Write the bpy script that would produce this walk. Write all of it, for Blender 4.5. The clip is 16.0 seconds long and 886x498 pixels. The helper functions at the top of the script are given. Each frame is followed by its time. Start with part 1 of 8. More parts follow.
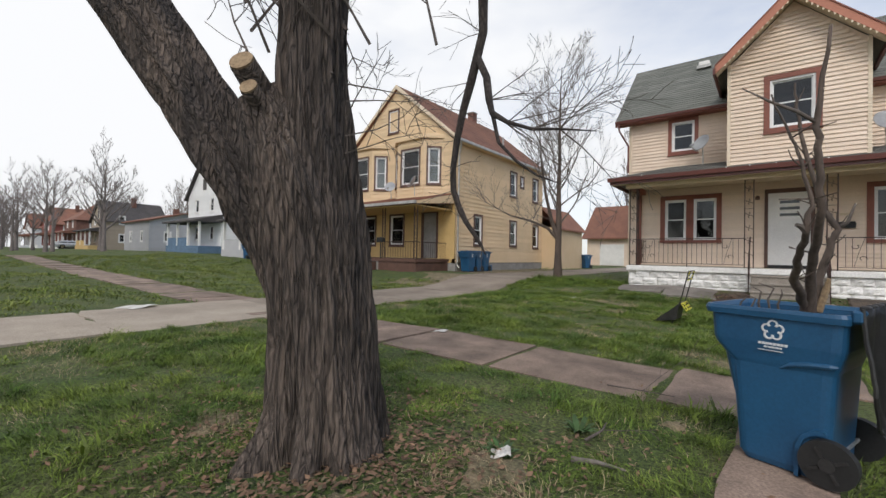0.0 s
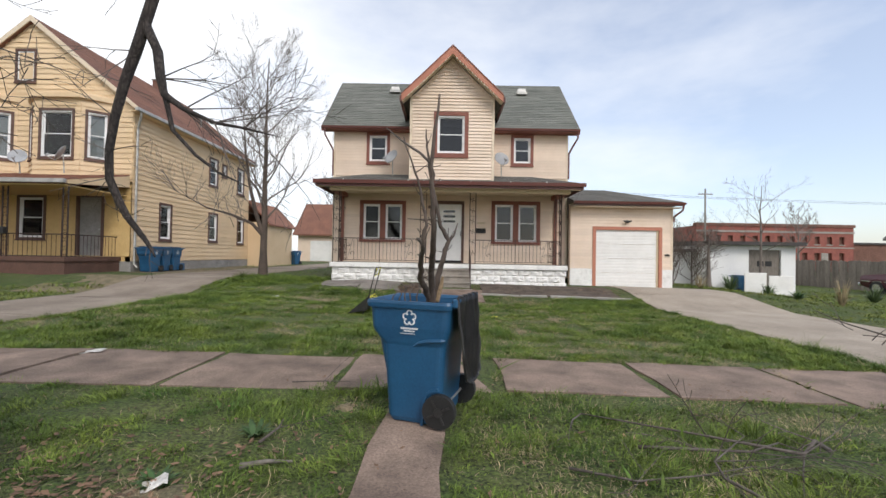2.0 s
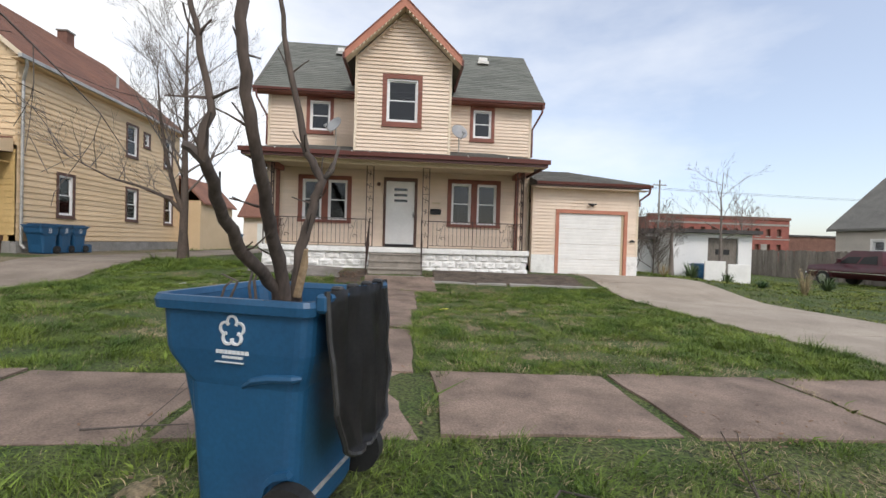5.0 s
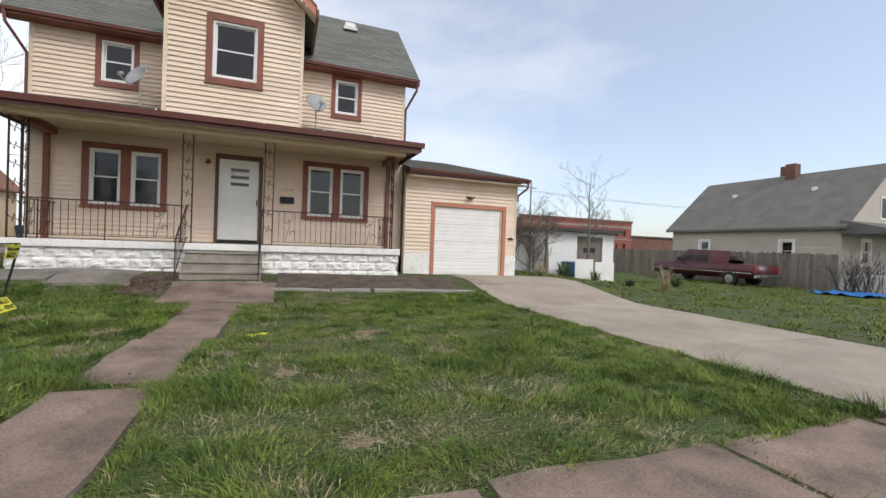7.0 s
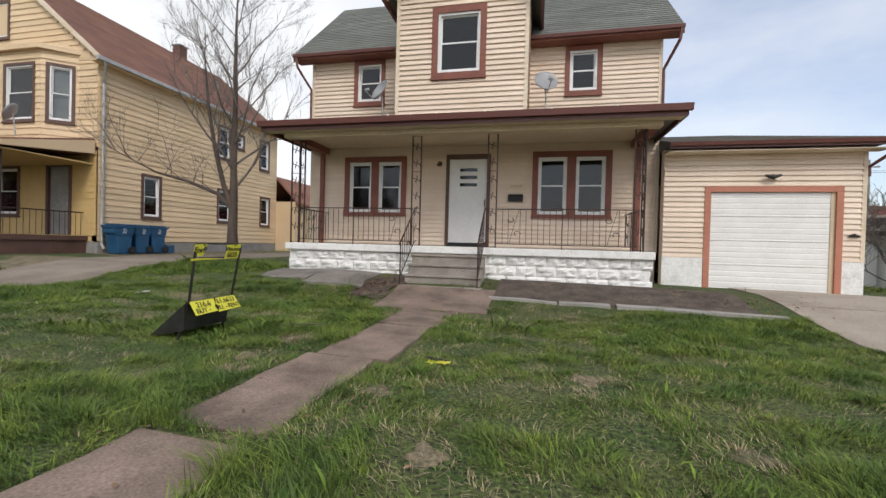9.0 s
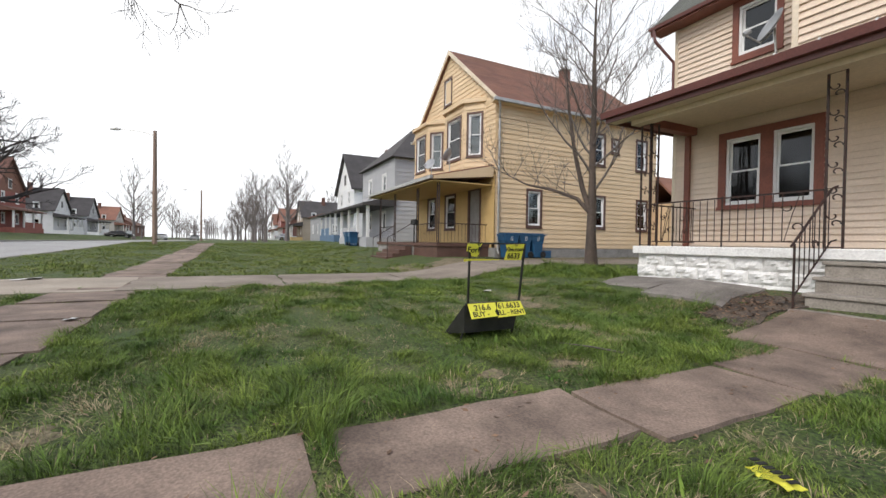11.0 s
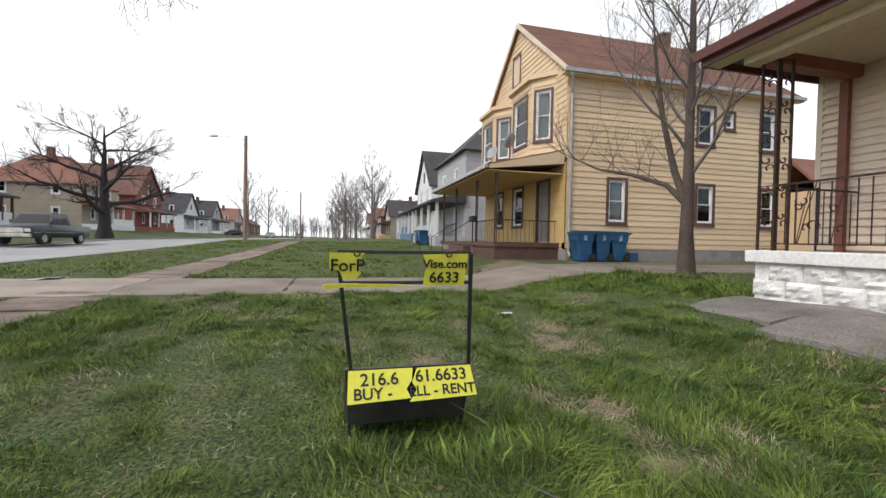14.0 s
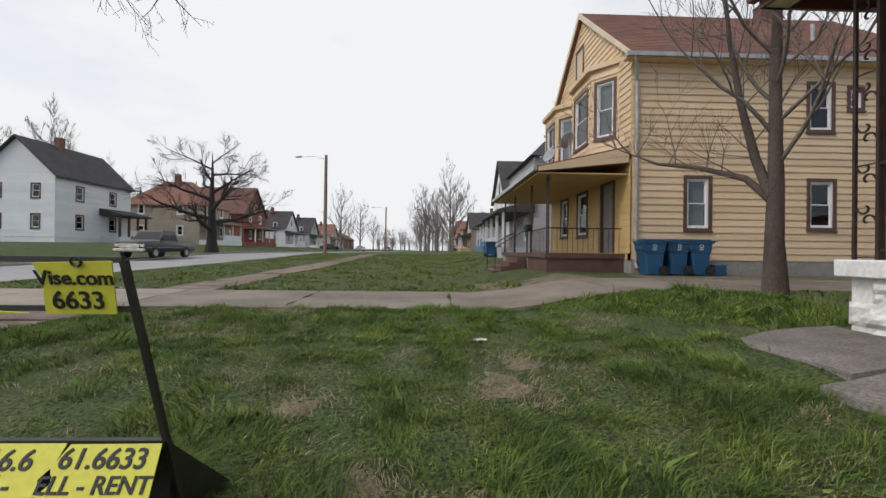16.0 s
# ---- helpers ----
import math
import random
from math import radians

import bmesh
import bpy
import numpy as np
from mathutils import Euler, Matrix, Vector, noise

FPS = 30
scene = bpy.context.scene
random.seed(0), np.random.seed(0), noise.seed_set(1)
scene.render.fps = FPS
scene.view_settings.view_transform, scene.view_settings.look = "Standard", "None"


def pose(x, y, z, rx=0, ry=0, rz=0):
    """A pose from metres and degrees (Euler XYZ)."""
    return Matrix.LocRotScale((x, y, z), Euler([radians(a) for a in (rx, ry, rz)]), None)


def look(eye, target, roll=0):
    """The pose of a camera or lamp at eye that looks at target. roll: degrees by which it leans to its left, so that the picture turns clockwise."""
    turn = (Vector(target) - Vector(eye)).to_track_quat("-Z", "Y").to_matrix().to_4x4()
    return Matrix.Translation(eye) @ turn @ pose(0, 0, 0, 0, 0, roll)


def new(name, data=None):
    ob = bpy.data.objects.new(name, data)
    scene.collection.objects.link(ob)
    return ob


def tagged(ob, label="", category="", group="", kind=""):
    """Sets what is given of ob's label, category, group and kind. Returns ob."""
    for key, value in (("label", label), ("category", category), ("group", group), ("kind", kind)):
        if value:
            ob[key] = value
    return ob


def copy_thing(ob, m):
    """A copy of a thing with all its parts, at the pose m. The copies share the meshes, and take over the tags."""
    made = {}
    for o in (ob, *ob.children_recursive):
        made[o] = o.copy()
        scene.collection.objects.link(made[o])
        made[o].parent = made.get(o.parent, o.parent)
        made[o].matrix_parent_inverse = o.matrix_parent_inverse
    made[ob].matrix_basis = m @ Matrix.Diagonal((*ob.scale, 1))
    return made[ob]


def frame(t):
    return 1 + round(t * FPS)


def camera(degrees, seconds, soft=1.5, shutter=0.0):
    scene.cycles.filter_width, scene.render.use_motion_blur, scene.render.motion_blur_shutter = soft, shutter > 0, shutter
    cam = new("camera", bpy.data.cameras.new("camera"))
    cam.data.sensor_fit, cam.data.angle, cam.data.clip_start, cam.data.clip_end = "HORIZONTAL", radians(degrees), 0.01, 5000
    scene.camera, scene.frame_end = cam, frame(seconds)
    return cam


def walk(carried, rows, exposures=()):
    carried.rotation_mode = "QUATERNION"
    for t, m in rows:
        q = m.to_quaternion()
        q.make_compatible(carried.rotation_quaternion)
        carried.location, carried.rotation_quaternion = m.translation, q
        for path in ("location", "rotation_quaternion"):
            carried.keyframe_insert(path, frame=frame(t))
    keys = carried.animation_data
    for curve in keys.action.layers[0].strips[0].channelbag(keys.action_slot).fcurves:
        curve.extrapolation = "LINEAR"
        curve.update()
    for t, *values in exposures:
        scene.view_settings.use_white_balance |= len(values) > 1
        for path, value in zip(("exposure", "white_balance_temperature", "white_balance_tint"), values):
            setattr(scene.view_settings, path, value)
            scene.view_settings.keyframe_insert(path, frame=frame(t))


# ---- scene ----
cam = camera(93.3, 16.0)
PATH = [
    (0, (-0.299, 1.827, 1.232), (-1.532, 3.401, 1.26), 1.1),
    (0.5, (-0.253, 1.863, 1.274), (-0.846, 3.773, 1.306), 1.3),
    (1, (-0.225, 1.813, 1.332), (-0.269, 3.812, 1.367), 0.7),
    (1.5, (-0.125, 1.805, 1.319), (-0.127, 3.805, 1.353), 0.8),
    (2, (-0.031, 1.781, 1.304), (-0.038, 3.781, 1.335), 1.0),
    (2.5, (0.045, 1.805, 1.277), (0.03, 3.805, 1.304), 1.1),
    (3, (0.081, 1.888, 1.235), (0.063, 3.888, 1.254), 1.2),
    (3.5, (0.086, 2.205, 1.186), (0.153, 4.204, 1.184), 1.4),
    (4, (0.127, 2.519, 1.187), (0.217, 4.517, 1.177), 1.3),
    (4.5, (0.253, 2.901, 1.203), (0.342, 4.899, 1.187), 1.2),
    (5, (0.349, 3.317, 1.179), (0.527, 5.309, 1.154), 1.7),
    (5.2, (0.385, 3.484, 1.193), (0.777, 5.445, 1.17), 1.7),
    (7.3, (1.42, 5.548, 1.155), (2.132, 7.417, 1.139), 2.0),
    (7.5, (1.48, 5.729, 1.16), (2.171, 7.606, 1.139), 2.0),
    (8, (1.636, 6.168, 1.18), (2.143, 8.102, 1.16), 2.0),
    (8.5, (1.797, 6.64, 1.156), (1.77, 8.639, 1.132), 1.6),
    (9, (1.862, 7.107, 1.079), (1.431, 9.06, 1.054), 1.5),
    (9.5, (1.93, 7.462, 1.032), (0.743, 9.072, 1.011), 1.2),
    (10, (1.943, 7.82, 1.017), (0.32, 8.988, 0.995), 0.9),
    (10.2, (1.964, 7.981, 1.061), (0.282, 9.063, 1.036), 1.0),
    (12.5, (2.016, 9.872, 0.891), (0.19, 10.688, 0.857), 0.8),
    (13, (1.58, 10.181, 1.007), (-0.248, 10.992, 0.967), 1.1),
    (13.5, (1.07, 10.473, 1.026), (-0.808, 11.161, 0.982), 1.1),
    (14, (0.533, 10.709, 1.081), (-1.408, 11.19, 1.036), 1.1),
    (14.5, (0.129, 10.968, 1.084), (-1.851, 11.249, 1.052), 0.8),
    (15, (-0.175, 11.279, 1.077), (-2.173, 11.183, 1.052), 0.8),
    (15.5, (-0.319, 11.73, 1.041), (-2.31, 11.541, 1.041), 0.5),
    (16, (-0.202, 12.272, 1.054), (-2.201, 12.334, 1.063), 0.7),
]
walk(cam, [(t, look(eye, target, roll)) for t, eye, target, roll in PATH],
     [(0.0, -0.32), (0.5, -0.14), (1.0, -0.06), (5.0, -0.08), (7.5, -0.16), (8.5, -0.26), (9.0, -0.2), (10.0, 0.0), (12.5, 0.0), (14.5, -0.04), (15.0, -0.14), (15.5, -0.27), (16.0, -0.44)])

# ---- light ----
world = bpy.data.worlds.new("world")
scene.world = world
world.use_nodes = True
wn, wl = world.node_tree.nodes, world.node_tree.links
sky = wn.new("ShaderNodeTexSky")
sky.sky_type = "NISHITA"
sky.sun_disc = False
SUN_EL, SUN_AZ = 44.0, 152.0
sky.sun_elevation, sky.sun_rotation = radians(SUN_EL), radians(SUN_AZ)
sky.air_density, sky.dust_density, sky.ozone_density = 1.0, 1.5, 1.2
tc = wn.new("ShaderNodeTexCoord")
mapn = wn.new("ShaderNodeMapping")
mapn.inputs["Scale"].default_value = (1.0, 1.0, 2.6)
cl = wn.new("ShaderNodeTexNoise")
cl.inputs["Scale"].default_value, cl.inputs["Detail"].default_value, cl.inputs["Roughness"].default_value = 1.7, 6.0, 0.55
west = wn.new("ShaderNodeSeparateXYZ")
grad = wn.new("ShaderNodeMath")
grad.operation = "MULTIPLY_ADD"
grad.inputs[1].default_value, grad.inputs[2].default_value = -0.42, 0.05
add = wn.new("ShaderNodeMath")
add.operation = "ADD"
ramp = wn.new("ShaderNodeValToRGB")
ramp.color_ramp.elements[0].position, ramp.color_ramp.elements[1].position = 0.35, 0.85
ramp.color_ramp.elements[0].color = (0.27, 0.27, 0.27, 1)
mix = wn.new("ShaderNodeMixRGB")
mix.inputs["Color2"].default_value = (8.5, 8.6, 8.8, 1)
bg = wn["Background"]
bg.inputs["Strength"].default_value = 0.142
wl.new(tc.outputs["Generated"], mapn.inputs["Vector"])
wl.new(mapn.outputs["Vector"], cl.inputs["Vector"])
wl.new(tc.outputs["Generated"], west.inputs["Vector"])
wl.new(west.outputs["X"], grad.inputs[0])
wl.new(cl.outputs["Fac"], add.inputs[0])
wl.new(grad.outputs[0], add.inputs[1])
wl.new(add.outputs[0], ramp.inputs["Fac"])
wl.new(ramp.outputs["Color"], mix.inputs["Fac"])
lift = wn.new("ShaderNodeMixRGB")
lift.blend_type = "MULTIPLY"
lift.inputs["Fac"].default_value = 1.0
lift.inputs["Color2"].default_value = (1.54, 1.52, 1.56, 1)
wl.new(sky.outputs["Color"], lift.inputs["Color1"])
wl.new(lift.outputs["Color"], mix.inputs["Color1"])
wl.new(mix.outputs["Color"], bg.inputs["Color"])

sun = new("sun", bpy.data.lights.new("sun", "SUN"))
sun.data.energy, sun.data.angle, sun.data.color = 1.7, radians(18), (1.0, 0.95, 0.88)
az = radians(SUN_AZ)
sun_way = Vector((math.sin(az) * math.cos(radians(SUN_EL)), math.cos(az) * math.cos(radians(SUN_EL)), math.sin(radians(SUN_EL))))
sun.matrix_world = look(sun_way * 60, (0, 0, 0))


# ---- materials ----
def material(name, colour, rough=0.7, metal=0.0, second=None, scale=6.0, fine=60.0, bump=0.15, depth=0.004, random_by="", spread=0.12, coords="Object", stretch=(1, 1, 1), coat=0.0, mix_at=(0.35, 0.65), grain=0.25):
    """Colour varied at two scales, with fine relief; random_by: 'object' or 'island' shifts each piece's brightness."""
    m = bpy.data.materials.new(name)
    m.use_nodes = True
    n, l = m.node_tree.nodes, m.node_tree.links
    b = n["Principled BSDF"]
    b.inputs["Roughness"].default_value, b.inputs["Metallic"].default_value = rough, metal
    b.inputs["Coat Weight"].default_value = coat
    if second is None:
        second = tuple(c * 0.72 for c in colour)
    t = n.new("ShaderNodeTexCoord")
    if coords == "World":
        g = n.new("ShaderNodeNewGeometry")
        source = g.outputs["Position"]
    else:
        source = t.outputs["Object"]
    mp = n.new("ShaderNodeMapping")
    mp.inputs["Scale"].default_value = stretch
    l.new(source, mp.inputs["Vector"])
    big, small = n.new("ShaderNodeTexNoise"), n.new("ShaderNodeTexNoise")
    big.inputs["Scale"].default_value, big.inputs["Detail"].default_value, big.inputs["Roughness"].default_value = scale, 5, 0.6
    small.inputs["Scale"].default_value, small.inputs["Detail"].default_value = fine, 4
    for t2 in (big, small):
        l.new(mp.outputs["Vector"], t2.inputs["Vector"])
    r = n.new("ShaderNodeMapRange")
    r.inputs["From Min"].default_value, r.inputs["From Max"].default_value = mix_at
    l.new(big.outputs["Fac"], r.inputs["Value"])
    c = n.new("ShaderNodeMixRGB")
    c.inputs["Color1"].default_value, c.inputs["Color2"].default_value = (*colour, 1), (*second, 1)
    l.new(r.outputs["Result"], c.inputs["Fac"])
    v = n.new("ShaderNodeMapRange")
    v.inputs["From Min"].default_value, v.inputs["From Max"].default_value = 0.3, 0.7
    v.inputs["To Min"].default_value, v.inputs["To Max"].default_value = 1 - grain, 1 + grain
    l.new(small.outputs["Fac"], v.inputs["Value"])
    last = v.outputs["Result"]
    if random_by:
        if random_by == "object":
            o = n.new("ShaderNodeObjectInfo").outputs["Random"]
        else:
            o = n.new("ShaderNodeNewGeometry").outputs["Random Per Island"]
        k = n.new("ShaderNodeMapRange")
        k.inputs["To Min"].default_value, k.inputs["To Max"].default_value = 1 - spread, 1 + spread
        l.new(o, k.inputs["Value"])
        mu = n.new("ShaderNodeMath")
        mu.operation = "MULTIPLY"
        l.new(last, mu.inputs[0]), l.new(k.outputs["Result"], mu.inputs[1])
        last = mu.outputs[0]
    w = n.new("ShaderNodeVectorMath")
    w.operation = "SCALE"
    l.new(c.outputs["Color"], w.inputs[0]), l.new(last, w.inputs["Scale"])
    l.new(w.outputs["Vector"], b.inputs["Base Color"])
    if bump:
        bu = n.new("ShaderNodeBump")
        bu.inputs["Strength"].default_value, bu.inputs["Distance"].default_value = bump, depth
        l.new(small.outputs["Fac"], bu.inputs["Height"])
        l.new(bu.outputs["Normal"], b.inputs["Normal"])
    return m


def glass(name, tint=(0.27, 0.29, 0.30)):
    m = bpy.data.materials.new(name)
    m.use_nodes = True
    n, l = m.node_tree.nodes, m.node_tree.links
    n.remove(n["Principled BSDF"])
    tr, gl, mx, fr = (n.new("ShaderNode" + k) for k in ("BsdfTransparent", "BsdfGlossy", "MixShader", "Fresnel"))
    tr.inputs["Color"].default_value = (*tint, 1)
    gl.inputs["Roughness"].default_value = 0.03
    fr.inputs["IOR"].default_value = 1.6
    no, bu = n.new("ShaderNodeTexNoise"), n.new("ShaderNodeBump")
    no.inputs["Scale"].default_value = 1.2
    bu.inputs["Strength"].default_value, bu.inputs["Distance"].default_value = 0.12, 0.02
    l.new(no.outputs["Fac"], bu.inputs["Height"])
    l.new(bu.outputs["Normal"], gl.inputs["Normal"])
    l.new(fr.outputs["Fac"], mx.inputs["Fac"])
    l.new(tr.outputs["BSDF"], mx.inputs[1]), l.new(gl.outputs["BSDF"], mx.inputs[2])
    l.new(mx.outputs["Shader"], n["Material Output"].inputs["Surface"])
    return m


M = {
    "grass_ground": material("grass_ground", (0.046, 0.080, 0.014), 0.95, second=(0.092, 0.105, 0.032), scale=1.4, fine=38, bump=1.0, depth=0.05, coords="World", grain=0.85),
    "blade": material("grass_blades", (0.050, 0.102, 0.010), 0.75, second=(0.165, 0.220, 0.030), scale=1.8, fine=9, bump=0, random_by="island", spread=0.55, coords="World", grain=0.15),
    # lit copy of the blades: sunlight put into a brighter, yellower colour
    "blade_sunny": material("sunlit_grass", (0.092, 0.135, 0.020), 0.85, second=(0.20, 0.22, 0.05), scale=1.2, fine=9, bump=0, random_by="island", spread=0.35, coords="World", grain=0.15),
    "straw": material("dry_grass", (0.40, 0.32, 0.19), 0.9, scale=2, fine=8, bump=0, random_by="island", spread=0.35, coords="World"),
    "thatch": material("thatch_and_soil", (0.215, 0.168, 0.105), 0.95, second=(0.105, 0.095, 0.050), scale=4.5, fine=45, bump=0.9, depth=0.02, coords="World", grain=0.5),
    "earth": material("bare_earth", (0.125, 0.095, 0.070), 0.95, second=(0.050, 0.038, 0.030), scale=3.5, fine=40, bump=0.9, depth=0.02, coords="World", grain=0.5),
    "walk": material("old_concrete_walk", (0.268, 0.196, 0.152), 0.9, second=(0.122, 0.088, 0.068), scale=1.7, fine=70, bump=0.5, depth=0.006, random_by="object", spread=0.10, coords="World", grain=0.3),
    "drive": material("concrete_drive", (0.37, 0.315, 0.25), 0.9, second=(0.265, 0.222, 0.175), scale=0.9, fine=60, bump=0.4, depth=0.006, random_by="object", spread=0.06, coords="World"),
    "drive_old": material("stained_old_concrete", (0.265, 0.222, 0.178), 0.92, second=(0.165, 0.132, 0.102), scale=0.7, fine=45, bump=0.5, depth=0.008, random_by="object", spread=0.08, coords="World", grain=0.25),
    "road": material("road_asphalt", (0.36, 0.35, 0.335), 0.9, second=(0.29, 0.28, 0.27), scale=0.4, fine=90, bump=0.5, depth=0.004, coords="World", grain=0.3),
    "slab": material("dark_concrete", (0.24, 0.215, 0.19), 0.92, second=(0.12, 0.105, 0.092), scale=1.8, fine=50, bump=0.6, depth=0.01, coords="World", grain=0.35),
    "kerb": material("kerb_concrete", (0.34, 0.32, 0.29), 0.9, scale=2, fine=60, coords="World"),
    "cream": material("cream_siding", (0.755, 0.622, 0.500), 0.62, second=(0.675, 0.54, 0.415), scale=0.8, fine=35, bump=0.1, depth=0.002, random_by="object", spread=0.05, coords="World", grain=0.06),
    "cream_trim": material("cream_corner_trim", (0.72, 0.61, 0.47), 0.6, second=(0.6, 0.49, 0.35), scale=1, fine=30, bump=0.05, coords="World", grain=0.06),
    "ceiling": material("porch_ceiling_paint", (0.60, 0.49, 0.33), 0.7, second=(0.53, 0.43, 0.29), scale=1, fine=20, bump=0.1, coords="World", grain=0.08),
    "red": material("red_brown_trim", (0.235, 0.078, 0.050), 0.6, second=(0.175, 0.058, 0.038), scale=2.5, fine=40, bump=0.15, coords="World", grain=0.18),
    "rake": material("salmon_rake_trim", (0.46, 0.185, 0.115), 0.6, second=(0.40, 0.155, 0.095), scale=2.0, fine=40, bump=0.1, coords="World", grain=0.12),
    "gutter": material("dark_red_gutter", (0.135, 0.045, 0.036), 0.4, second=(0.12, 0.042, 0.034), scale=3, fine=40, bump=0.05, coords="World"),
    "shingle": material("green_grey_shingle", (0.165, 0.170, 0.150), 0.92, second=(0.125, 0.132, 0.115), scale=1.2, fine=120, bump=0.6, depth=0.006, random_by="object", spread=0.16, coords="World", grain=0.3),
    "shingle_low": material("grey_shingle", (0.165, 0.16, 0.145), 0.92, second=(0.125, 0.122, 0.112), scale=1.2, fine=120, bump=0.6, depth=0.006, random_by="object", spread=0.14, coords="World", grain=0.3),
    "shingle_brown": material("brown_shingle", (0.245, 0.115, 0.075), 0.92, second=(0.185, 0.088, 0.062), scale=1.0, fine=100, bump=0.6, depth=0.006, random_by="object", spread=0.12, coords="World", grain=0.3),
    "shingle_dark": material("dark_shingle", (0.075, 0.068, 0.066), 0.92, scale=1.0, fine=100, bump=0.5, coords="World"),
    "white": material("white_paint", (0.78, 0.77, 0.74), 0.5, second=(0.70, 0.69, 0.66), scale=2, fine=30, bump=0.05, coords="World", grain=0.05),
    "block": material("white_painted_block", (0.76, 0.75, 0.72), 0.75, second=(0.55, 0.53, 0.50), scale=4, fine=30, bump=0.5, depth=0.008, random_by="object", spread=0.05, coords="World", grain=0.12, mix_at=(0.5, 0.8)),
    "step": material("painted_concrete_step", (0.31, 0.275, 0.235), 0.85, second=(0.22, 0.195, 0.165), scale=3, fine=50, bump=0.4, coords="World", grain=0.2),
    "iron": material("wrought_iron", (0.024, 0.019, 0.018), 0.6, second=(0.065, 0.030, 0.022), scale=12, fine=80, bump=0.3, metal=0.3, coords="World"),
    # dark colour stands in for the shade of unlit rooms behind windows
    "dark": material("room_shade", (0.10, 0.095, 0.09), 0.9, scale=1, fine=10, bump=0, coords="World"),
    "vinyl": material("white_vinyl_frame", (0.80, 0.80, 0.79), 0.4, second=(0.74, 0.74, 0.73), scale=2, fine=30, bump=0, coords="World", grain=0.04),
    "blind": material("window_blind", (0.66, 0.66, 0.62), 0.8, scale=2, fine=20, bump=0, coords="World", grain=0.05),
    "yellow": material("yellow_siding", (0.70, 0.53, 0.335), 0.65, second=(0.64, 0.475, 0.285), scale=0.7, fine=35, bump=0.1, depth=0.002, random_by="object", spread=0.07, coords="World", grain=0.08),
    "ochre": material("ochre_porch_boards", (0.60, 0.42, 0.18), 0.7, second=(0.53, 0.36, 0.145), scale=1.5, fine=30, bump=0.1, coords="World", grain=0.1),
    "brown": material("brown_trim", (0.12, 0.062, 0.045), 0.6, scale=3, fine=40, bump=0.1, coords="World"),
    "found": material("grey_foundation_block", (0.30, 0.285, 0.265), 0.9, second=(0.21, 0.2, 0.185), scale=2, fine=40, bump=0.4, coords="World"),
    "metal": material("galvanised_metal", (0.50, 0.49, 0.46), 0.45, metal=0.5, scale=4, fine=40, bump=0.05, coords="World"),
    "bark": material("rough_bark", (0.150, 0.116, 0.092), 0.95, second=(0.052, 0.042, 0.037), scale=3.0, fine=70, bump=1.0, depth=0.03, coords="World", stretch=(1, 1, 0.12), grain=0.5),
    "bark_dark": material("dark_bark", (0.062, 0.050, 0.044), 0.95, second=(0.032, 0.027, 0.025), scale=9, fine=60, bump=0.8, depth=0.01, coords="World", stretch=(1, 1, 0.4), grain=0.4),
    "twig": material("grey_twig_bark", (0.125, 0.105, 0.092), 0.9, second=(0.085, 0.07, 0.06), scale=6, fine=40, bump=0.2, coords="World"),
    "lawn_bark": material("brown_smooth_bark", (0.105, 0.078, 0.062), 0.9, second=(0.062, 0.048, 0.040), scale=5, fine=50, bump=0.5, depth=0.008, coords="World", stretch=(1, 1, 0.35), grain=0.3),
    "pale_twig": material("pale_twig_bark", (0.185, 0.155, 0.135), 0.9, second=(0.135, 0.112, 0.098), scale=6, fine=40, bump=0.1, coords="World"),
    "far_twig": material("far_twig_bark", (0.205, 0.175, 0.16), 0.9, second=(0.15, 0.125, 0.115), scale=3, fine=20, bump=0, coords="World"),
    "cut": material("sawn_wood", (0.33, 0.24, 0.14), 0.9, second=(0.22, 0.15, 0.09), scale=10, fine=60, bump=0.3, coords="World"),
    "bin": material("blue_plastic", (0.016, 0.085, 0.18), 0.42, second=(0.013, 0.068, 0.15), scale=3, fine=60, bump=0.12, depth=0.002, coords="Object", grain=0.10),
    "lid": material("black_plastic_lid", (0.018, 0.018, 0.019), 0.45, second=(0.035, 0.034, 0.033), scale=5, fine=60, bump=0.2, coords="Object"),
    "rubber": material("black_rubber", (0.016, 0.016, 0.016), 0.65, scale=8, fine=60, bump=0.2, coords="Object"),
    "print": material("white_print", (0.75, 0.77, 0.78), 0.5, scale=5, fine=40, bump=0, coords="Object", grain=0.05),
    "sign_yellow": material("yellow_corrugated_sign", (0.72, 0.68, 0.06), 0.55, second=(0.66, 0.62, 0.06), scale=4, fine=40, bump=0.1, coords="World", grain=0.06),
    "sign_black": material("black_sign_metal", (0.014, 0.014, 0.013), 0.5, second=(0.03, 0.028, 0.026), scale=8, fine=60, bump=0.2, coords="World"),
    "letter": material("black_lettering", (0.012, 0.012, 0.012), 0.6, scale=8, fine=60, bump=0, coords="World"),
    "brick": material("red_brick_far", (0.29, 0.098, 0.075), 0.9, second=(0.22, 0.075, 0.06), scale=0.6, fine=4, bump=0, coords="World", grain=0.15),
    "brick_dark": material("brown_brick_far", (0.19, 0.095, 0.07), 0.9, scale=0.6, fine=4, bump=0, coords="World"),
    "grey_side": material("grey_siding", (0.47, 0.43, 0.375), 0.7, second=(0.42, 0.385, 0.335), scale=0.8, fine=20, bump=0.1, random_by="object", spread=0.05, coords="World", grain=0.06),
    "white_side": material("white_siding", (0.78, 0.78, 0.77), 0.7, second=(0.72, 0.72, 0.71), scale=0.6, fine=20, bump=0.1, random_by="object", spread=0.05, coords="World", grain=0.06),
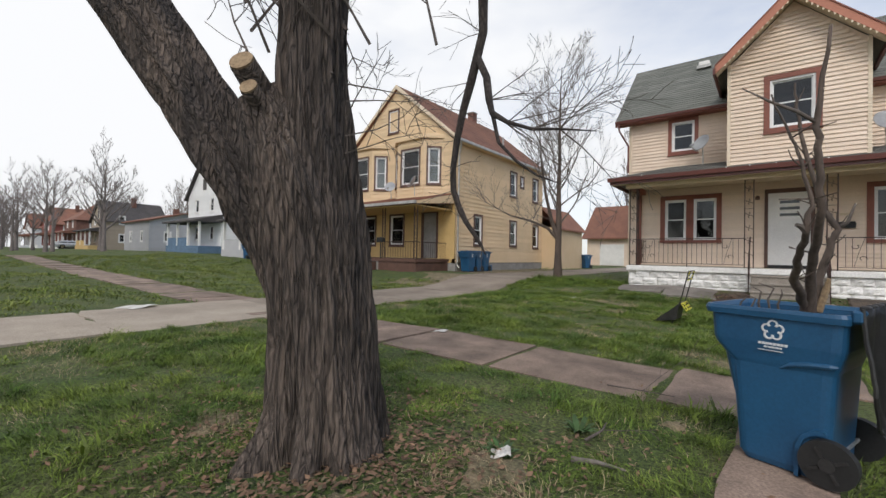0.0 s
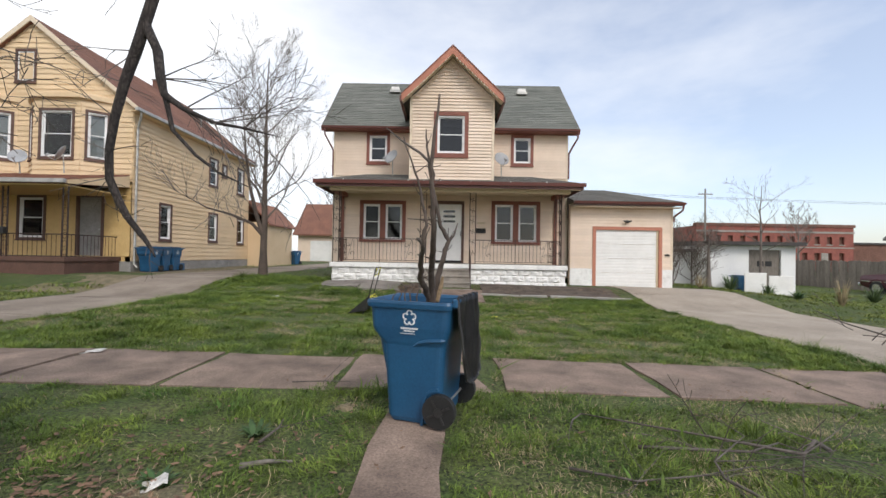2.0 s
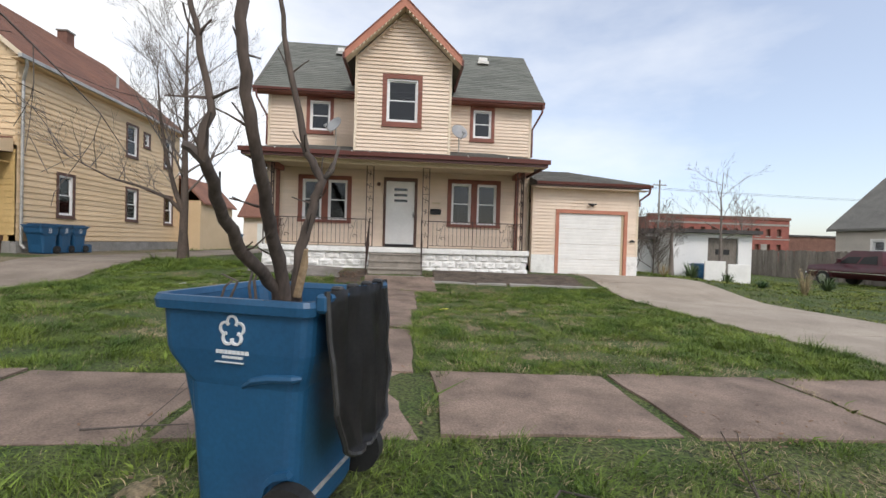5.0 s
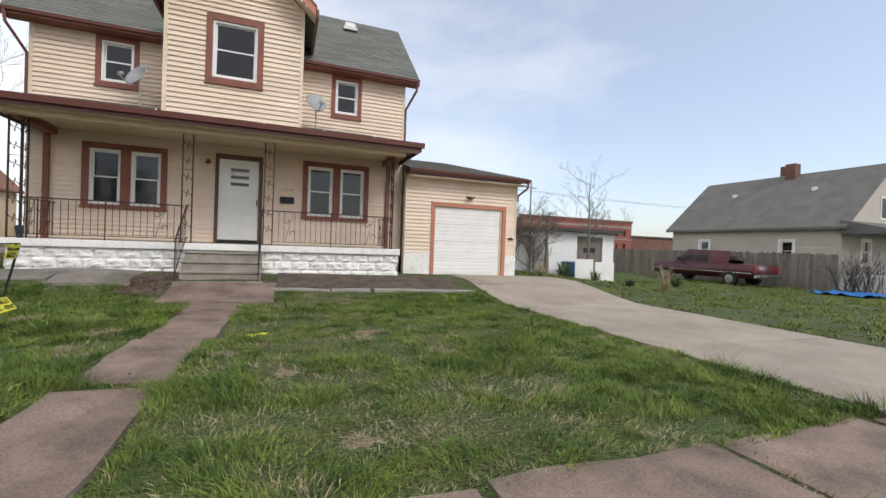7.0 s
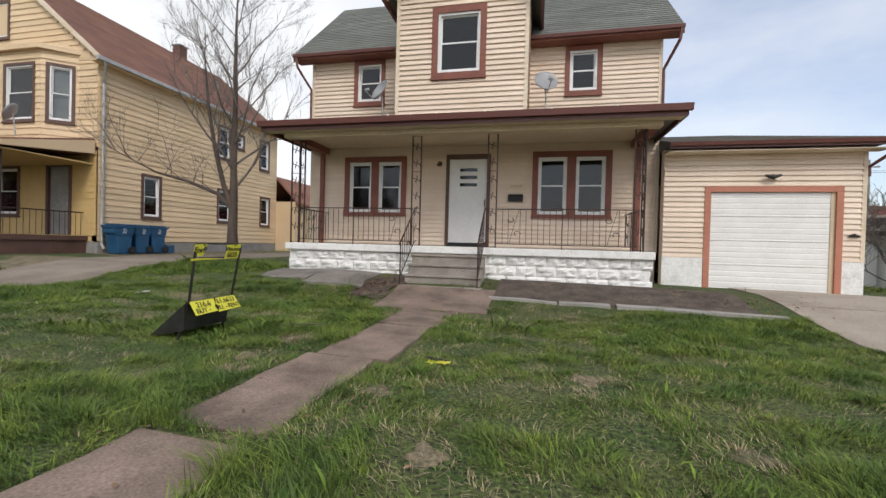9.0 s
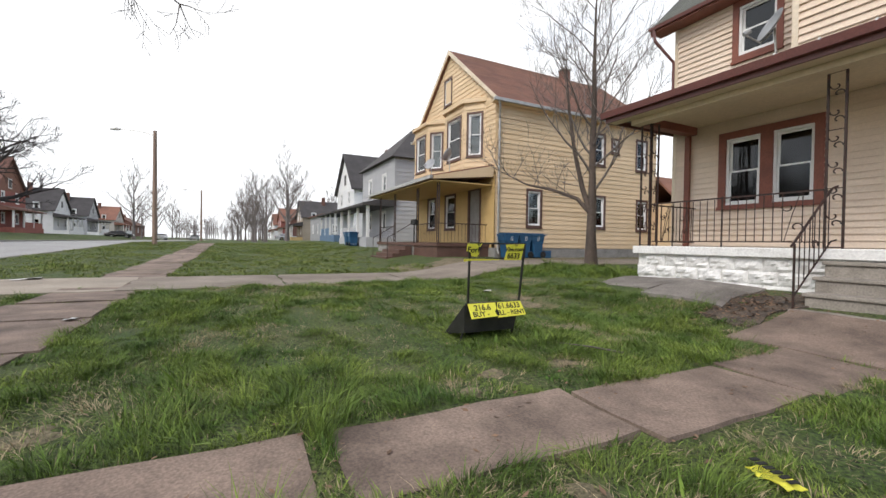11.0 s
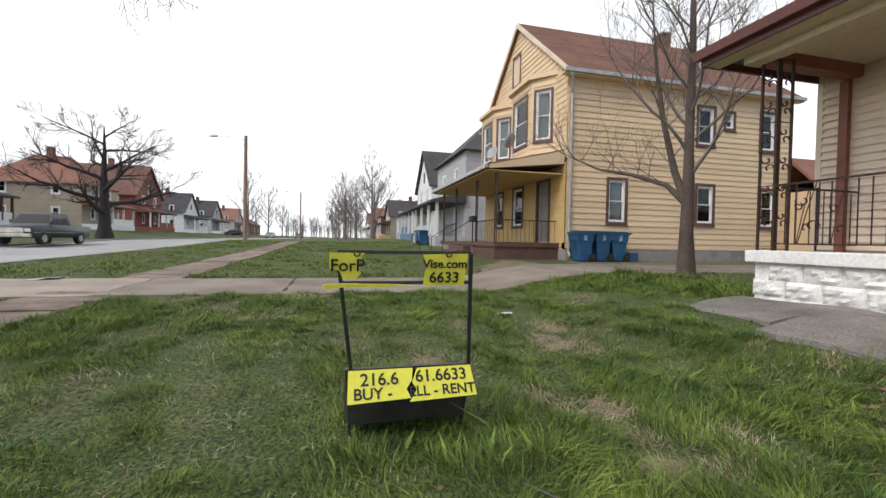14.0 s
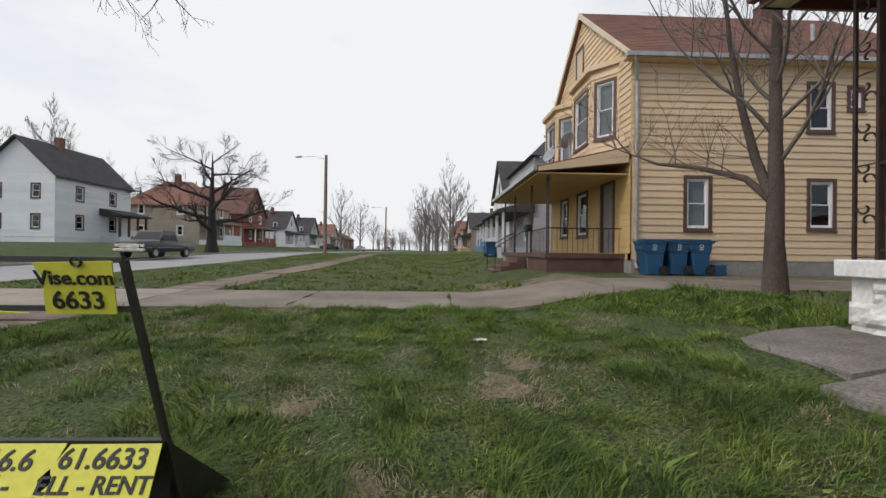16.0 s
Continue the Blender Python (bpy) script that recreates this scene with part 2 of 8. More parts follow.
    "lilac_side": material("pale_grey_siding", (0.44, 0.44, 0.45), 0.7, second=(0.39, 0.39, 0.40), scale=0.6, fine=20, bump=0.1, random_by="object", spread=0.05, coords="World", grain=0.06),
    "tan_side": material("tan_siding", (0.40, 0.33, 0.25), 0.7, second=(0.34, 0.28, 0.21), scale=0.6, fine=20, bump=0.1, random_by="object", spread=0.06, coords="World", grain=0.06),
    "blue_paint": material("blue_porch_paint", (0.12, 0.20, 0.30), 0.7, scale=2, fine=20, bump=0.1, coords="World"),
    "fence_wood": material("weathered_fence_wood", (0.235, 0.205, 0.175), 0.95, second=(0.165, 0.145, 0.125), scale=3, fine=30, bump=0.4, random_by="object", spread=0.18, coords="World", stretch=(1, 1, 0.2)),
    "maroon": material("maroon_car_paint", (0.075, 0.010, 0.018), 0.42, scale=2, fine=40, bump=0, coat=0.15, coords="Object", grain=0.05),
    "slate_paint": material("slate_car_paint", (0.035, 0.046, 0.050), 0.38, scale=2, fine=40, bump=0, coat=0.15, coords="Object", grain=0.05),
    "car_white": material("white_car_paint", (0.7, 0.7, 0.7), 0.3, scale=2, fine=40, bump=0, coat=0.5, coords="Object", grain=0.04),
    "chrome": material("chrome", (0.65, 0.65, 0.65), 0.2, metal=1.0, scale=3, fine=40, bump=0, coords="Object", grain=0.05),
    "lamp_red": material("tail_lamp", (0.35, 0.02, 0.02), 0.3, scale=3, fine=40, bump=0, coords="Object"),
    "tarp": material("blue_tarpaulin", (0.02, 0.16, 0.48), 0.5, scale=3, fine=20, bump=0.3, coords="World"),
    "pole_wood": material("pole_wood", (0.30, 0.21, 0.155), 0.9, second=(0.22, 0.15, 0.11), scale=3, fine=30, bump=0.3, coords="World", stretch=(1, 1, 0.1)),
    "dish": material("grey_dish", (0.36, 0.37, 0.38), 0.5, scale=3, fine=30, bump=0, coords="World", grain=0.06),
    "paper": material("litter_paper", (0.62, 0.60, 0.56), 0.8, scale=8, fine=40, bump=0.1, coords="World"),
    "leaf_dead": material("dead_leaves", (0.19, 0.115, 0.07), 0.9, random_by="island", spread=0.5, scale=3, fine=20, bump=0, coords="World"),
    "weed": material("weed_leaves", (0.045, 0.10, 0.022), 0.6, random_by="island", spread=0.35, scale=3, fine=20, bump=0, coords="World"),
    "yucca": material("yucca_leaves", (0.10, 0.155, 0.06), 0.6, random_by="island", spread=0.35, scale=3, fine=20, bump=0, coords="World"),
    # tinted dark so that the rooms behind look unlit
    "glass": glass("window_glass"),
    "glass_pale": glass("pale_window_glass", (0.62, 0.65, 0.66)),
    "car_glass": glass("car_glass", (0.12, 0.14, 0.15)),
}
for key in ("bark", "bark_dark"):
    # deep furrows that run up the trunk, their shade put into the colour
    n, l = M[key].node_tree.nodes, M[key].node_tree.links
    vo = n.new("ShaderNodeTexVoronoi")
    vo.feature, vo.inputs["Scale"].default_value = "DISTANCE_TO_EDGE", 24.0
    mp = next(q for q in n if q.bl_idname == "ShaderNodeMapping")
    nz = n.new("ShaderNodeTexNoise")
    nz.inputs["Scale"].default_value, nz.inputs["Detail"].default_value = 5.0, 4.0
    wb = n.new("ShaderNodeVectorMath")
    wb.operation = "MULTIPLY_ADD"
    wb.inputs[1].default_value = (0.16, 0.16, 0.16)
    l.new(mp.outputs["Vector"], nz.inputs["Vector"])
    l.new(nz.outputs["Color"], wb.inputs[0]), l.new(mp.outputs["Vector"], wb.inputs[2])
    l.new(wb.outputs["Vector"], vo.inputs["Vector"])
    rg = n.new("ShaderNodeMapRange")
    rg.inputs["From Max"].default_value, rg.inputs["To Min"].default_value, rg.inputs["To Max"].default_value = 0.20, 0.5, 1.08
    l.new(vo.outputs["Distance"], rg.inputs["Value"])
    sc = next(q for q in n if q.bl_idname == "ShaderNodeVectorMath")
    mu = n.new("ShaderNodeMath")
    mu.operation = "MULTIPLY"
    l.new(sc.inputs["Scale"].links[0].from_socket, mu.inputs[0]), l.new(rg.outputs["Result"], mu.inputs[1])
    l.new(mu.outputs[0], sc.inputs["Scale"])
    bu = next(q for q in n if q.bl_idname == "ShaderNodeBump")
    ad = n.new("ShaderNodeMath")
    ad.operation = "ADD"
    l.new(bu.inputs["Height"].links[0].from_socket, ad.inputs[0]), l.new(rg.outputs["Result"], ad.inputs[1])
    l.new(ad.outputs[0], bu.inputs["Height"])


# ---- building helpers ----
def ease(a, b, v):
    t = min(1.0, max(0.0, (v - a) / (b - a)))
    return t * t * (3 - 2 * t)


def terrain(x, y):
    """Height of the ground: it falls gently eastwards, rises to the houses and across the street."""
    z = -0.0165 * min(40.0, x) if x > 0 else 0.66 * (min(42.0, -x) / 42.0) ** 1.8
    z += 0.37 * ease(13.2, 16.2, y) * (1 - ease(10.0, 15.0, x))
    z += 0.85 * ease(9.5, 17.0, -y)
    return z


def grounded(x, y):
    """The terrain with small unevenness in the lawns."""
    far = 1 - ease(25, 45, math.hypot(x, y - 8))
    flat = 0.25 if -10.3 < x < -7.4 or 5.5 < x < 9.1 or 5.6 < y < 7.35 or y < 1.3 else 1.0
    berm = 0.11 * ease(-7.45, -6.3, x) * (1 - ease(-4.5, -1.5, x)) * ease(7.3, 9.0, y) * (1 - ease(13.8, 16.0, y))
    return terrain(x, y) + berm + far * flat * 0.035 * (noise.noise((x * 0.8, y * 0.8, 0.3)) + 0.5 * noise.noise((x * 2.3, y * 2.3, 7.0)))


def thing(name, at, label, category, group="", kind=""):
    ob = new(name)
    ob.location = at
    return tagged(ob, label, category, group, kind)


def setting(name, bm, mat, label="", smooth=False):
    ob = part(name, bm, mat, None, label, smooth)
    ob["kind"] = "structure"
    return ob


def basis_chain(ob):
    """Where ob stands in the world, worked out from its parents."""
    if ob.parent is None:
        return ob.matrix_basis.copy()
    return basis_chain(ob.parent) @ ob.matrix_parent_inverse @ ob.matrix_basis


def hang(ob, parent, local=False):
    """Parent ob; its coordinates are the world's, or, if local, the parent's own."""
    ob.parent = parent
    if not local:
        ob.matrix_parent_inverse = basis_chain(parent).inverted()
    return ob


def part(name, bm, mat, parent=None, label="", smooth=False, local=False):
    me = bpy.data.meshes.new(name)
    bm.to_mesh(me)
    bm.free()
    me.materials.append(M[mat] if isinstance(mat, str) else mat)
    if smooth:
        me.polygons.foreach_set("use_smooth", [True] * len(me.polygons))
    ob = new(name, me)
    if parent is not None:
        hang(ob, parent, local)
    if label:
        ob["label"] = label
    return ob


def shared(name, me, m, parent, local=False, label=""):
    """Another object on a mesh that is already there."""
    ob = new(name, me)
    ob.matrix_basis = m
    if parent is not None:
        hang(ob, parent, local)
    if label:
        ob["label"] = label
    return ob


def mesh_of(name, bm, mat, smooth=False):
    me = bpy.data.meshes.new(name)
    bm.to_mesh(me)
    bm.free()
    me.materials.append(M[mat])
    if smooth:
        me.polygons.foreach_set("use_smooth", [True] * len(me.polygons))
    return me


def box(x0, y0, z0, x1, y1, z1, bm=None, m=None, bevel=0.0):
    bm = bm or bmesh.new()
    one = bmesh.ops.create_cube(bm, size=1.0, matrix=Matrix.Translation(((x0 + x1) / 2, (y0 + y1) / 2, (z0 + z1) / 2)) @ Matrix.Diagonal((abs(x1 - x0), abs(y1 - y0), abs(z1 - z0), 1)))
    vs = one["verts"]
    if bevel:
        es = list({e for v in vs for e in v.link_edges})
        done = bmesh.ops.bevel(bm, geom=es, offset=bevel, segments=1, affect="EDGES")
        vs = list({v for f in done["faces"] for v in f.verts})
    if m is not None:
        bmesh.ops.transform(bm, matrix=m, verts=vs)
    return bm


def prism(profile, a, b, axis="x", bm=None):
    """A closed profile of (u, z) swept from a to b along x (u is y) or along y (u is x)."""
    bm = bm or bmesh.new()
    rings = []
    for s in (a, b):
        rings.append([bm.verts.new((s, u, z) if axis == "x" else (u, s, z)) for u, z in profile])
    n = len(profile)
    for i in range(n):
        bm.faces.new((rings[0][i], rings[0][(i + 1) % n], rings[1][(i + 1) % n], rings[1][i]))
    bm.faces.new(rings[0]), bm.faces.new(rings[1])
    bmesh.ops.recalc_face_normals(bm, faces=bm.faces)
    return bm


def solid(points, faces, bm=None):
    bm = bm or bmesh.new()
    vs = [bm.verts.new(p) for p in points]
    for f in faces:
        bm.faces.new([vs[i] for i in f])
    bmesh.ops.recalc_face_normals(bm, faces=bm.faces)
    return bm


def tube(points, radii, sides=6, bm=None, caps=True, rough=0.0, seed=0.0):
    """A round bar along points; radii one number or one a point; rough: unevenness as a share of the radius."""
    bm = bm or bmesh.new()
    pts = [Vector(p) for p in points]
    if not isinstance(radii, (list, tuple)):
        radii = [radii] * len(pts)
    rings, side = [], None
    for i, p in enumerate(pts):
        way = (pts[min(i + 1, len(pts) - 1)] - pts[max(i - 1, 0)]).normalized()
        if side is None:
            side = way.orthogonal().normalized()
        side = (side - way * side.dot(way))
        side = side.normalized() if side.length > 1e-5 else way.orthogonal().normalized()
        other = way.cross(side)
        ring = []
        for k in range(sides):
            a = 2 * math.pi * k / sides
            out = side * math.cos(a) + other * math.sin(a)
            r = radii[i]
            if rough:
                r *= 1 + rough * noise.noise((out.x * 2.5 + seed, out.y * 2.5, p.z * 1.2 + p.x)) * 1.6
            ring.append(bm.verts.new(p + out * r))
        rings.append(ring)
    for r0, r1 in zip(rings, rings[1:]):
        for k in range(sides):
            bm.faces.new((r0[k], r0[(k + 1) % sides], r1[(k + 1) % sides], r1[k]))
    if caps:
        bm.faces.new(rings[0][::-1]), bm.faces.new(rings[-1])
    return bm


def disc(centre, axis, r, thick, sides=20, bm=None, r2=None):
    """A short cylinder about axis, centred."""
    bm = bm or bmesh.new()
    q = Vector(axis).normalized().to_track_quat("Z", "Y").to_matrix().to_4x4()
    bmesh.ops.create_cone(bm, cap_ends=True, segments=sides, radius1=r, radius2=r if r2 is None else r2, depth=thick, matrix=Matrix.Translation(centre) @ q)
    return bm


def spans(a, b, cuts):
    """The stretches of a..b left free by the cuts."""
    out, at = [], a
    for c0, c1 in sorted(cuts):
        if c1 <= at or c0 >= b:
            continue
        if c0 > at + 1e-4:
            out.append((at, c0))
        at = max(at, c1)
    if at < b - 1e-4:
        out.append((at, b))
    return out


def wall_mesh(u0, u1, z0, z1, holes, thick, m):
    """A wall in its own plane (u along it, z up, its outer face at 0 and its body behind), with openings through it."""
    bm = bmesh.new()
    us = sorted({u0, u1, *(h for q in holes for h in (q[0], q[2]) if u0 < h < u1)})
    zs = sorted({z0, z1, *(h for q in holes for h in (q[1], q[3]) if z0 < h < z1)})
    at = {}

    def vert(i, k, back):
        if (i, k, back) not in at:
            at[i, k, back] = bm.verts.new((us[i], thick if back else 0, zs[k]))
        return at[i, k, back]

    def full(i, k):
        if not (0 <= i < len(us) - 1 and 0 <= k < len(zs) - 1):
            return False
        u, z = (us[i] + us[i + 1]) / 2, (zs[k] + zs[k + 1]) / 2
        return not any(q[0] < u < q[2] and q[1] < z < q[3] for q in holes)

    for i in range(len(us) - 1):
        for k in range(len(zs) - 1):
            if full(i, k):
                for back in (0, 1):
                    bm.faces.new([vert(i, k, back), vert(i + 1, k, back), vert(i + 1, k + 1, back), vert(i, k + 1, back)])
                for (di, dk), (p, q) in (((-1, 0), ((0, 0), (0, 1))), ((1, 0), ((1, 0), (1, 1))), ((0, -1), ((0, 0), (1, 0))), ((0, 1), ((0, 1), (1, 1)))):
                    if not full(i + di, k + dk):
                        bm.faces.new([vert(i + p[0], k + p[1], 0), vert(i + q[0], k + q[1], 0), vert(i + q[0], k + q[1], 1), vert(i + p[0], k + p[1], 1)])
    bmesh.ops.recalc_face_normals(bm, faces=bm.faces)
    bmesh.ops.transform(bm, matrix=m, verts=bm.verts)
    return bm


def facing(x, y, yaw):
    """The frame of a wall whose outer face looks along -y before it is turned by yaw degrees about z."""
    return pose(x, y, 0, 0, 0, yaw)


LAP = {}


def board_mesh(mat, high, proud):
    key = (mat, high, proud)
    if key not in LAP:
        p = [(-0.001, 0.012), (-proud, 0), (-proud, 0.008), (-0.002, high + 0.010), (0.0, high + 0.010)]
        LAP[key] = mesh_of("siding_board", prism(p, 0, 1, "x"), mat)
    return LAP[key]


def siding(parent, m, u0, u1, z0, z1, holes, mat, high, proud=0.034, gable=None):
    """Lapped boards, course by course, cut at the openings; gable(z) gives the ends of a course under a slope."""
    me = board_mesh(mat, high, proud)
    z = z0
    while z < z1 - 0.02:
        a, b = (u0, u1) if gable is None else gable(z + high / 2)
        cuts = [(q[0], q[2]) for q in holes if q[1] < z + high * 0.7 and q[3] > z + high * 0.3]
        if b - a > 0.08:
            for c, d in spans(a, b, cuts):
                if d - c > 0.03:
                    hgt = min(1.0, (z1 - z) / high)
                    shared("siding_board", me, m @ Matrix.Translation((c, 0, z)) @ Matrix.Diagonal((d - c, 1, hgt, 1)), parent)
        z += high


def sash_window(name, m, u0, z0, u1, z1, trim=0.11, trim_mat="red", parent=None, blind=0.0, number=None, meet=0.5, sill=True):
    """A double-hung window with casing, vinyl frame, two sashes and their panes; m is the wall's frame; sizes are of the casing's outer edge."""
    if parent is None:
        w = thing(name, m @ Vector(((u0 + u1) / 2, 0, z0)), "double-hung window with white vinyl sashes", "window", kind="structure")
    else:
        w = new(name)
        w.matrix_basis = Matrix.Translation(m @ Vector(((u0 + u1) / 2, 0, z0)))
        hang(w, parent)
    a, b, c, d = u0 + trim, z0 + trim, u1 - trim, z1 - trim
    if trim:
        part("casing", wall_mesh(u0, u1, z0, z1, [(a, b, c, d)], 0.065, m @ Matrix.Translation((0, -0.045, 0))), trim_mat, w)
        if sill:
            part("window_sill", box(u0 - 0.01, -0.075, z0 - 0.03, u1 + 0.01, -0.002, z0 + 0.018), trim_mat, w).data.transform(m)
    f = 0.05
    part("window_frame", wall_mesh(a, c, b, d, [(a + f, b + f, c - f, d - f)], 0.1, m @ Matrix.Translation((0, -0.012, 0))), "vinyl", w)
    zm = b + (d - b) * meet
    for lab, s0, s1, deep in (("lower_sash", b + f, zm + 0.02, 0.02), ("upper_sash", zm - 0.02, d - f, 0.052)):
        g = 0.032
        x0, x1 = a + f, c - f
        part(lab, wall_mesh(x0, x1, s0, s1, [(x0 + g, s0 + g, x1 - g, s1 - g)], 0.028, m @ Matrix.Translation((0, deep, 0))), "vinyl", w)
        pane = part("pane", box(x0 + g, deep + 0.012, s0 + g, x1 - g, deep + 0.016, s1 - g), "glass_pale" if blind else "glass", w)
        pane.data.transform(m)
        pane.visible_shadow = False
    if blind:
        bl = part("blind", box(a + f, 0.13, d - (d - b) * blind, c - f, 0.135, d), "blind", w)
        bl.data.transform(m)
    return w


def roof_slope(parent, corner, along, up, length, rise, mat, course=0.14, piece=0.0, name="shingle_course", clip=None):
    """Lapped courses of shingles on a slope: corner, unit vector along the eave, unit vector up the slope."""
    out = along.cross(up).normalized()
    me = mesh_of(name, prism([(0, 0), (0, 0.018), (course + 0.03, 0.006), (course + 0.03, 0)], 0, 1, "x"), mat)
    k = 0
    rnd = random.Random(int(length * 100) + int(rise * 10))
    while k * course < rise:
        s = k * course
        a, b = (0, length) if clip is None else clip(s + course / 2)
        h = min(course, rise - s) / course
        cuts = [a]
        if piece:
            x = a + rnd.uniform(0.3, 1.0) * piece
            while x < b - 0.3:
                cuts.append(x)
                x += piece * rnd.uniform(0.7, 1.3)
        cuts.append(b)
        for c, d in zip(cuts, cuts[1:]):
            if d - c > 0.02:
                m = Matrix(((along.x, up.x, out.x, 0), (along.y, up.y, out.y, 0), (along.z, up.z, out.z, 0), (0, 0, 0, 1)))
                place = corner + along * c + up * s
                shared(name, me, Matrix.Translation(place) @ m @ Matrix.Diagonal((d - c, h, 1, 1)), parent)
        k += 1


def text_part(words, size, m, mat, parent, bold=0.0, name="lettering"):
    """Writing in the built-in font, as a mesh in the x-y plane of m."""
    cu = bpy.data.curves.new(name, "FONT")
    cu.body, cu.size, cu.align_x, cu.align_y, cu.extrude, cu.offset = words, size, "CENTER", "CENTER", 0.0015, bold
    tmp = bpy.data.objects.new(name, cu)
    scene.collection.objects.link(tmp)
    me = bpy.data.meshes.new_from_object(tmp.evaluated_get(bpy.context.evaluated_depsgraph_get()))
    bpy.data.objects.remove(tmp)
    me.transform(m)
    me.materials.clear()
    me.materials.append(M[mat])
    ob = new(name, me)
    ob["kind"] = "stuff"
    return hang(ob, parent)


# ---- ground, road and walks ----
def ground_sheet():
    xs = [-900, -500, -300, -200, -140, -100, -75, -58, -46, -38, -31, -26, -22, -19, -16.5] + [-14.5 + 0.3 * i for i in range(98)] + [16.5, 19, 22, 26, 31, 38, 46, 58, 75, 100, 140, 200, 300, 500, 900]
    ys = [-900, -500, -300, -200, -140, -100, -70, -50, -38, -30, -25, -21, -18, -15.5, -13.5, -12, -10.5, -9.3] + [-8.6, -5, -2, 0.2] + [0.9 + 0.3 * i for i in range(55)] + [18, 20, 22.5, 25.5, 29, 34, 40, 48, 60, 80, 110, 150, 220, 320, 500, 900]
    nx = len(xs)
    verts = [(x, y, grounded(x, y) if -9.2 > y or y > 0.85 else terrain(x, y) - 0.14) for y in ys for x in xs]
    faces = [(j * nx + i, j * nx + i + 1, (j + 1) * nx + i + 1, (j + 1) * nx + i) for j in range(len(ys) - 1) for i in range(nx - 1)]
    me = bpy.data.meshes.new("ground")
    me.from_pydata(verts, [], faces)
    me.materials.append(M["grass_ground"])
    me.polygons.foreach_set("use_smooth", [True] * len(me.polygons))
    tagged(new("ground", me), "spring lawn with bare and dry patches", "ground", kind="structure")


def strip(name, x0, x1, y0, y1, mat, lift=0.012, thick=0.14, step=1.0, parent=None, tilt=0.0, jag=0.0, label=""):
    """A paved slab that follows the terrain, with a real edge; jag: a worn, uneven outline."""
    bm = bmesh.new()
    nx, ny = max(1, round((x1 - x0) / step)), max(1, round((y1 - y0) / step))
    top = []
    for j in range(ny + 1):
        row = []
        for i in range(nx + 1):
            x, y = x0 + (x1 - x0) * i / nx, y0 + (y1 - y0) * j / ny
            if jag and i in (0, nx):
                x += jag * noise.noise((y * 1.7, x0, i * 3.1))
            if jag and j in (0, ny):
                y += jag * noise.noise((x * 1.7, y0, j * 2.3 + 5))
            row.append(bm.verts.new((x, y, terrain(x, y) + lift + tilt * ((x - x0) / (x1 - x0) - 0.5))))
        top.append(row)
    for j in range(ny):
        for i in range(nx):
            bm.faces.new((top[j][i], top[j][i + 1], top[j + 1][i + 1], top[j + 1][i]))
    edge = [e for e in bm.edges if len(e.link_faces) == 1]
    low = bmesh.ops.extrude_edge_only(bm, edges=edge)
    for v in (g for g in low["geom"] if isinstance(g, bmesh.types.BMVert)):
        v.co.z -= thick
    bmesh.ops.recalc_face_normals(bm, faces=bm.faces)
    if parent is None:
        return setting(name, bm, mat, label)
    return part(name, bm, mat, parent, label)


ground_sheet()
PATCHES = ((-1.11, 12.25, 0.28), (-3.39, 12.83, 0.35), (-2.85, 11.44, 0.34), (-0.7, 10.48, 0.3), (2.32, 10.73, 0.3), (-3.75, 13.08, 0.4), (-0.75, 7.73, 0.32), (-1.55, 3.93, 0.45), (-1.0, 3.78, 0.3), (-3.45, 3.18, 0.5), (-1.85, 3.08, 0.45), (1.35, 9.18, 0.25), (0.77, 9.98, 0.25), (-0.85, 5.38, 0.2), (-2.05, 11.98, 0.25), (3.05, 9.68, 0.3), (3.55, 8.18, 0.35), (1.75, 7.78, 0.25), (-1.85, 12.4, 0.3), (-0.75, 11.2, 0.3), (-0.4, 10.1, 0.22), (-3.2, 12.85, 0.4))
for px, py, pr in PATCHES:
    pr *= 0.5
    bm = bmesh.new()
    mid = bm.verts.new((px, py, grounded(px, py) + 0.014))
    rims = []
    for q in range(2):
        rim = []
        for k in range(22):
            a = k * 2 * math.pi / 22
            d = pr * (0.6 if q == 0 else 1.0) * (1 + 0.8 * noise.noise((math.cos(a) * 1.3 + px, math.sin(a) * 1.3 + py, 1.0)) + 0.4 * noise.noise((math.cos(a) * 4 + px, math.sin(a) * 4 + py, 5.0)))
            x, y = px + d * math.cos(a), py + d * math.sin(a)
            rim.append(bm.verts.new((x, y, grounded(x, y) + (0.014 if q == 0 else -0.012))))
        rims.append(rim)
    for k in range(22):
        bm.faces.new((mid, rims[0][k], rims[0][(k + 1) % 22]))
        bm.faces.new((rims[0][k], rims[1][k], rims[1][(k + 1) % 22], rims[0][(k + 1) % 22]))
    setting("bare_patch", bm, "thatch", "thin brown patch of dead grass in the lawn", True)
road = new("road")
tagged(road, "worn grey two-lane street", "road", kind="structure")
for a, b in ((-400, -160), (-160, -60), (-60, 0), (0, 60), (60, 400)):
    strip("road_surface", a, b, -7.6, 0.62, "road", -0.10, 0.1, 4.0, road)
for side, y in (("kerb", 0.62), ("kerb", -7.82)):
    k = new(side)
    tagged(k, "low grey concrete kerb along the street", "kerb", kind="structure")
    x = -160
    while x < 80:
        if not (y > 0 and (-10.6 < x + 1.5 < -6.6 or 5 < x + 1.5 < 9.5)):
            strip("kerb_stone", x + 0.01, x + 2.99, y, y + 0.2, "kerb", 0.025, 0.2, 3.0, k)
        x += 3

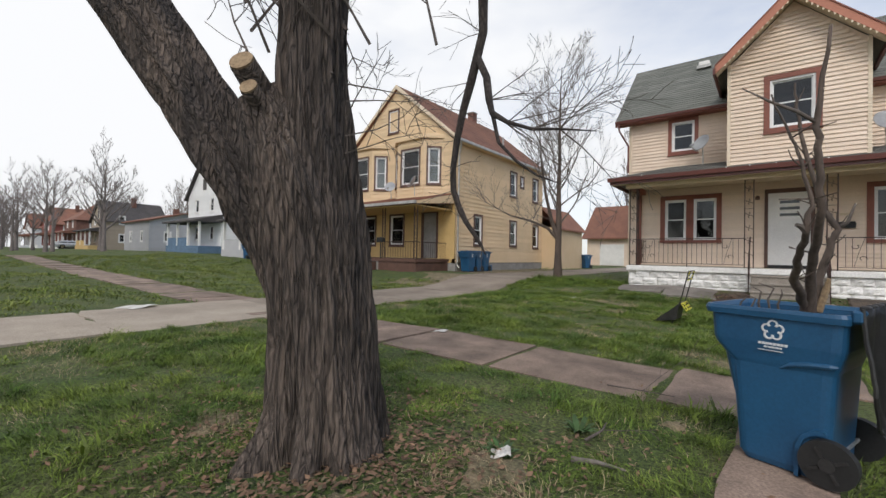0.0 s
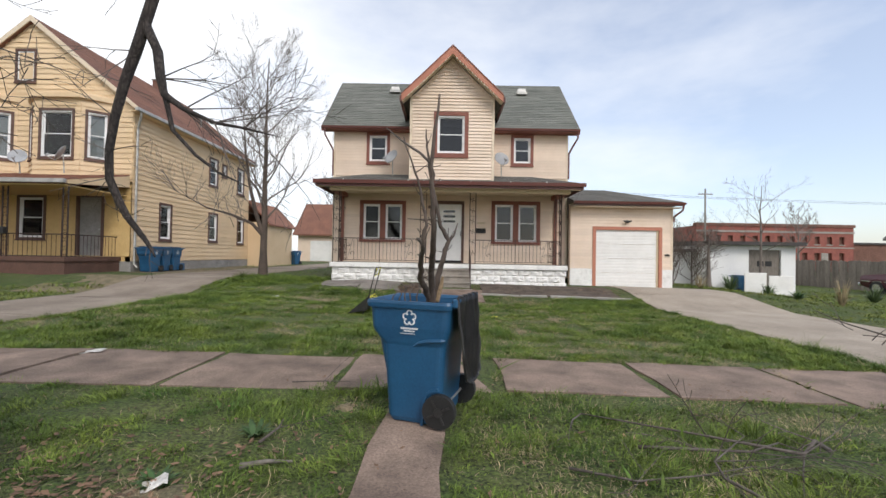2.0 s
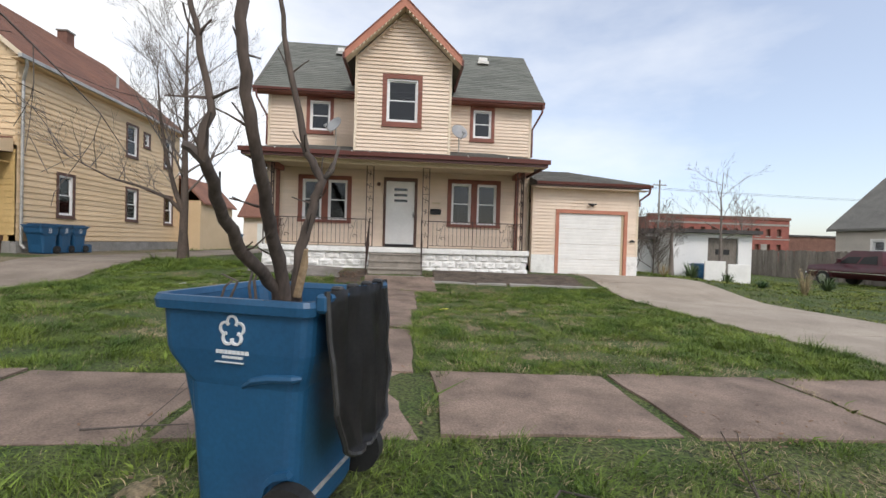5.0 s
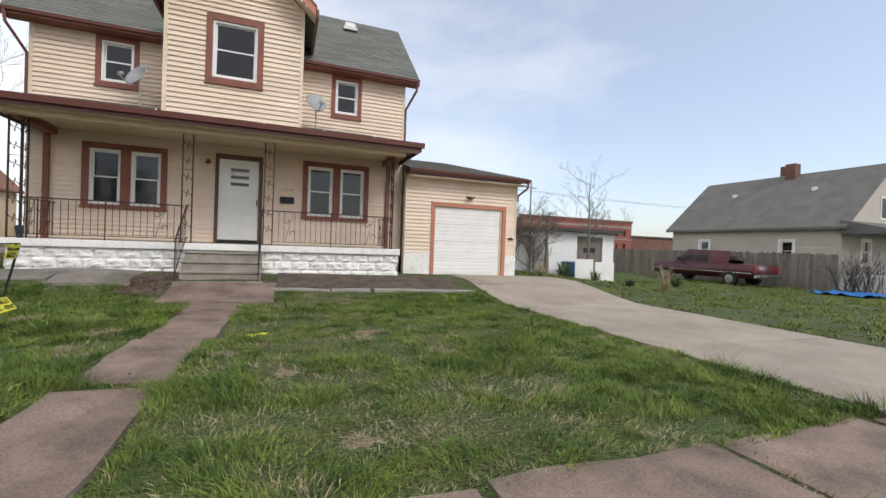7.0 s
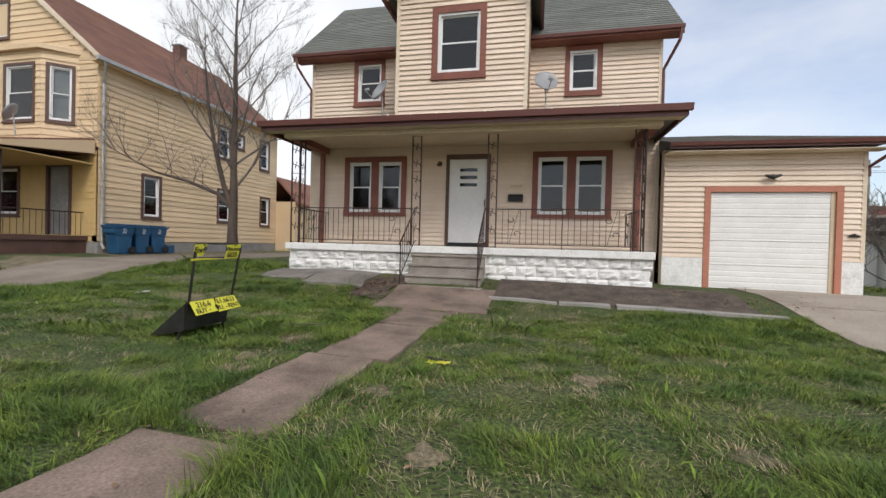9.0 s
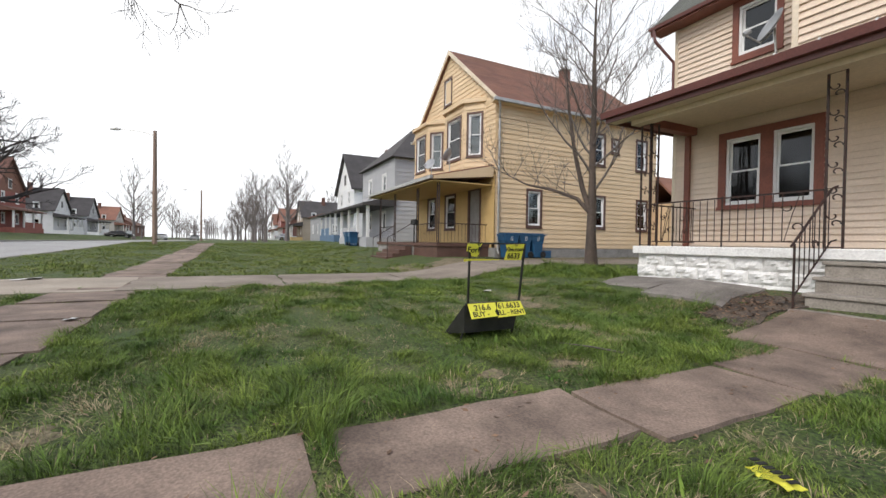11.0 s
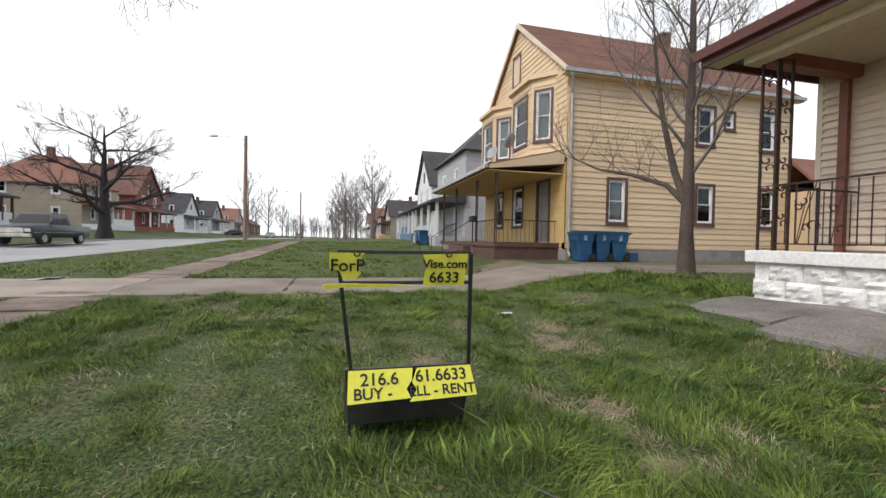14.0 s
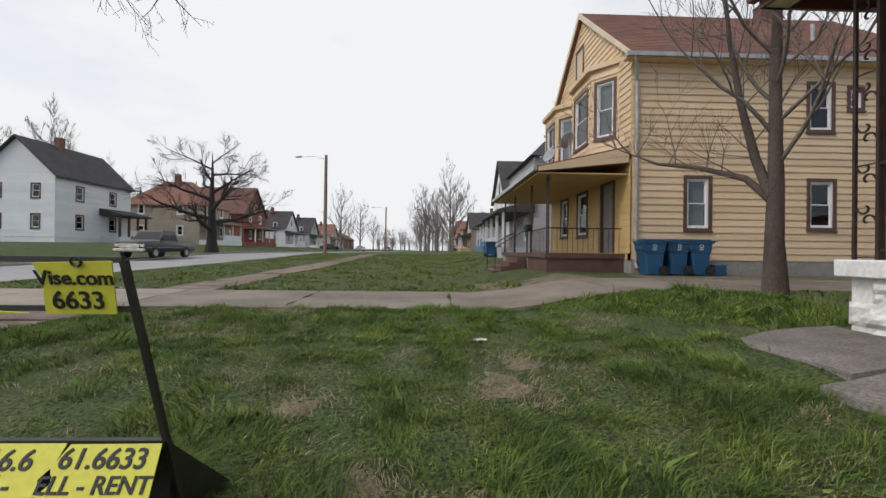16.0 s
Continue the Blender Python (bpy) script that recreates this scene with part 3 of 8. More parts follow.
pave = new("pavement")
tagged(pave, "cracked red-brown concrete sidewalk slabs with grassy joints", "sidewalk", kind="structure")
rnd = random.Random(5)
x = 0.57 - 1.67 * 25
while x < 40:
    strip("paving_slab", x + 0.04, x + 1.63, 5.80 + rnd.uniform(-0.06, 0.06), 7.11 + rnd.uniform(-0.05, 0.05), "walk", 0.018 + rnd.uniform(-0.01, 0.012), 0.12, 0.3, pave, rnd.uniform(-0.03, 0.03), 0.05)
    x += 1.67
walkway = new("garden_walk")
tagged(walkway, "narrow worn concrete path from the street to the porch", "path", kind="structure")
for y0, y1 in ((0.95, 2.1), (2.14, 3.7), (3.74, 5.72)):
    strip("path_slab", -0.51, -0.02, y0, y1, "walk", 0.02, 0.12, 0.3, walkway, rnd.uniform(-0.02, 0.02), 0.05)
for x0, x1, y0, y1 in ((-0.22, 0.46, 7.12, 8.99), (-0.21, 0.47, 9.11, 10.69), (-0.13, 0.58, 10.73, 12.29), (-0.17, 0.66, 12.33, 13.5)):
    strip("path_slab", x0, x1, y0, y1, "walk", 0.02 + rnd.uniform(-0.008, 0.008), 0.12, 0.3, walkway, rnd.uniform(-0.02, 0.02), 0.05)
strip("path_slab", -0.72, 1.15, 13.54, 14.95, "walk", 0.02, 0.12, 0.3, walkway, 0.0, 0.05)
strip("sunken_slab", -3.98, -2.72, 14.95, 15.96, "slab", 0.055, 0.12, 0.2, walkway, 0.06, 0.12)
strip("sunken_slab", -2.68, -1.42, 14.66, 15.96, "slab", 0.06, 0.12, 0.2, walkway, -0.05, 0.14)
strip("muddy_strip", -1.5, -0.74, 14.2, 15.97, "earth", 0.008, 0.1, 0.2, None, 0.0, 0.2, "wet dark earth round the sunken slabs")
for a, b in ((1.1, 2.25), (2.3, 3.1), (3.2, 4.6), (4.62, 5.7)):
    strip("bed_edging", a, b, 14.42, 14.52, "kerb", 0.045, 0.12, 0.2, walkway, rnd.uniform(-0.02, 0.02), 0.07)
strip("flower_bed", 1.16, 5.4, 14.54, 15.97, "earth", 0.03, 0.1, 0.25, None, 0.0, 0.1, "bare earth bed before the porch")
drive = new("driveway_garage")
tagged(drive, "pale concrete driveway to the garage", "driveway", kind="structure")
y = 0.7
while y < 17.2:
    y1 = min(17.28, y + 2.9)
    strip("drive_slab", 5.95, 9.75, y + 0.006, y1 - 0.006, "drive", 0.02, 0.14, 0.6, drive, rnd.uniform(-0.015, 0.015), 0.05)
    y = y1
drive = new("driveway_side")
tagged(drive, "worn concrete driveway beside the yellow house", "driveway", kind="structure")
y = 0.7
while y < 40:
    strip("drive_slab", -10.2, -7.5, y + 0.015, y + 2.985, "drive" if y < 5 else "drive_old", 0.02, 0.14, 0.5, drive, rnd.uniform(-0.02, 0.02), 0.12)
    y += 3
strip("dirt_strip", -12.3, -10.22, 13.6, 27.0, "thatch", 0.004, 0.12, 0.4, drive, 0, 0.25, "trodden dirt between driveway and house")


# ---- the cream house ----
WY = 17.77   # front wall
BY = 16.05   # front of the upper bay
PY = 16.0    # front of the porch
PZ = 1.02    # porch floor
HL, HR = -4.3, 4.6
house = thing("cream_house", (0.15, 20.4, 0.3), "two-storey cream-sided house with a front porch and red-brown trim", "house")
front = facing(0, WY, 0)
lower = [(-3.29, 1.80, -1.53, 3.37), (1.74, 1.79, 3.60, 3.42), (-0.45, 1.02, 0.70, 3.39)]
upper = [(-3.08, 4.76, -2.19, 5.97), (2.45, 4.77, 3.31, 5.96)]
wall = part("wall", wall_mesh(HL, HR, 0.3, 6.25, lower + upper, 0.2, front), "cream", house)
for x, n in ((HL, 1), (HR, -1)):
    part("side_wall", box(x, WY + 0.2, 0.25, x + 0.2 * n, 23.3, 6.25), "cream", house)
part("back_wall", box(HL, 23.1, 0.25, HR, 23.3, 6.25), "cream", house)
# floors and partition: the dimness of the rooms is in their colour
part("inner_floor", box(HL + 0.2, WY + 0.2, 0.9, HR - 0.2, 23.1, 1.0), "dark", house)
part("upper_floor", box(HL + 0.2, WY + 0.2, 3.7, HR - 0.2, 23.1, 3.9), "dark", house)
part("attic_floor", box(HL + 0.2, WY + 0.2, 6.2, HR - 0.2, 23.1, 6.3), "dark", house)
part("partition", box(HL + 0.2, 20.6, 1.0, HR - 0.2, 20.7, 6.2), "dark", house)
E_ = 0.112
siding(wall, front, HL + 0.03, HR - 0.03, PZ + 0.02, 3.62, lower, "cream", E_)
siding(wall, front, HL + 0.03, -1.3, 4.32, 6.2, upper, "cream", E_)
siding(wall, front, 1.6, HR - 0.03, 4.32, 6.2, upper, "cream", E_)
left_side = facing(HL, 23.3, -90)
siding(wall, left_side, 0.03, 5.5, 0.9, 6.2, [], "cream", E_)
for u in (HL - 0.035, HR - 0.045):
    part("corner_trim", box(u, WY - 0.03, 1.0, u + 0.08, WY + 0.06, 6.2), "cream_trim", house)
for i, (u0, u1, z0, z1) in enumerate(((-3.29, -1.53, 1.80, 3.37), (1.74, 3.60, 1.79, 3.42))):
    w = new("window")
    w.matrix_basis = Matrix.Translation(((u0 + u1) / 2, WY, z0))
    hang(w, house)
    t, mull = 0.14, 0.21
    mid = (u0 + u1) / 2
    part("casing", wall_mesh(u0, u1, z0, z1, [(u0 + t, z0 + 0.08, mid - mull / 2, z1 - t), (mid + mull / 2, z0 + 0.08, u1 - t, z1 - t)], 0.07, facing(0, WY - 0.05, 0)), "red", w)
    part("window_sill", box(u0 - 0.01, WY - 0.08, z0 - 0.02, u1 + 0.01, WY - 0.052, z0 + 0.05), "red", w)
    for a, b in ((u0 + t, mid - mull / 2), (mid + mull / 2, u1 - t)):
        sash_window("window", front, a, z0 + 0.08, b, z1 - t, 0.0, parent=house)
for u0, z0, u1, z1 in upper:
    sash_window("window", front, u0, z0, u1, z1, 0.11, parent=house)

# front door with three small lights and a storm panel
door = new("front_door")
door.matrix_basis = Matrix.Translation((0.13, WY, PZ))
hang(door, house)
part("casing", wall_mesh(-0.45, 0.70, PZ + 0.02, 3.39, [(-0.37, 0, 0.61, 3.27)], 0.1, facing(0, WY - 0.05, 0)), "brown", door)
x0, x1, z0, z1 = -0.365, 0.605, 1.12, 3.265
lights = [(-0.09, 2.95 - 0.19 * i, 0.36, 3.035 - 0.19 * i) for i in range(3)]
part("door_leaf", wall_mesh(x0, x1, z0, z1, lights, 0.05, facing(0, WY - 0.01, 0)), "white", door)
part("threshold", box(x0, WY - 0.06, 1.03, x1, WY + 0.1, 1.12), "letter", door)
for a, b, c, d in lights:
    part("pane", box(a, WY + 0.01, b, c, WY + 0.02, d), "car_glass", door)
bm = bmesh.new()
box(-0.2, WY - 0.018, 1.62, 0.47, WY - 0.011, 2.42, bm), box(-0.17, WY - 0.026, 1.66, 0.44, WY - 0.019, 2.38, bm)
part("panel", bm, "white", door)
part("handle", tube([(0.57, WY - 0.02, 2.06), (0.57, WY - 0.06, 2.08), (0.57, WY - 0.06, 2.2), (0.57, WY - 0.02, 2.22)], 0.014), "letter", door)
lamp = thing("porch_lamp", (-0.62, WY - 0.02, 3.12), "small dark wall lamp beside the front door", "wall lamp")
part("wall_plate", disc((-0.62, WY - 0.02, 3.16), (0, 1, 0), 0.06, 0.03, 14), "brown", lamp)
part("lamp_shade", tube([(-0.62, WY - 0.04, 3.16), (-0.62, WY - 0.12, 3.17), (-0.62, WY - 0.14, 3.1)], [0.02, 0.035, 0.06], 10), "brown", lamp)
mail = thing("letterbox", (1.34, WY - 0.02, 2.18), "black metal letterbox on the porch wall", "letterbox")
part("body", prism([(WY - 0.11, 2.18), (WY - 0.11, 2.28), (WY - 0.07, 2.36), (WY - 0.017, 2.36), (WY - 0.017, 2.18)], 1.16, 1.52, "x"), "letter", mail)
part("flap", box(1.15, WY - 0.125, 2.27, 1.53, WY - 0.112, 2.31), "letter", mail)
plate = thing("house_number", (1.35, WY - 0.02, 2.52), "small pale house number plate above the letterbox", "number plate")
bm = box(1.2, WY - 0.022, 2.5, 1.5, WY - 0.016, 2.6)
for i in range(4):
    box(1.22 + 0.07 * i, WY - 0.026, 2.52, 1.26 + 0.07 * i, WY - 0.022, 2.58, bm)
part("plate", bm, "ceiling", plate)

# upper bay with its gable, over the porch
bay = facing(0, BY, 0)
bw = [(-0.47, 4.67, 0.72, 6.22)]
BL, BR, BX = -1.26, 1.58, 0.14
part("bay_wall", wall_mesh(BL, BR, 3.85, 6.7, bw, 0.15, bay), "cream", house)
part("bay_gable", prism([(BL, 6.7), (BR, 6.7), (BX, 8.1)], BY, BY + 0.15, "y"), "cream", house)
for x in (BL, BR - 0.12):
    part("bay_side", box(x, BY + 0.15, 3.85, x + 0.12, WY + 0.8, 6.9), "cream", house)
# dark sheet added behind the bay window as the room's shade
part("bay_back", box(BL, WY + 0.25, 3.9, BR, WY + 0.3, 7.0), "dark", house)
bay_boards = part("bay_skirt", box(BL, BY - 0.02, 3.84, BR, BY - 0.001, 3.9), "cream_trim", house)
siding(bay_boards, bay, BL + 0.05, BR - 0.05, 3.9, 6.65, bw, "cream", E_)
siding(bay_boards, bay, BL, BR, 3.9 + E_ * 25, 7.95, [], "cream", E_, gable=lambda z: (BL + 0.03 + max(0, z - 6.62) * 1.0, BR - 0.03 - max(0, z - 6.62) * 1.0))
for u in (BL - 0.03, BR - 0.05):
    part("corner_trim", box(u, BY - 0.035, 3.86, u + 0.08, BY + 0.05, 6.75), "cream_trim", house)
siding(bay_boards, facing(BR, BY + 0.05, 90), 0.0, 1.8, 3.9, 6.7, [], "cream", E_)
siding(bay_boards, facing(BL, WY + 0.3, -90), 0.0, 1.9, 3.9, 6.7, [], "cream", E_)
sash_window("window", bay, *[bw[0][k] for k in (0, 1, 2, 3)], 0.13, "red", parent=house)
# bay roof
PK, EV, RX0, RX1, FY = 8.28, 6.62, BL - 0.3, BR + 0.28, BY - 0.42
for s, xe in ((-1, RX0), (1, RX1)):
    along, upv = Vector((0, 1, 0)) * (1 if s > 0 else -1), Vector((BX - xe, 0, PK - EV))
    rise = upv.length
    start = Vector((xe, FY if s > 0 else 20.2, EV))
    slab = prism([(xe, EV - 0.1), (xe, EV), (BX, PK), (BX, PK - 0.13)], FY, 20.2, "y")
    r = part("bay_roof", slab, "shingle", house)
    roof_slope(r, start, along, upv.normalized(), 20.2 - FY, rise, "shingle", 0.15, 1.2)
    bm = prism([(xe, EV - 0.2), (xe, EV + 0.02), (BX, PK + 0.02), (BX, PK - 0.24)], FY - 0.03, FY + 0.0, "y")
    part("rake_board", bm, "rake", house)
    bm = prism([(xe + 0.0, EV + 0.021), (xe, EV + 0.06), (BX, PK + 0.06), (BX, PK + 0.021)], FY - 0.05, FY + 0.03, "y")
    part("rake_edge", bm, "red", house)
    bm = prism([(xe + s * -0.02, EV - 0.11), (BX, PK - 0.14), (BX, PK - 0.16), (xe + s * -0.02, EV - 0.13)], FY, BY + 0.02, "y")
    part("rake_soffit", bm, "cream_trim", house)
    part("bay_eave", box(xe - 0.02 * s, FY - 0.03, EV - 0.2, xe + 0.05 * s, 18.6, EV - 0.02), "gutter", house)
    k = 0
    while k < 14:
        f = 0.14 + 0.06 * k
        if f < 0.94:
            px, pz = xe + (BX - xe) * f, EV - 0.2 + (PK - 0.24 - EV + 0.2) * f
            part("rake_tooth", box(px - 0.02, FY - 0.028, pz - 0.05, px + 0.02, FY - 0.004, pz + 0.01), "cream_trim", house)
        k += 1

# main roof
RE, RZ, RY, EY = 6.12, 8.93, 20.36, 17.42
up = Vector((0, RY - EY, RZ - RE))
slope = up.length
X0, X1 = -4.72, 4.97
r = part("roof", prism([(EY, RE - 0.1), (EY, RE), (RY, RZ), (2 * RY - EY, RE), (2 * RY - EY, RE - 0.1), (RY, RZ - 0.14)], X0, X1, "x"), "shingle", house)
roof_slope(r, Vector((X0, EY, RE)), Vector((1, 0, 0)), up.normalized(), X1 - X0, slope, "shingle", 0.15, 1.1)
for x in (HL, HR - 0.2):
    part("end_gable", prism([(WY, 6.2), (23.3, 6.2), (RY, RZ - 0.16)], x, x + 0.2, "x"), "cream", house)
for a, b in ((X0, BL + 0.1), (BR - 0.1, X1)):
    part("eave_fascia", box(a, EY - 0.03, RE - 0.14, b, EY + 0.01, RE - 0.01), "red", house)
    part("soffit", box(a, EY + 0.01, RE - 0.14, b, WY, RE - 0.11), "red", house)
    part("eave_gutter", prism([(EY - 0.10, RE - 0.02), (EY - 0.085, RE - 0.095), (EY - 0.032, RE - 0.095), (EY - 0.032, RE - 0.02)], a, b, "x"), "gutter", house)
for x in (X0, X1 - 0.03):
    part("rake_board", prism([(EY, RE - 0.2), (EY, RE - 0.0), (RY, RZ - 0.0), (2 * RY - EY, RE), (2 * RY - EY, RE - 0.2), (RY, RZ - 0.2)], x - 0.015, x + 0.045, "x"), "red", house)
for x, s in ((HL - 0.06, -1), (HR + 0.06, 1)):
    part("downspout", tube([(x + 0.25 * s, EY - 0.06, RE - 0.1), (x + 0.22 * s, EY - 0.05, RE - 0.35), (x + 0.0 * s, WY - 0.03, RE - 0.85), (x, WY - 0.03, 4.3)], 0.035, 6), "gutter" , house)
for x, y, z in ((-2.25, RY - 0.65, 0), (3.15, RY - 0.65, 0)):
    v = thing("roof_vent", (x, y, RE + (y - EY) * (RZ - RE) / (RY - EY)), "small white metal vent on the shingle roof", "roof vent")
    z = RE + (y - EY) * (RZ - RE) / (RY - EY)
    part("hood", box(x - 0.17, y - 0.2, z + 0.02, x + 0.17, y + 0.14, z + 0.17, bevel=0.02), "white", v)
    part("flange", box(x - 0.22, y - 0.24, z - 0.08, x + 0.22, y + 0.2, z + 0.02), "metal", v)
part("chimney", box(0.95, RY + 0.1, 8.2, 1.35, RY + 0.5, 9.55), "brick_dark", house)

# porch: base of rock-faced blocks, floor, steps, roof
porch = thing("front_porch", (0.13, 16.9, 0.25), "front porch with a white rock-faced block base and wrought-iron rails", "porch")
core = part("porch_base", box(-3.86, PY + 0.08, 0.05, 4.09, WY - 0.01, 0.87), "block", porch)


def block_mesh(seed, w, h):
    bm = bmesh.new()
    bmesh.ops.create_grid(bm, x_segments=8, y_segments=5, size=0.5)
    rr = random.Random(seed)
    off = rr.uniform(0, 50)
    for v in bm.verts:
        u, q = v.co.x, v.co.y
        edge = min(0.5 - abs(u), (0.5 - abs(q)) * h / w)
        bulge = 0.0 if edge < 0.01 else 0.03 + 0.04 * noise.noise((u * 3 + off, q * 2.2, 0.0)) + 0.02 * noise.noise((u * 8 + off, q * 6, 3.0))
        v.co = Vector((u * w, -bulge, q * h))
    side = [e for e in bm.edges if len(e.link_faces) == 1]
    ext = bmesh.ops.extrude_edge_only(bm, edges=side)
    for v in (g for g in ext["geom"] if isinstance(g, bmesh.types.BMVert)):
        v.co.y += 0.08
    bmesh.ops.recalc_face_normals(bm, faces=bm.faces)
    return mesh_of("block", bm, "block")


blocks = [block_mesh(s, 0.40, 0.205) for s in range(6)]
rnd = random.Random(3)
for row in range(4):
    z = 0.86 - 0.107 - row * 0.213
    x = -3.88 + (0.205 if row % 2 else 0.205 + 0.2)
    while x < 4.1:
        if not -0.75 < x < 0.78:
            shared("block", rnd.choice(blocks), Matrix.Translation((x, PY + 0.07, z)), core)
        x += 0.412
    y = PY + 0.3
    while y < WY:
        shared("block", rnd.choice(blocks), pose(-3.86, y, z, 0, 0, -90), core)
        shared("block", rnd.choice(blocks), pose(4.09, y, z, 0, 0, 90), core)
        y += 0.412
part("porch_cap", box(-3.93, PY - 0.03, 0.865, 4.16, PY + 0.4, PZ, bevel=0.012), "block", porch)
part("porch_floor", box(-3.91, PY + 0.402, 0.875, 4.14, WY - 0.002, PZ - 0.003), "step", porch)
for i in range(4):
    z1 = PZ - 0.02 - 0.2 * i
    y1 = 15.97 - 0.25 * i
    w = 0.77 + (0.04 if i == 3 else 0)
    part("step", box(0.06 - w, y1 - 0.26, -0.05, 0.06 + w, y1, z1 - 0.2 + 0.0, bevel=0.012), "step", porch)
    part("tread", box(0.06 - w - 0.02, y1 - 0.29, z1 - 0.199, 0.06 + w + 0.02, y1 - 0.0, z1 - 0.15, bevel=0.01), "step", porch)
part("porch_header", box(-3.95, PY - 0.12, 3.46, 4.2, PY + 0.12, 3.66), "ceiling", porch)
for x in (-3.95, 4.0):
    part("side_beam", box(x, PY + 0.12, 3.46, x + 0.2, WY - 0.05, 3.66), "red", porch)
part("porch_ceiling", box(-4.0, PY - 0.1, 3.62, 4.25, WY - 0.02, 3.655), "ceiling", porch)
PX0, PX1, PE, PEZ, PTZ = -4.36, 4.55, 15.62, 3.76, 4.36
up = Vector((0, WY - PE, PTZ - PEZ))
pr = part("porch_roof", solid([(PX0, PE, PEZ), (PX1, PE, PEZ), (PX1, WY, PEZ), (PX0, WY, PEZ), (PX0 + 1.3, WY, PTZ), (PX1 - 1.3, WY, PTZ), (PX0, PE, PEZ - 0.1), (PX1, PE, PEZ - 0.1), (PX1, WY, PEZ - 0.1), (PX0, WY, PEZ - 0.1)],
    [(0, 1, 5, 4), (1, 2, 5), (3, 0, 4), (6, 7, 1, 0), (7, 8, 2, 1), (9, 6, 0, 3), (6, 9, 8, 7), (2, 3, 4, 5), (8, 9, 3, 2)]), "shingle_low", porch)
sl = up.length
roof_slope(pr, Vector((PX0, PE, PEZ + 0.003)), Vector((1, 0, 0)), up.normalized(), PX1 - PX0, sl, "shingle_low", 0.14, 1.0, clip=lambda s: (1.3 * s / sl, PX1 - PX0 - 1.3 * s / sl))
part("porch_fascia", box(PX0, PE - 0.02, PEZ - 0.2, PX1, PE + 0.02, PEZ - 0.1), "gutter", porch)
part("porch_gutter", prism([(PE - 0.13, PEZ), (PE - 0.11, PEZ - 0.12), (PE - 0.021, PEZ - 0.12), (PE - 0.021, PEZ - 0.0)], PX0 - 0.05, PX1 + 0.05, "x"), "gutter", porch)
part("porch_soffit", box(PX0, PE + 0.021, PEZ - 0.2, PX1, PY - 0.12, PEZ - 0.12), "ceiling", porch)
for x in (PX0, PX1 - 0.04):
    part("porch_fascia", box(x, PE + 0.02, PEZ - 0.2, x + 0.04, WY - 0.01, PEZ - 0.1), "gutter", porch)
for x in (-3.4, -1.26, -0.75, -0.2, 0.8, 2.1, 3.3):
    part("gutter_hanger", box(x - 0.012, PE - 0.135, PEZ - 0.01, x + 0.012, PE, PEZ + 0.02), "white", porch)
for u, w in ((-4.0, 0.11), (4.12, 0.11)):
    part("pilaster", box(u, WY - 0.1, PZ, u + w, WY - 0.03, 3.46), "red", porch)


def scroll(cx, cz, r, turn, side, n=14):
    return [(cx + side * (r * (1 - k / n * 0.85)) * math.cos(turn * k / n * 4.5), (r * (1 - k / n * 0.85)) * math.sin(turn * k / n * 4.5) + cz) for k in range(n)]


def iron_post(x, y, wide=0.2, high=2.46, across=False, mat="iron"):
    """An ornamental flat post: two bars with scrolls between."""
    p = new("iron_post")
    p.matrix_basis = Matrix.Translation((x, y, PZ))
    hang(p, porch)
    place = lambda u, z: (x + (0 if across else u), y + (u if across else 0), PZ + z)
    for s in (-1, 1):
        part("bar", tube([place(s * wide / 2, 0), place(s * wide / 2, high)], 0.019, 4), mat, p)
    for k in range(6):
        z = 0.22 + k * (high - 0.3) / 6
        for s in (-1, 1):
            pts = [place(u * 1.0, zz) for u, zz in scroll(s * 0.012, z + (0.12 if s > 0 else 0.24), 0.07, s, s)]
            part("scrollwork", tube(pts, 0.010, 4, caps=False), mat, p)
    for z in (0.02, high * 0.34, high * 0.67, high - 0.02):
        part("collar", tube([place(-wide / 2, z), place(wide / 2, z)], 0.008, 4), mat, p)


BAL = mesh_of("baluster", tube([(0, 0, 0), (0, 0, 0.72)], 0.0075, 4), "iron")


def iron_rail(a, b, z0=0.09, z1=0.83, name="railing"):
    """A rail of plain balusters between two points of the porch floor, with a few scrolls."""
    rail = new(name)
    rail.matrix_basis = Matrix.Translation((a[0], a[1], PZ))
    hang(rail, porch)
    va, vb = Vector((*a, 0)), Vector((*b, 0))
    part("top_rail", tube([(a[0], a[1], PZ + z1), (b[0], b[1], PZ + z1)], 0.017, 4), "iron", rail)
    part("bottom_rail", tube([(a[0], a[1], PZ + z0), (b[0], b[1], PZ + z0)], 0.011, 4), "iron", rail)
    n = max(2, round((vb - va).length / 0.125))
    for i in range(1, n):
        q = va.lerp(vb, i / n)
        if i == n // 2:
            part("rail_post", tube([(q.x, q.y, PZ), (q.x, q.y, PZ + z1 + 0.03)], 0.014, 4), "iron", rail)
        elif i not in (3, n - 3):
            shared("baluster", BAL, Matrix.Translation((q.x, q.y, PZ + z0)), rail)
        else:
            d = (vb - va).normalized()
            for s in (-1, 1):
                pts = [(q.x + d.x * u, q.y + d.y * u, PZ + z) for u, z in scroll(s * 0.05, 0.3 if s > 0 else 0.62, 0.09, s, s)]
                part("scrollwork", tube(pts, 0.010, 4, caps=False), "iron", rail)
            part("leaf_bar", tube([(q.x - d.x * 0.1, q.y - d.y * 0.1, PZ + z0), (q.x, q.y, PZ + 0.5), (q.x + d.x * 0.1, q.y + d.y * 0.1, PZ + z1)], 0.006, 4), "iron", rail)


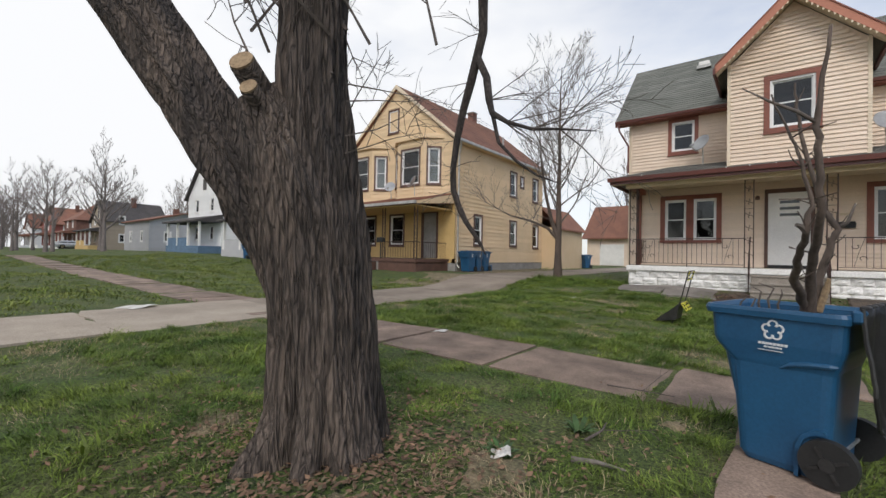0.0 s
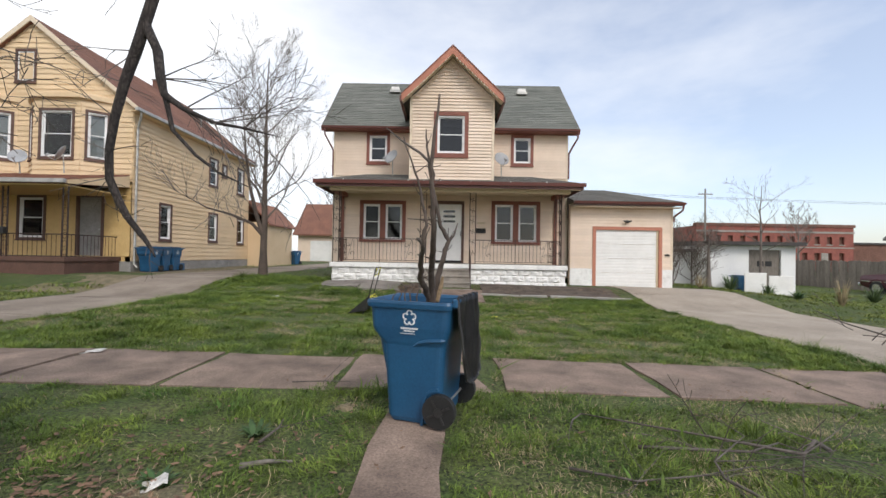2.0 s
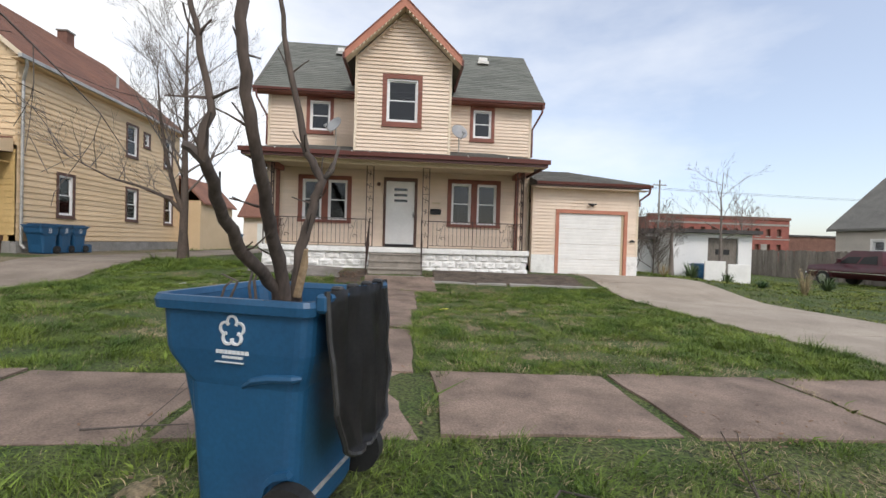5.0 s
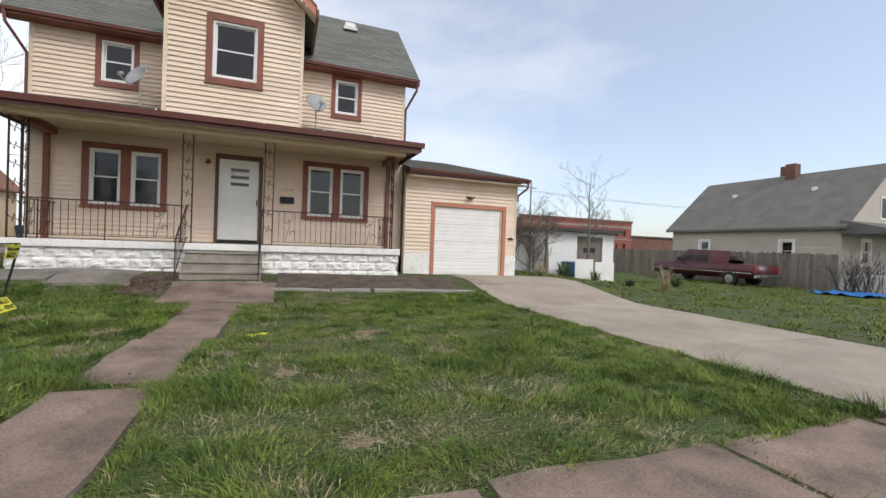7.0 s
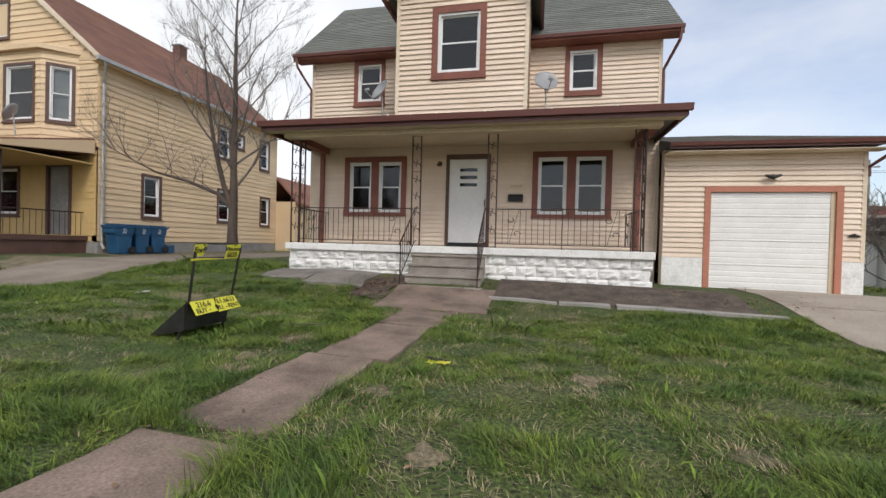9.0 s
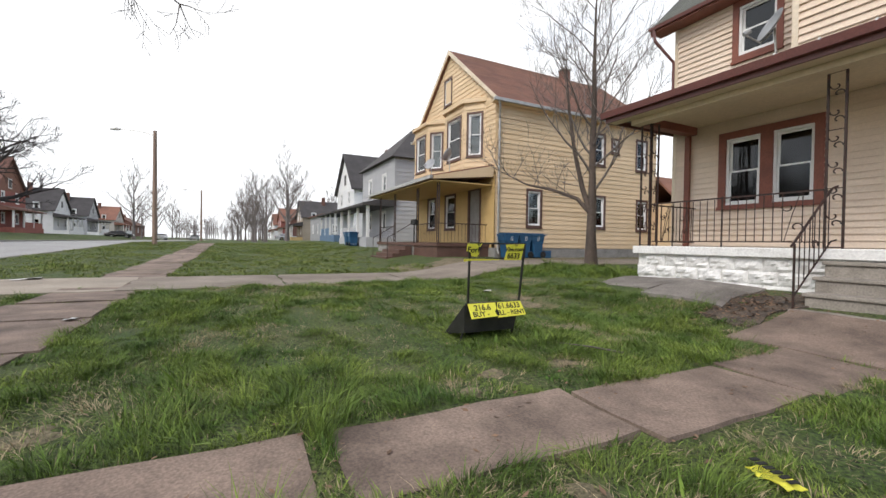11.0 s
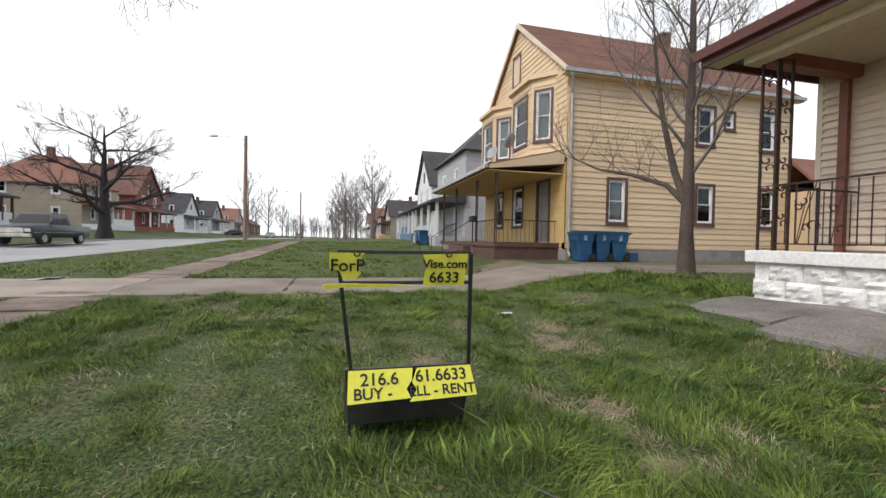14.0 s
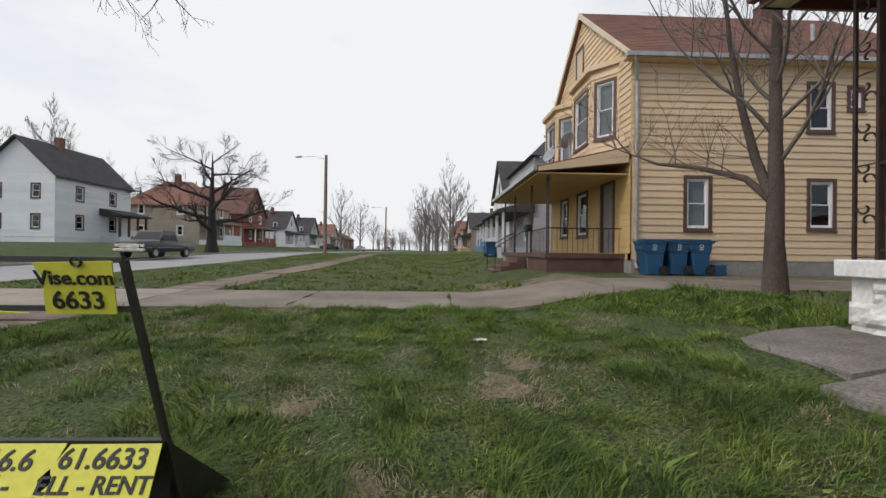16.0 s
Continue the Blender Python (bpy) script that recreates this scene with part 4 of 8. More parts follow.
RYF = PY + 0.1
iron_post(-3.76, RYF, 0.2), iron_post(-3.66, RYF + 0.14, 0.2, across=True)
iron_post(-0.77, RYF), iron_post(0.92, RYF)
iron_post(3.86, RYF, 0.2), iron_post(3.96, RYF + 0.14, 0.2, across=True)
iron_rail((-3.64, RYF), (-0.88, RYF)), iron_rail((1.04, RYF), (3.74, RYF))
iron_rail((-3.76, RYF + 0.25), (-3.76, WY - 0.05)), iron_rail((3.9, RYF + 0.25), (3.9, WY - 0.05))
for x in (-0.74, 0.80):
    rail = new("stair_rail")
    rail.matrix_basis = Matrix.Translation((x, 15.6, 0.3))
    hang(rail, porch)
    part("hand_rail", tube([(x, RYF, PZ + 0.86), (x, 15.95, PZ + 0.82), (x, 14.98, 0.22 + 0.86), (x, 14.92, 0.22 + 0.82)], 0.017, 5), "iron", rail)
    part("lower_bar", tube([(x, RYF, PZ + 0.12), (x, 15.95, PZ + 0.1), (x, 15.02, 0.42)], 0.011, 4), "iron", rail)
    part("rail_post", tube([(x, 15.0, 0.1), (x, 15.0, 1.07)], 0.015, 4), "iron", rail)
    for k in range(1, 8):
        y = 15.0 + k * 0.125
        f = (y - 15.0) / 0.95
        part("baluster", tube([(x, y, 0.40 + f * 0.7), (x, y, 1.07 + f * 0.78)], 0.0075, 4), "iron", rail)
    pts = [(x, 15.5 + u, 1.05 + z) for u, z in scroll(0, 0, 0.1, 1, 1)]
    part("scrollwork", tube(pts, 0.010, 4, caps=False), "iron", rail)


def satellite_dish(x, y, z, yaw, foot):
    d = thing("satellite_dish", (x, y, foot), "grey satellite dish on a bent mast on the porch roof", "satellite dish", "satellite dishes on the porch roof")
    m = pose(x, y, z, 62, 0, yaw)
    bm = bmesh.new()
    rows = []
    for i in range(6):
        r = 0.27 * i / 5
        rows.append([bm.verts.new(m @ Vector((r * math.cos(a * math.pi / 10), 1.08 * r * math.sin(a * math.pi / 10), 0.9 * r * r))) for a in range(20)])
    for p, q in zip(rows, rows[1:]):
        for a in range(20):
            f = (p[a], p[(a + 1) % 20], q[(a + 1) % 20], q[a])
            bm.faces.new(f)
    bmesh.ops.remove_doubles(bm, verts=bm.verts, dist=1e-4)
    bmesh.ops.solidify(bm, geom=bm.faces[:], thickness=0.012)
    part("reflector", bm, "dish", d, "", True)
    back = m @ Vector((0, 0, -0.02))
    part("mast", tube([(x + 0.02, y + 0.06, foot), (x + 0.02, y + 0.05, foot + 0.25), back], 0.02, 8), "metal", d)
    tip = m @ Vector((0, -0.32, 0.36))
    part("feed_arm", tube([m @ Vector((0, -0.1, -0.03)), m @ Vector((0, -0.33, 0.05)), tip], 0.014, 6), "metal", d)
    part("receiver", tube([tip, tip + (m.to_3x3() @ Vector((0, 0.1, -0.06)))], 0.04, 8), "dish", d)


satellite_dish(-2.0, 17.0, 4.85, -35, 4.2)
satellite_dish(1.98, 17.0, 4.83, 15, 4.2)

# garage wing
GY = 17.31
garage = thing("garage", (6.5, 19.5, 0.2), "attached cream garage with a white sectional door", "garage")
gf = facing(0, GY, 0)
hole = [(5.57, 0.1, 7.9, 2.36)]
gw = part("wall", wall_mesh(4.62, 8.4, 0.1, 3.3, hole, 0.2, gf), "cream", garage)
part("side_wall", box(8.2, GY + 0.2, 0.1, 8.4, 23.2, 3.3), "cream", garage)
part("back_wall", box(4.62, 23.0, 0.1, 8.2, 23.2, 3.3), "cream", garage)
siding(gw, gf, 4.63, 8.37, 0.92, 3.25, [(5.45, 0, 8.02, 2.48)], "cream", E_)
part("corner_trim", box(8.34, GY - 0.03, 0.9, 8.42, GY + 0.05, 3.2), "cream_trim", garage)
for a, b in ((4.62, 5.44), (8.02, 8.41)):
    part("foundation", box(a, GY - 0.035, 0.05, b, GY - 0.001, 0.915), "block", garage)
part("casing", wall_mesh(5.45, 8.02, 0.2, 2.48, [(5.57, 0, 7.9, 2.36)], 0.105, facing(0, GY - 0.045, 0)), "rake", garage)
gd = new("garage_door")
gd.matrix_basis = Matrix.Translation((6.73, GY + 0.05, 0.25))
hang(gd, garage)
for i in range(4):
    z = 0.25 + i * 0.5275
    prof = [(GY + 0.07, z + 0.003), (GY + 0.024, z + 0.003), (GY + 0.018, z + 0.01)]
    for k in range(4):
        q = z + 0.03 + 0.118 * k
        prof += [(GY + 0.018, q), (GY + 0.024, q + 0.012), (GY + 0.024, q + 0.022), (GY + 0.018, q + 0.034)]
    prof += [(GY + 0.018, z + 0.515), (GY + 0.024, z + 0.523), (GY + 0.07, z + 0.523)]
    bm = prism(prof, 5.575, 7.895, "x")
    part("door_panel", bm, "white", gd)
part("door_jamb", box(7.82, GY + 0.0, 0.2, 7.9, GY + 0.015, 2.36), "ceiling", garage)
gx0, gx1, ge, gz, gt = 4.62, 8.62, 16.92, 3.38, 4.28
roofpts = [(gx0, ge, gz), (gx1, ge, gz), (gx1, 23.4, gz), (gx0, 23.4, gz), (7.0, 20.2, gt), (gx0, 20.2, gt), (gx0, ge, gz - 0.08), (gx1, ge, gz - 0.08), (gx1, 23.4, gz - 0.08), (gx0, 23.4, gz - 0.08)]
gr = part("roof", solid(roofpts, [(0, 1, 4, 5), (1, 2, 4), (2, 3, 5, 4), (0, 6, 7, 1), (1, 7, 8, 2), (2, 8, 9, 3), (6, 9, 8, 7), (3, 9, 6, 0, 5)]), "shingle_low", garage)
up = Vector((0, 20.2 - ge, gt - gz))
gs = up.length
roof_slope(gr, Vector((gx0, ge, gz + 0.003)), Vector((1, 0, 0)), up.normalized(), gx1 - gx0, gs, "shingle_low", 0.14, 1.0, clip=lambda s: (0, gx1 - gx0 - (gx1 - 7.0) * s / gs))
part("eave_fascia", box(gx0, ge - 0.02, gz - 0.14, gx1, ge + 0.02, gz - 0.08), "gutter", garage)
part("eave_gutter", prism([(ge - 0.10, gz - 0.02), (ge - 0.08, gz - 0.095), (ge - 0.021, gz - 0.095), (ge - 0.021, gz - 0.02)], gx0, gx1 + 0.04, "x"), "gutter", garage)
part("soffit", box(gx0, ge + 0.021, gz - 0.2, gx1, GY, gz - 0.18), "cream_trim", garage)
part("downspout", tube([(8.58, ge - 0.05, gz - 0.1), (8.56, ge - 0.02, gz - 0.3), (8.47, GY + 0.02, gz - 0.5), (8.47, GY + 0.02, gz - 0.7)], 0.035, 6), "gutter", garage)
gl = thing("flood_lamp", (6.7, GY - 0.06, 2.68), "small dark flood lamp over the garage door", "wall lamp")
part("bracket", tube([(6.7, GY - 0.02, 2.68), (6.7, GY - 0.1, 2.7)], 0.03, 8), "letter", gl)
part("lamp_head", tube([(6.55, GY - 0.12, 2.7), (6.7, GY - 0.12, 2.66), (6.85, GY - 0.12, 2.7)], [0.02, 0.05, 0.02], 8), "letter", gl)
gl = thing("wall_tap", (8.22, GY - 0.05, 1.45), "small dark wall fitting on the garage corner", "wall fitting")
part("body", tube([(8.12, GY - 0.05, 1.45), (8.2, GY - 0.07, 1.47), (8.3, GY - 0.05, 1.44)], [0.02, 0.04, 0.02], 8), "letter", gl)


# ---- trees ----
def branch(bm, start, way, length, radius, depth, rnd, spread=0.6, lift=0.25, sides=6, droop=0.0, kids=4, twig=0.004, thin=None):
    """A tapering crooked limb with its side branches; ever thinner ones go into the bmesh thin."""
    pts, rad, p, d = [Vector(start)], [radius], Vector(start), Vector(way).normalized()
    steps = max(3, min(8, int(length / 0.25)))
    for i in range(steps):
        d = (d + Vector((rnd.gauss(0, 0.13), rnd.gauss(0, 0.13), rnd.gauss(0, 0.09) + lift * 0.12 - droop * 0.15))).normalized()
        p = p + d * length / steps
        pts.append(p.copy())
        rad.append(max(twig, radius * (1 - 0.8 * (i + 1) / steps)))
    target = thin if thin is not None and radius < 0.02 else bm
    tube(pts, rad, sides if radius > 0.05 else (4 if radius > 0.012 else 3), target, caps=False)
    if depth <= 0:
        return
    for k in range(kids):
        f = 0.25 + 0.72 * (k + rnd.random() * 0.6) / kids
        i = min(steps - 1, int(f * steps))
        base = pts[i].lerp(pts[i + 1], f * steps - i)
        along = (pts[i + 1] - pts[i]).normalized()
        side = along.orthogonal().normalized()
        side.rotate(Matrix.Rotation(rnd.uniform(0, 2 * math.pi), 3, along))
        d2 = (along * (1 - spread * 0.5) + side * spread + Vector((0, 0, lift * 0.5 - droop * 0.5))).normalized()
        branch(bm, base, d2, length * rnd.uniform(0.42, 0.68) * (1.1 - 0.4 * f), max(twig, radius * (1 - 0.75 * f) * 0.62), depth - 1, rnd, spread, lift, sides, droop, kids, twig, thin)


def bare_tree(name, x, y, high, radius, seed, label, limbs=9, spread=0.5, first=0.3, depth=3, kids=4, mat="twig", lean=(0, 0), twig=0.005, lift=0.6, group="", droop=0.0, limb_len=0.5, trunk_mat=None, stout=0.6):
    rnd = random.Random(seed)
    z = terrain(x, y) - 0.05
    t = thing(name, (x, y, z), label, "tree", group)
    trunk, crown, thin = bmesh.new(), bmesh.new(), bmesh.new()
    pts, rad = [], []
    n = 9
    for i in range(n + 1):
        f = i / n
        pts.append(Vector((x + lean[0] * f + rnd.gauss(0, 0.03) * high * 0.12 * f, y + lean[1] * f + rnd.gauss(0, 0.03) * high * 0.12 * f, z + high * f)))
        rad.append(max(0.012, radius * (1.35 if i == 0 else 1) * (1 - 0.93 * f)))
    tube(pts, rad, 10, trunk, caps=False, rough=0.1, seed=seed)
    for k in range(limbs):
        f = first + (0.93 - first) * (k + rnd.random() * 0.5) / limbs
        i = min(n - 1, int(f * n))
        base = pts[i].lerp(pts[i + 1], f * n - i)
        a = k * 2.4 + rnd.uniform(-0.4, 0.4)
        d = Vector((math.cos(a) * spread, math.sin(a) * spread, 1 - spread * 0.7))
        branch(crown, base, d, high * limb_len * (1.05 - 0.55 * f) * rnd.uniform(0.8, 1.15), max(0.012, radius * (1 - 0.8 * f) * stout), depth, rnd, 0.62, lift, 6, droop, kids, twig, thin)
    part("trunk", trunk, trunk_mat or mat, t, "", True)
    c = part("bough", crown, mat, t, "", True)
    c["kind"] = "stuff"
    part("crown", thin, mat, t)["kind"] = "stuff"
    return t


# the big twin-trunked tree on the verge
def verge_tree():
    t = thing("street_tree", (-2.47, 3.52, 0.0), "old twin-trunked street tree with deeply furrowed dark bark", "tree")
    cx, cy = -2.47, 3.52
    r = Vector((0.776, 0.631))
    f = Vector((-0.631, 0.776))

    def at(lat, deep, z):
        p = Vector((cx, cy)) + r * ((lat + 0.72) * 1.08 - 0.05) + f * deep
        return Vector((p.x, p.y, z * 1.05))

    def trunk(points, sides, seed, flare=0.0):
        bm = bmesh.new()
        rings = []
        dense = []
        for (p, a), (q, b) in zip(points, points[1:]):
            n = max(2, int((q - p).length / 0.045))
            dense += [(p.lerp(q, i / n), 0.96 * (a + (b - a) * i / n)) for i in range(n)]
        dense.append(points[-1])
        for c, rad in dense:
            ring = []
            for k in range(sides):
                a = 2 * math.pi * k / sides
                o = Vector((math.cos(a), math.sin(a), 0))
                h = c.z
                low = max(0.0, 0.75 - h) / 0.75
                roots = low ** 2.6 * (0.07 + 0.24 * noise.noise((o.x * 2.3 + seed, o.y * 2.3, 0.0)))
                wob = 0.10 * noise.noise((o.x * 1.5 + seed, o.y * 1.5, h * 0.8))
                fur = noise.noise((o.x * 8.5 * rad / 0.36 + seed, o.y * 8.5 * rad / 0.36, h * 1.5))
                fur2 = noise.noise((o.x * 20 + seed, o.y * 20, h * 4.5 + 4.0))
                ridge = (abs(fur) ** 0.6) * 0.075 + 0.016 * fur2
                ring.append(bm.verts.new(c + o * (rad * (1 + wob) + roots * (1 if flare else 0) + ridge - 0.035)))
            rings.append(ring)
        for p, q in zip(rings, rings[1:]):
            for k in range(sides):
                bm.faces.new((p[k], p[(k + 1) % sides], q[(k + 1) % sides], q[k]))
        return bm

    low = [(at(-0.73, 0, -0.12), 0.35), (at(-0.73, 0, 0.35), 0.325), (at(-0.77, 0, 0.9), 0.325), (at(-0.84, 0, 1.4), 0.34), (at(-0.95, 0, 1.75), 0.32), (at(-1.05, 0, 2.0), 0.25), (at(-1.1, 0, 2.16), 0.13)]
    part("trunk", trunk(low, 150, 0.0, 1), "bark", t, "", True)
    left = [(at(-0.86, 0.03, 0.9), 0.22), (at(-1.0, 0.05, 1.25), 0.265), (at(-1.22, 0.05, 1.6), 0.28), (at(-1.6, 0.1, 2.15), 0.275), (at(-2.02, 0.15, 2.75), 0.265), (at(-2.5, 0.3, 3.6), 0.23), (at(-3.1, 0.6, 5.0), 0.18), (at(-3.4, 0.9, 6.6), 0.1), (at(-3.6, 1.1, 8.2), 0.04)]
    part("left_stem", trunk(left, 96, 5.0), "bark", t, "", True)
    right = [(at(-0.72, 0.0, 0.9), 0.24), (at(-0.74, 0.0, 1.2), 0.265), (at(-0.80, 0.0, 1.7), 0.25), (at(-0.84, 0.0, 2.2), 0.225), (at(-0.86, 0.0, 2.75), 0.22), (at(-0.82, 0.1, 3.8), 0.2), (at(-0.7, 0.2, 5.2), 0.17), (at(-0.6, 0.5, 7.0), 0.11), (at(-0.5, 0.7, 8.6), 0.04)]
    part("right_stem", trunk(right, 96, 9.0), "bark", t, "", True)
    for lat, z, rad in ((-1.14, 2.20, 0.075), (-1.10, 2.06, 0.055)):
        a, b = at(lat + 0.04, -0.02, z - 0.14), at(lat, -0.3, z)
        part("cut_stub", tube([a, a.lerp(b, 0.5), b], [rad * 1.2, rad * 1.1, rad], 18, rough=0.1), "bark", t, "", True)
        n = (b - a).normalized()
        part("sawn_face", disc(b + n * 0.006, n, rad * 0.93, 0.012, 18), "cut", t, "pale sawn branch end")
    rnd = random.Random(12)
    crown, thin = bmesh.new(), bmesh.new()
    for s in range(5):
        src = left if s % 2 else right
        k = rnd.randrange(7, len(src) - 1)
        p = src[k][0].lerp(src[k + 1][0], rnd.random())
        a = s * 2.1
        branch(crown, p, (math.cos(a), math.sin(a), 0.5), rnd.uniform(1.6, 2.3), 0.02, 3, rnd, 0.65, 0.2, 6, 0.12, 3, 0.004, thin)
    for s in range(12):
        p = at(-1.2 + 0.1 * s * rnd.random(), -0.15 + rnd.uniform(-0.1, 0.1), 2.2 + rnd.uniform(-0.15, 0.4))
        branch(crown, p, (rnd.uniform(-1, 1), rnd.uniform(-1, 0.3), 0.8), rnd.uniform(0.6, 1.3), 0.012, 2, rnd, 0.7, 0.3, 4, 0.0, 4, 0.003, thin)
    for s in range(5):
        p = at(-0.62, -0.15, 1.75 + 0.1 * s)
        branch(crown, p, (rnd.uniform(0.2, 1.0), rnd.uniform(-0.4, 0.9), rnd.uniform(-0.1, 0.6)), rnd.uniform(0.4, 0.8), 0.006, 2, rnd, 0.8, 0.2, 4, 0.0, 3, 0.002, thin)
    away = lambda p: Vector((-0.21, 1.80, 1.32)) + Matrix.Rotation(-0.016, 3, 'Z') @ (p - Vector((0.137, 1.82, 1.27))) * 1.15
    far_limb = [Vector(p) for p in ((-4.5, 2.6, 5.4), (-5.2, 3.8, 6.0), (-6.2, 5.5, 6.1), (-7.0, 6.9, 5.8), (-7.5, 7.7, 5.5))]
    tube(far_limb, [0.07, 0.06, 0.045, 0.03, 0.012], 8, crown, caps=False)
    for k in range(9):
        branch(crown, far_limb[2 + k % 3], (rnd.uniform(-1, 1), rnd.uniform(-0.3, 1), rnd.uniform(-0.7, 0.1)), rnd.uniform(0.7, 1.3), 0.014, 2, rnd, 0.6, 0.0, 4, 0.15, 3, 0.004, thin)
    # the long dark limb that hangs down over the walk
    limb = [Vector(p) for p in ((-2.6, 3.5, 4.4), (-2.6, 4.1, 5.0), (-2.55, 4.75, 4.85), (-2.12, 5.05, 3.9), (-2.14, 5.1, 3.3), (-2.27, 5.1, 2.86), (-2.36, 5.1, 2.6), (-2.43, 5.1, 2.32), (-2.47, 5.1, 2.05), (-2.46, 5.1, 1.83), (-2.40, 5.12, 1.66), (-2.32, 5.12, 1.52), (-2.2, 5.14, 1.36), (-2.14, 5.15, 1.27), (-2.11, 5.16, 1.2))]
    limb = [p if p.y < 4.9 else away(p) for p in limb]
    hang_limb = tube(limb, [0.09, 0.08, 0.066, 0.055, 0.05, 0.046, 0.042, 0.039, 0.037, 0.036, 0.034, 0.03, 0.024, 0.015, 0.005], 10, rough=0.16, caps=False)
    for k in range(10):
        p = limb[8 + k % 6]
        branch(hang_limb, p, (rnd.uniform(-1, 1), rnd.uniform(-0.5, 0.5), rnd.uniform(-0.6, 0.3)), rnd.uniform(0.12, 0.35), 0.006, 1, rnd, 0.7, 0, 4, 0.2, 2, 0.0025, thin)
    fork = [Vector(p) for p in ((-2.2, 5.1, 3.08), (-2.08, 5.08, 2.85), (-2.03, 5.05, 2.62), (-1.98, 5.03, 2.48), (-1.8, 5.0, 2.36), (-1.55, 4.98, 2.25), (-1.3, 4.95, 2.2), (-1.0, 4.9, 2.12))]
    fork = [away(p) for p in fork]
    tube(fork, [0.042, 0.04, 0.038, 0.032, 0.022, 0.017, 0.012, 0.004], 8, hang_limb, caps=False, rough=0.12)
    tube([away(Vector(p)) for p in ((-2.0, 5.04, 2.55), (-1.9, 5.02, 2.2), (-1.7, 5.0, 2.0), (-1.5, 4.97, 1.86), (-1.25, 4.93, 1.75))], [0.026, 0.02, 0.016, 0.011, 0.004], 6, hang_limb, caps=False)
    for k in range(15):
        p = fork[2 + k % 5]
        branch(hang_limb, p, (rnd.uniform(0.2, 1.0), rnd.uniform(-0.6, 0.6), rnd.uniform(-0.75, 0.35)), rnd.uniform(0.45, 1.15), 0.008, 2, rnd, 0.55, 0.05, 4, 0.1, 3, 0.0022, thin)
    for k in range(16):
        p = limb[3 + k % 7]
        branch(hang_limb, p, (rnd.uniform(-1.0, -0.1), rnd.uniform(-0.6, 0.6), rnd.uniform(-0.3, 0.35)), rnd.uniform(0.3, 0.7), 0.007, 1, rnd, 0.6, 0.05, 4, 0.1, 3, 0.0025, thin)
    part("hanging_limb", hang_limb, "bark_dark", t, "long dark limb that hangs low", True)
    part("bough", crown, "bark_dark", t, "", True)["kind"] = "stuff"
    part("crown", thin, "twig", t)["kind"] = "stuff"


verge_tree()
lawn_tree = bare_tree("lawn_tree", -7.1, 18.1, 8.6, 0.15, 21, "slim bare tree beside the side driveway", 22, 0.6, 0.24, 3, 5, mat="pale_twig", twig=0.003, lift=0.6, limb_len=0.40, trunk_mat="lawn_bark", stout=0.34)
rnd = random.Random(61)
for low, radii, kids in (
        ([(-7.12, 18.08, 1.95), (-7.45, 17.85, 2.4), (-8.05, 17.4, 2.7), (-8.7, 16.95, 2.9), (-9.5, 16.45, 3.4)], [0.075, 0.06, 0.045, 0.03, 0.008], 15),
        ([(-7.14, 18.06, 2.05), (-7.32, 17.93, 2.7), (-7.55, 17.82, 3.8), (-7.7, 17.72, 5.0), (-7.78, 17.62, 6.6)], [0.095, 0.08, 0.062, 0.042, 0.012], 17)):
    bm = tube(low, radii, 7, caps=False, rough=0.08)
    thin = bmesh.new()
    for k in range(kids):
        p = Vector(low[1 + k % 4]).lerp(Vector(low[min(4, 2 + k % 4)]), rnd.random())
        branch(bm, p, (rnd.uniform(-1, 0.5), rnd.uniform(-0.9, 0.5), rnd.uniform(0.1, 1.0)), rnd.uniform(0.8, 1.7), 0.014, 2, rnd, 0.6, 0.4, 5, 0.0, 4, 0.003, thin)
    part("bough", bm, "lawn_bark", lawn_tree, "", True)["kind"] = "stuff"
    part("crown", thin, "pale_twig", lawn_tree)["kind"] = "stuff"


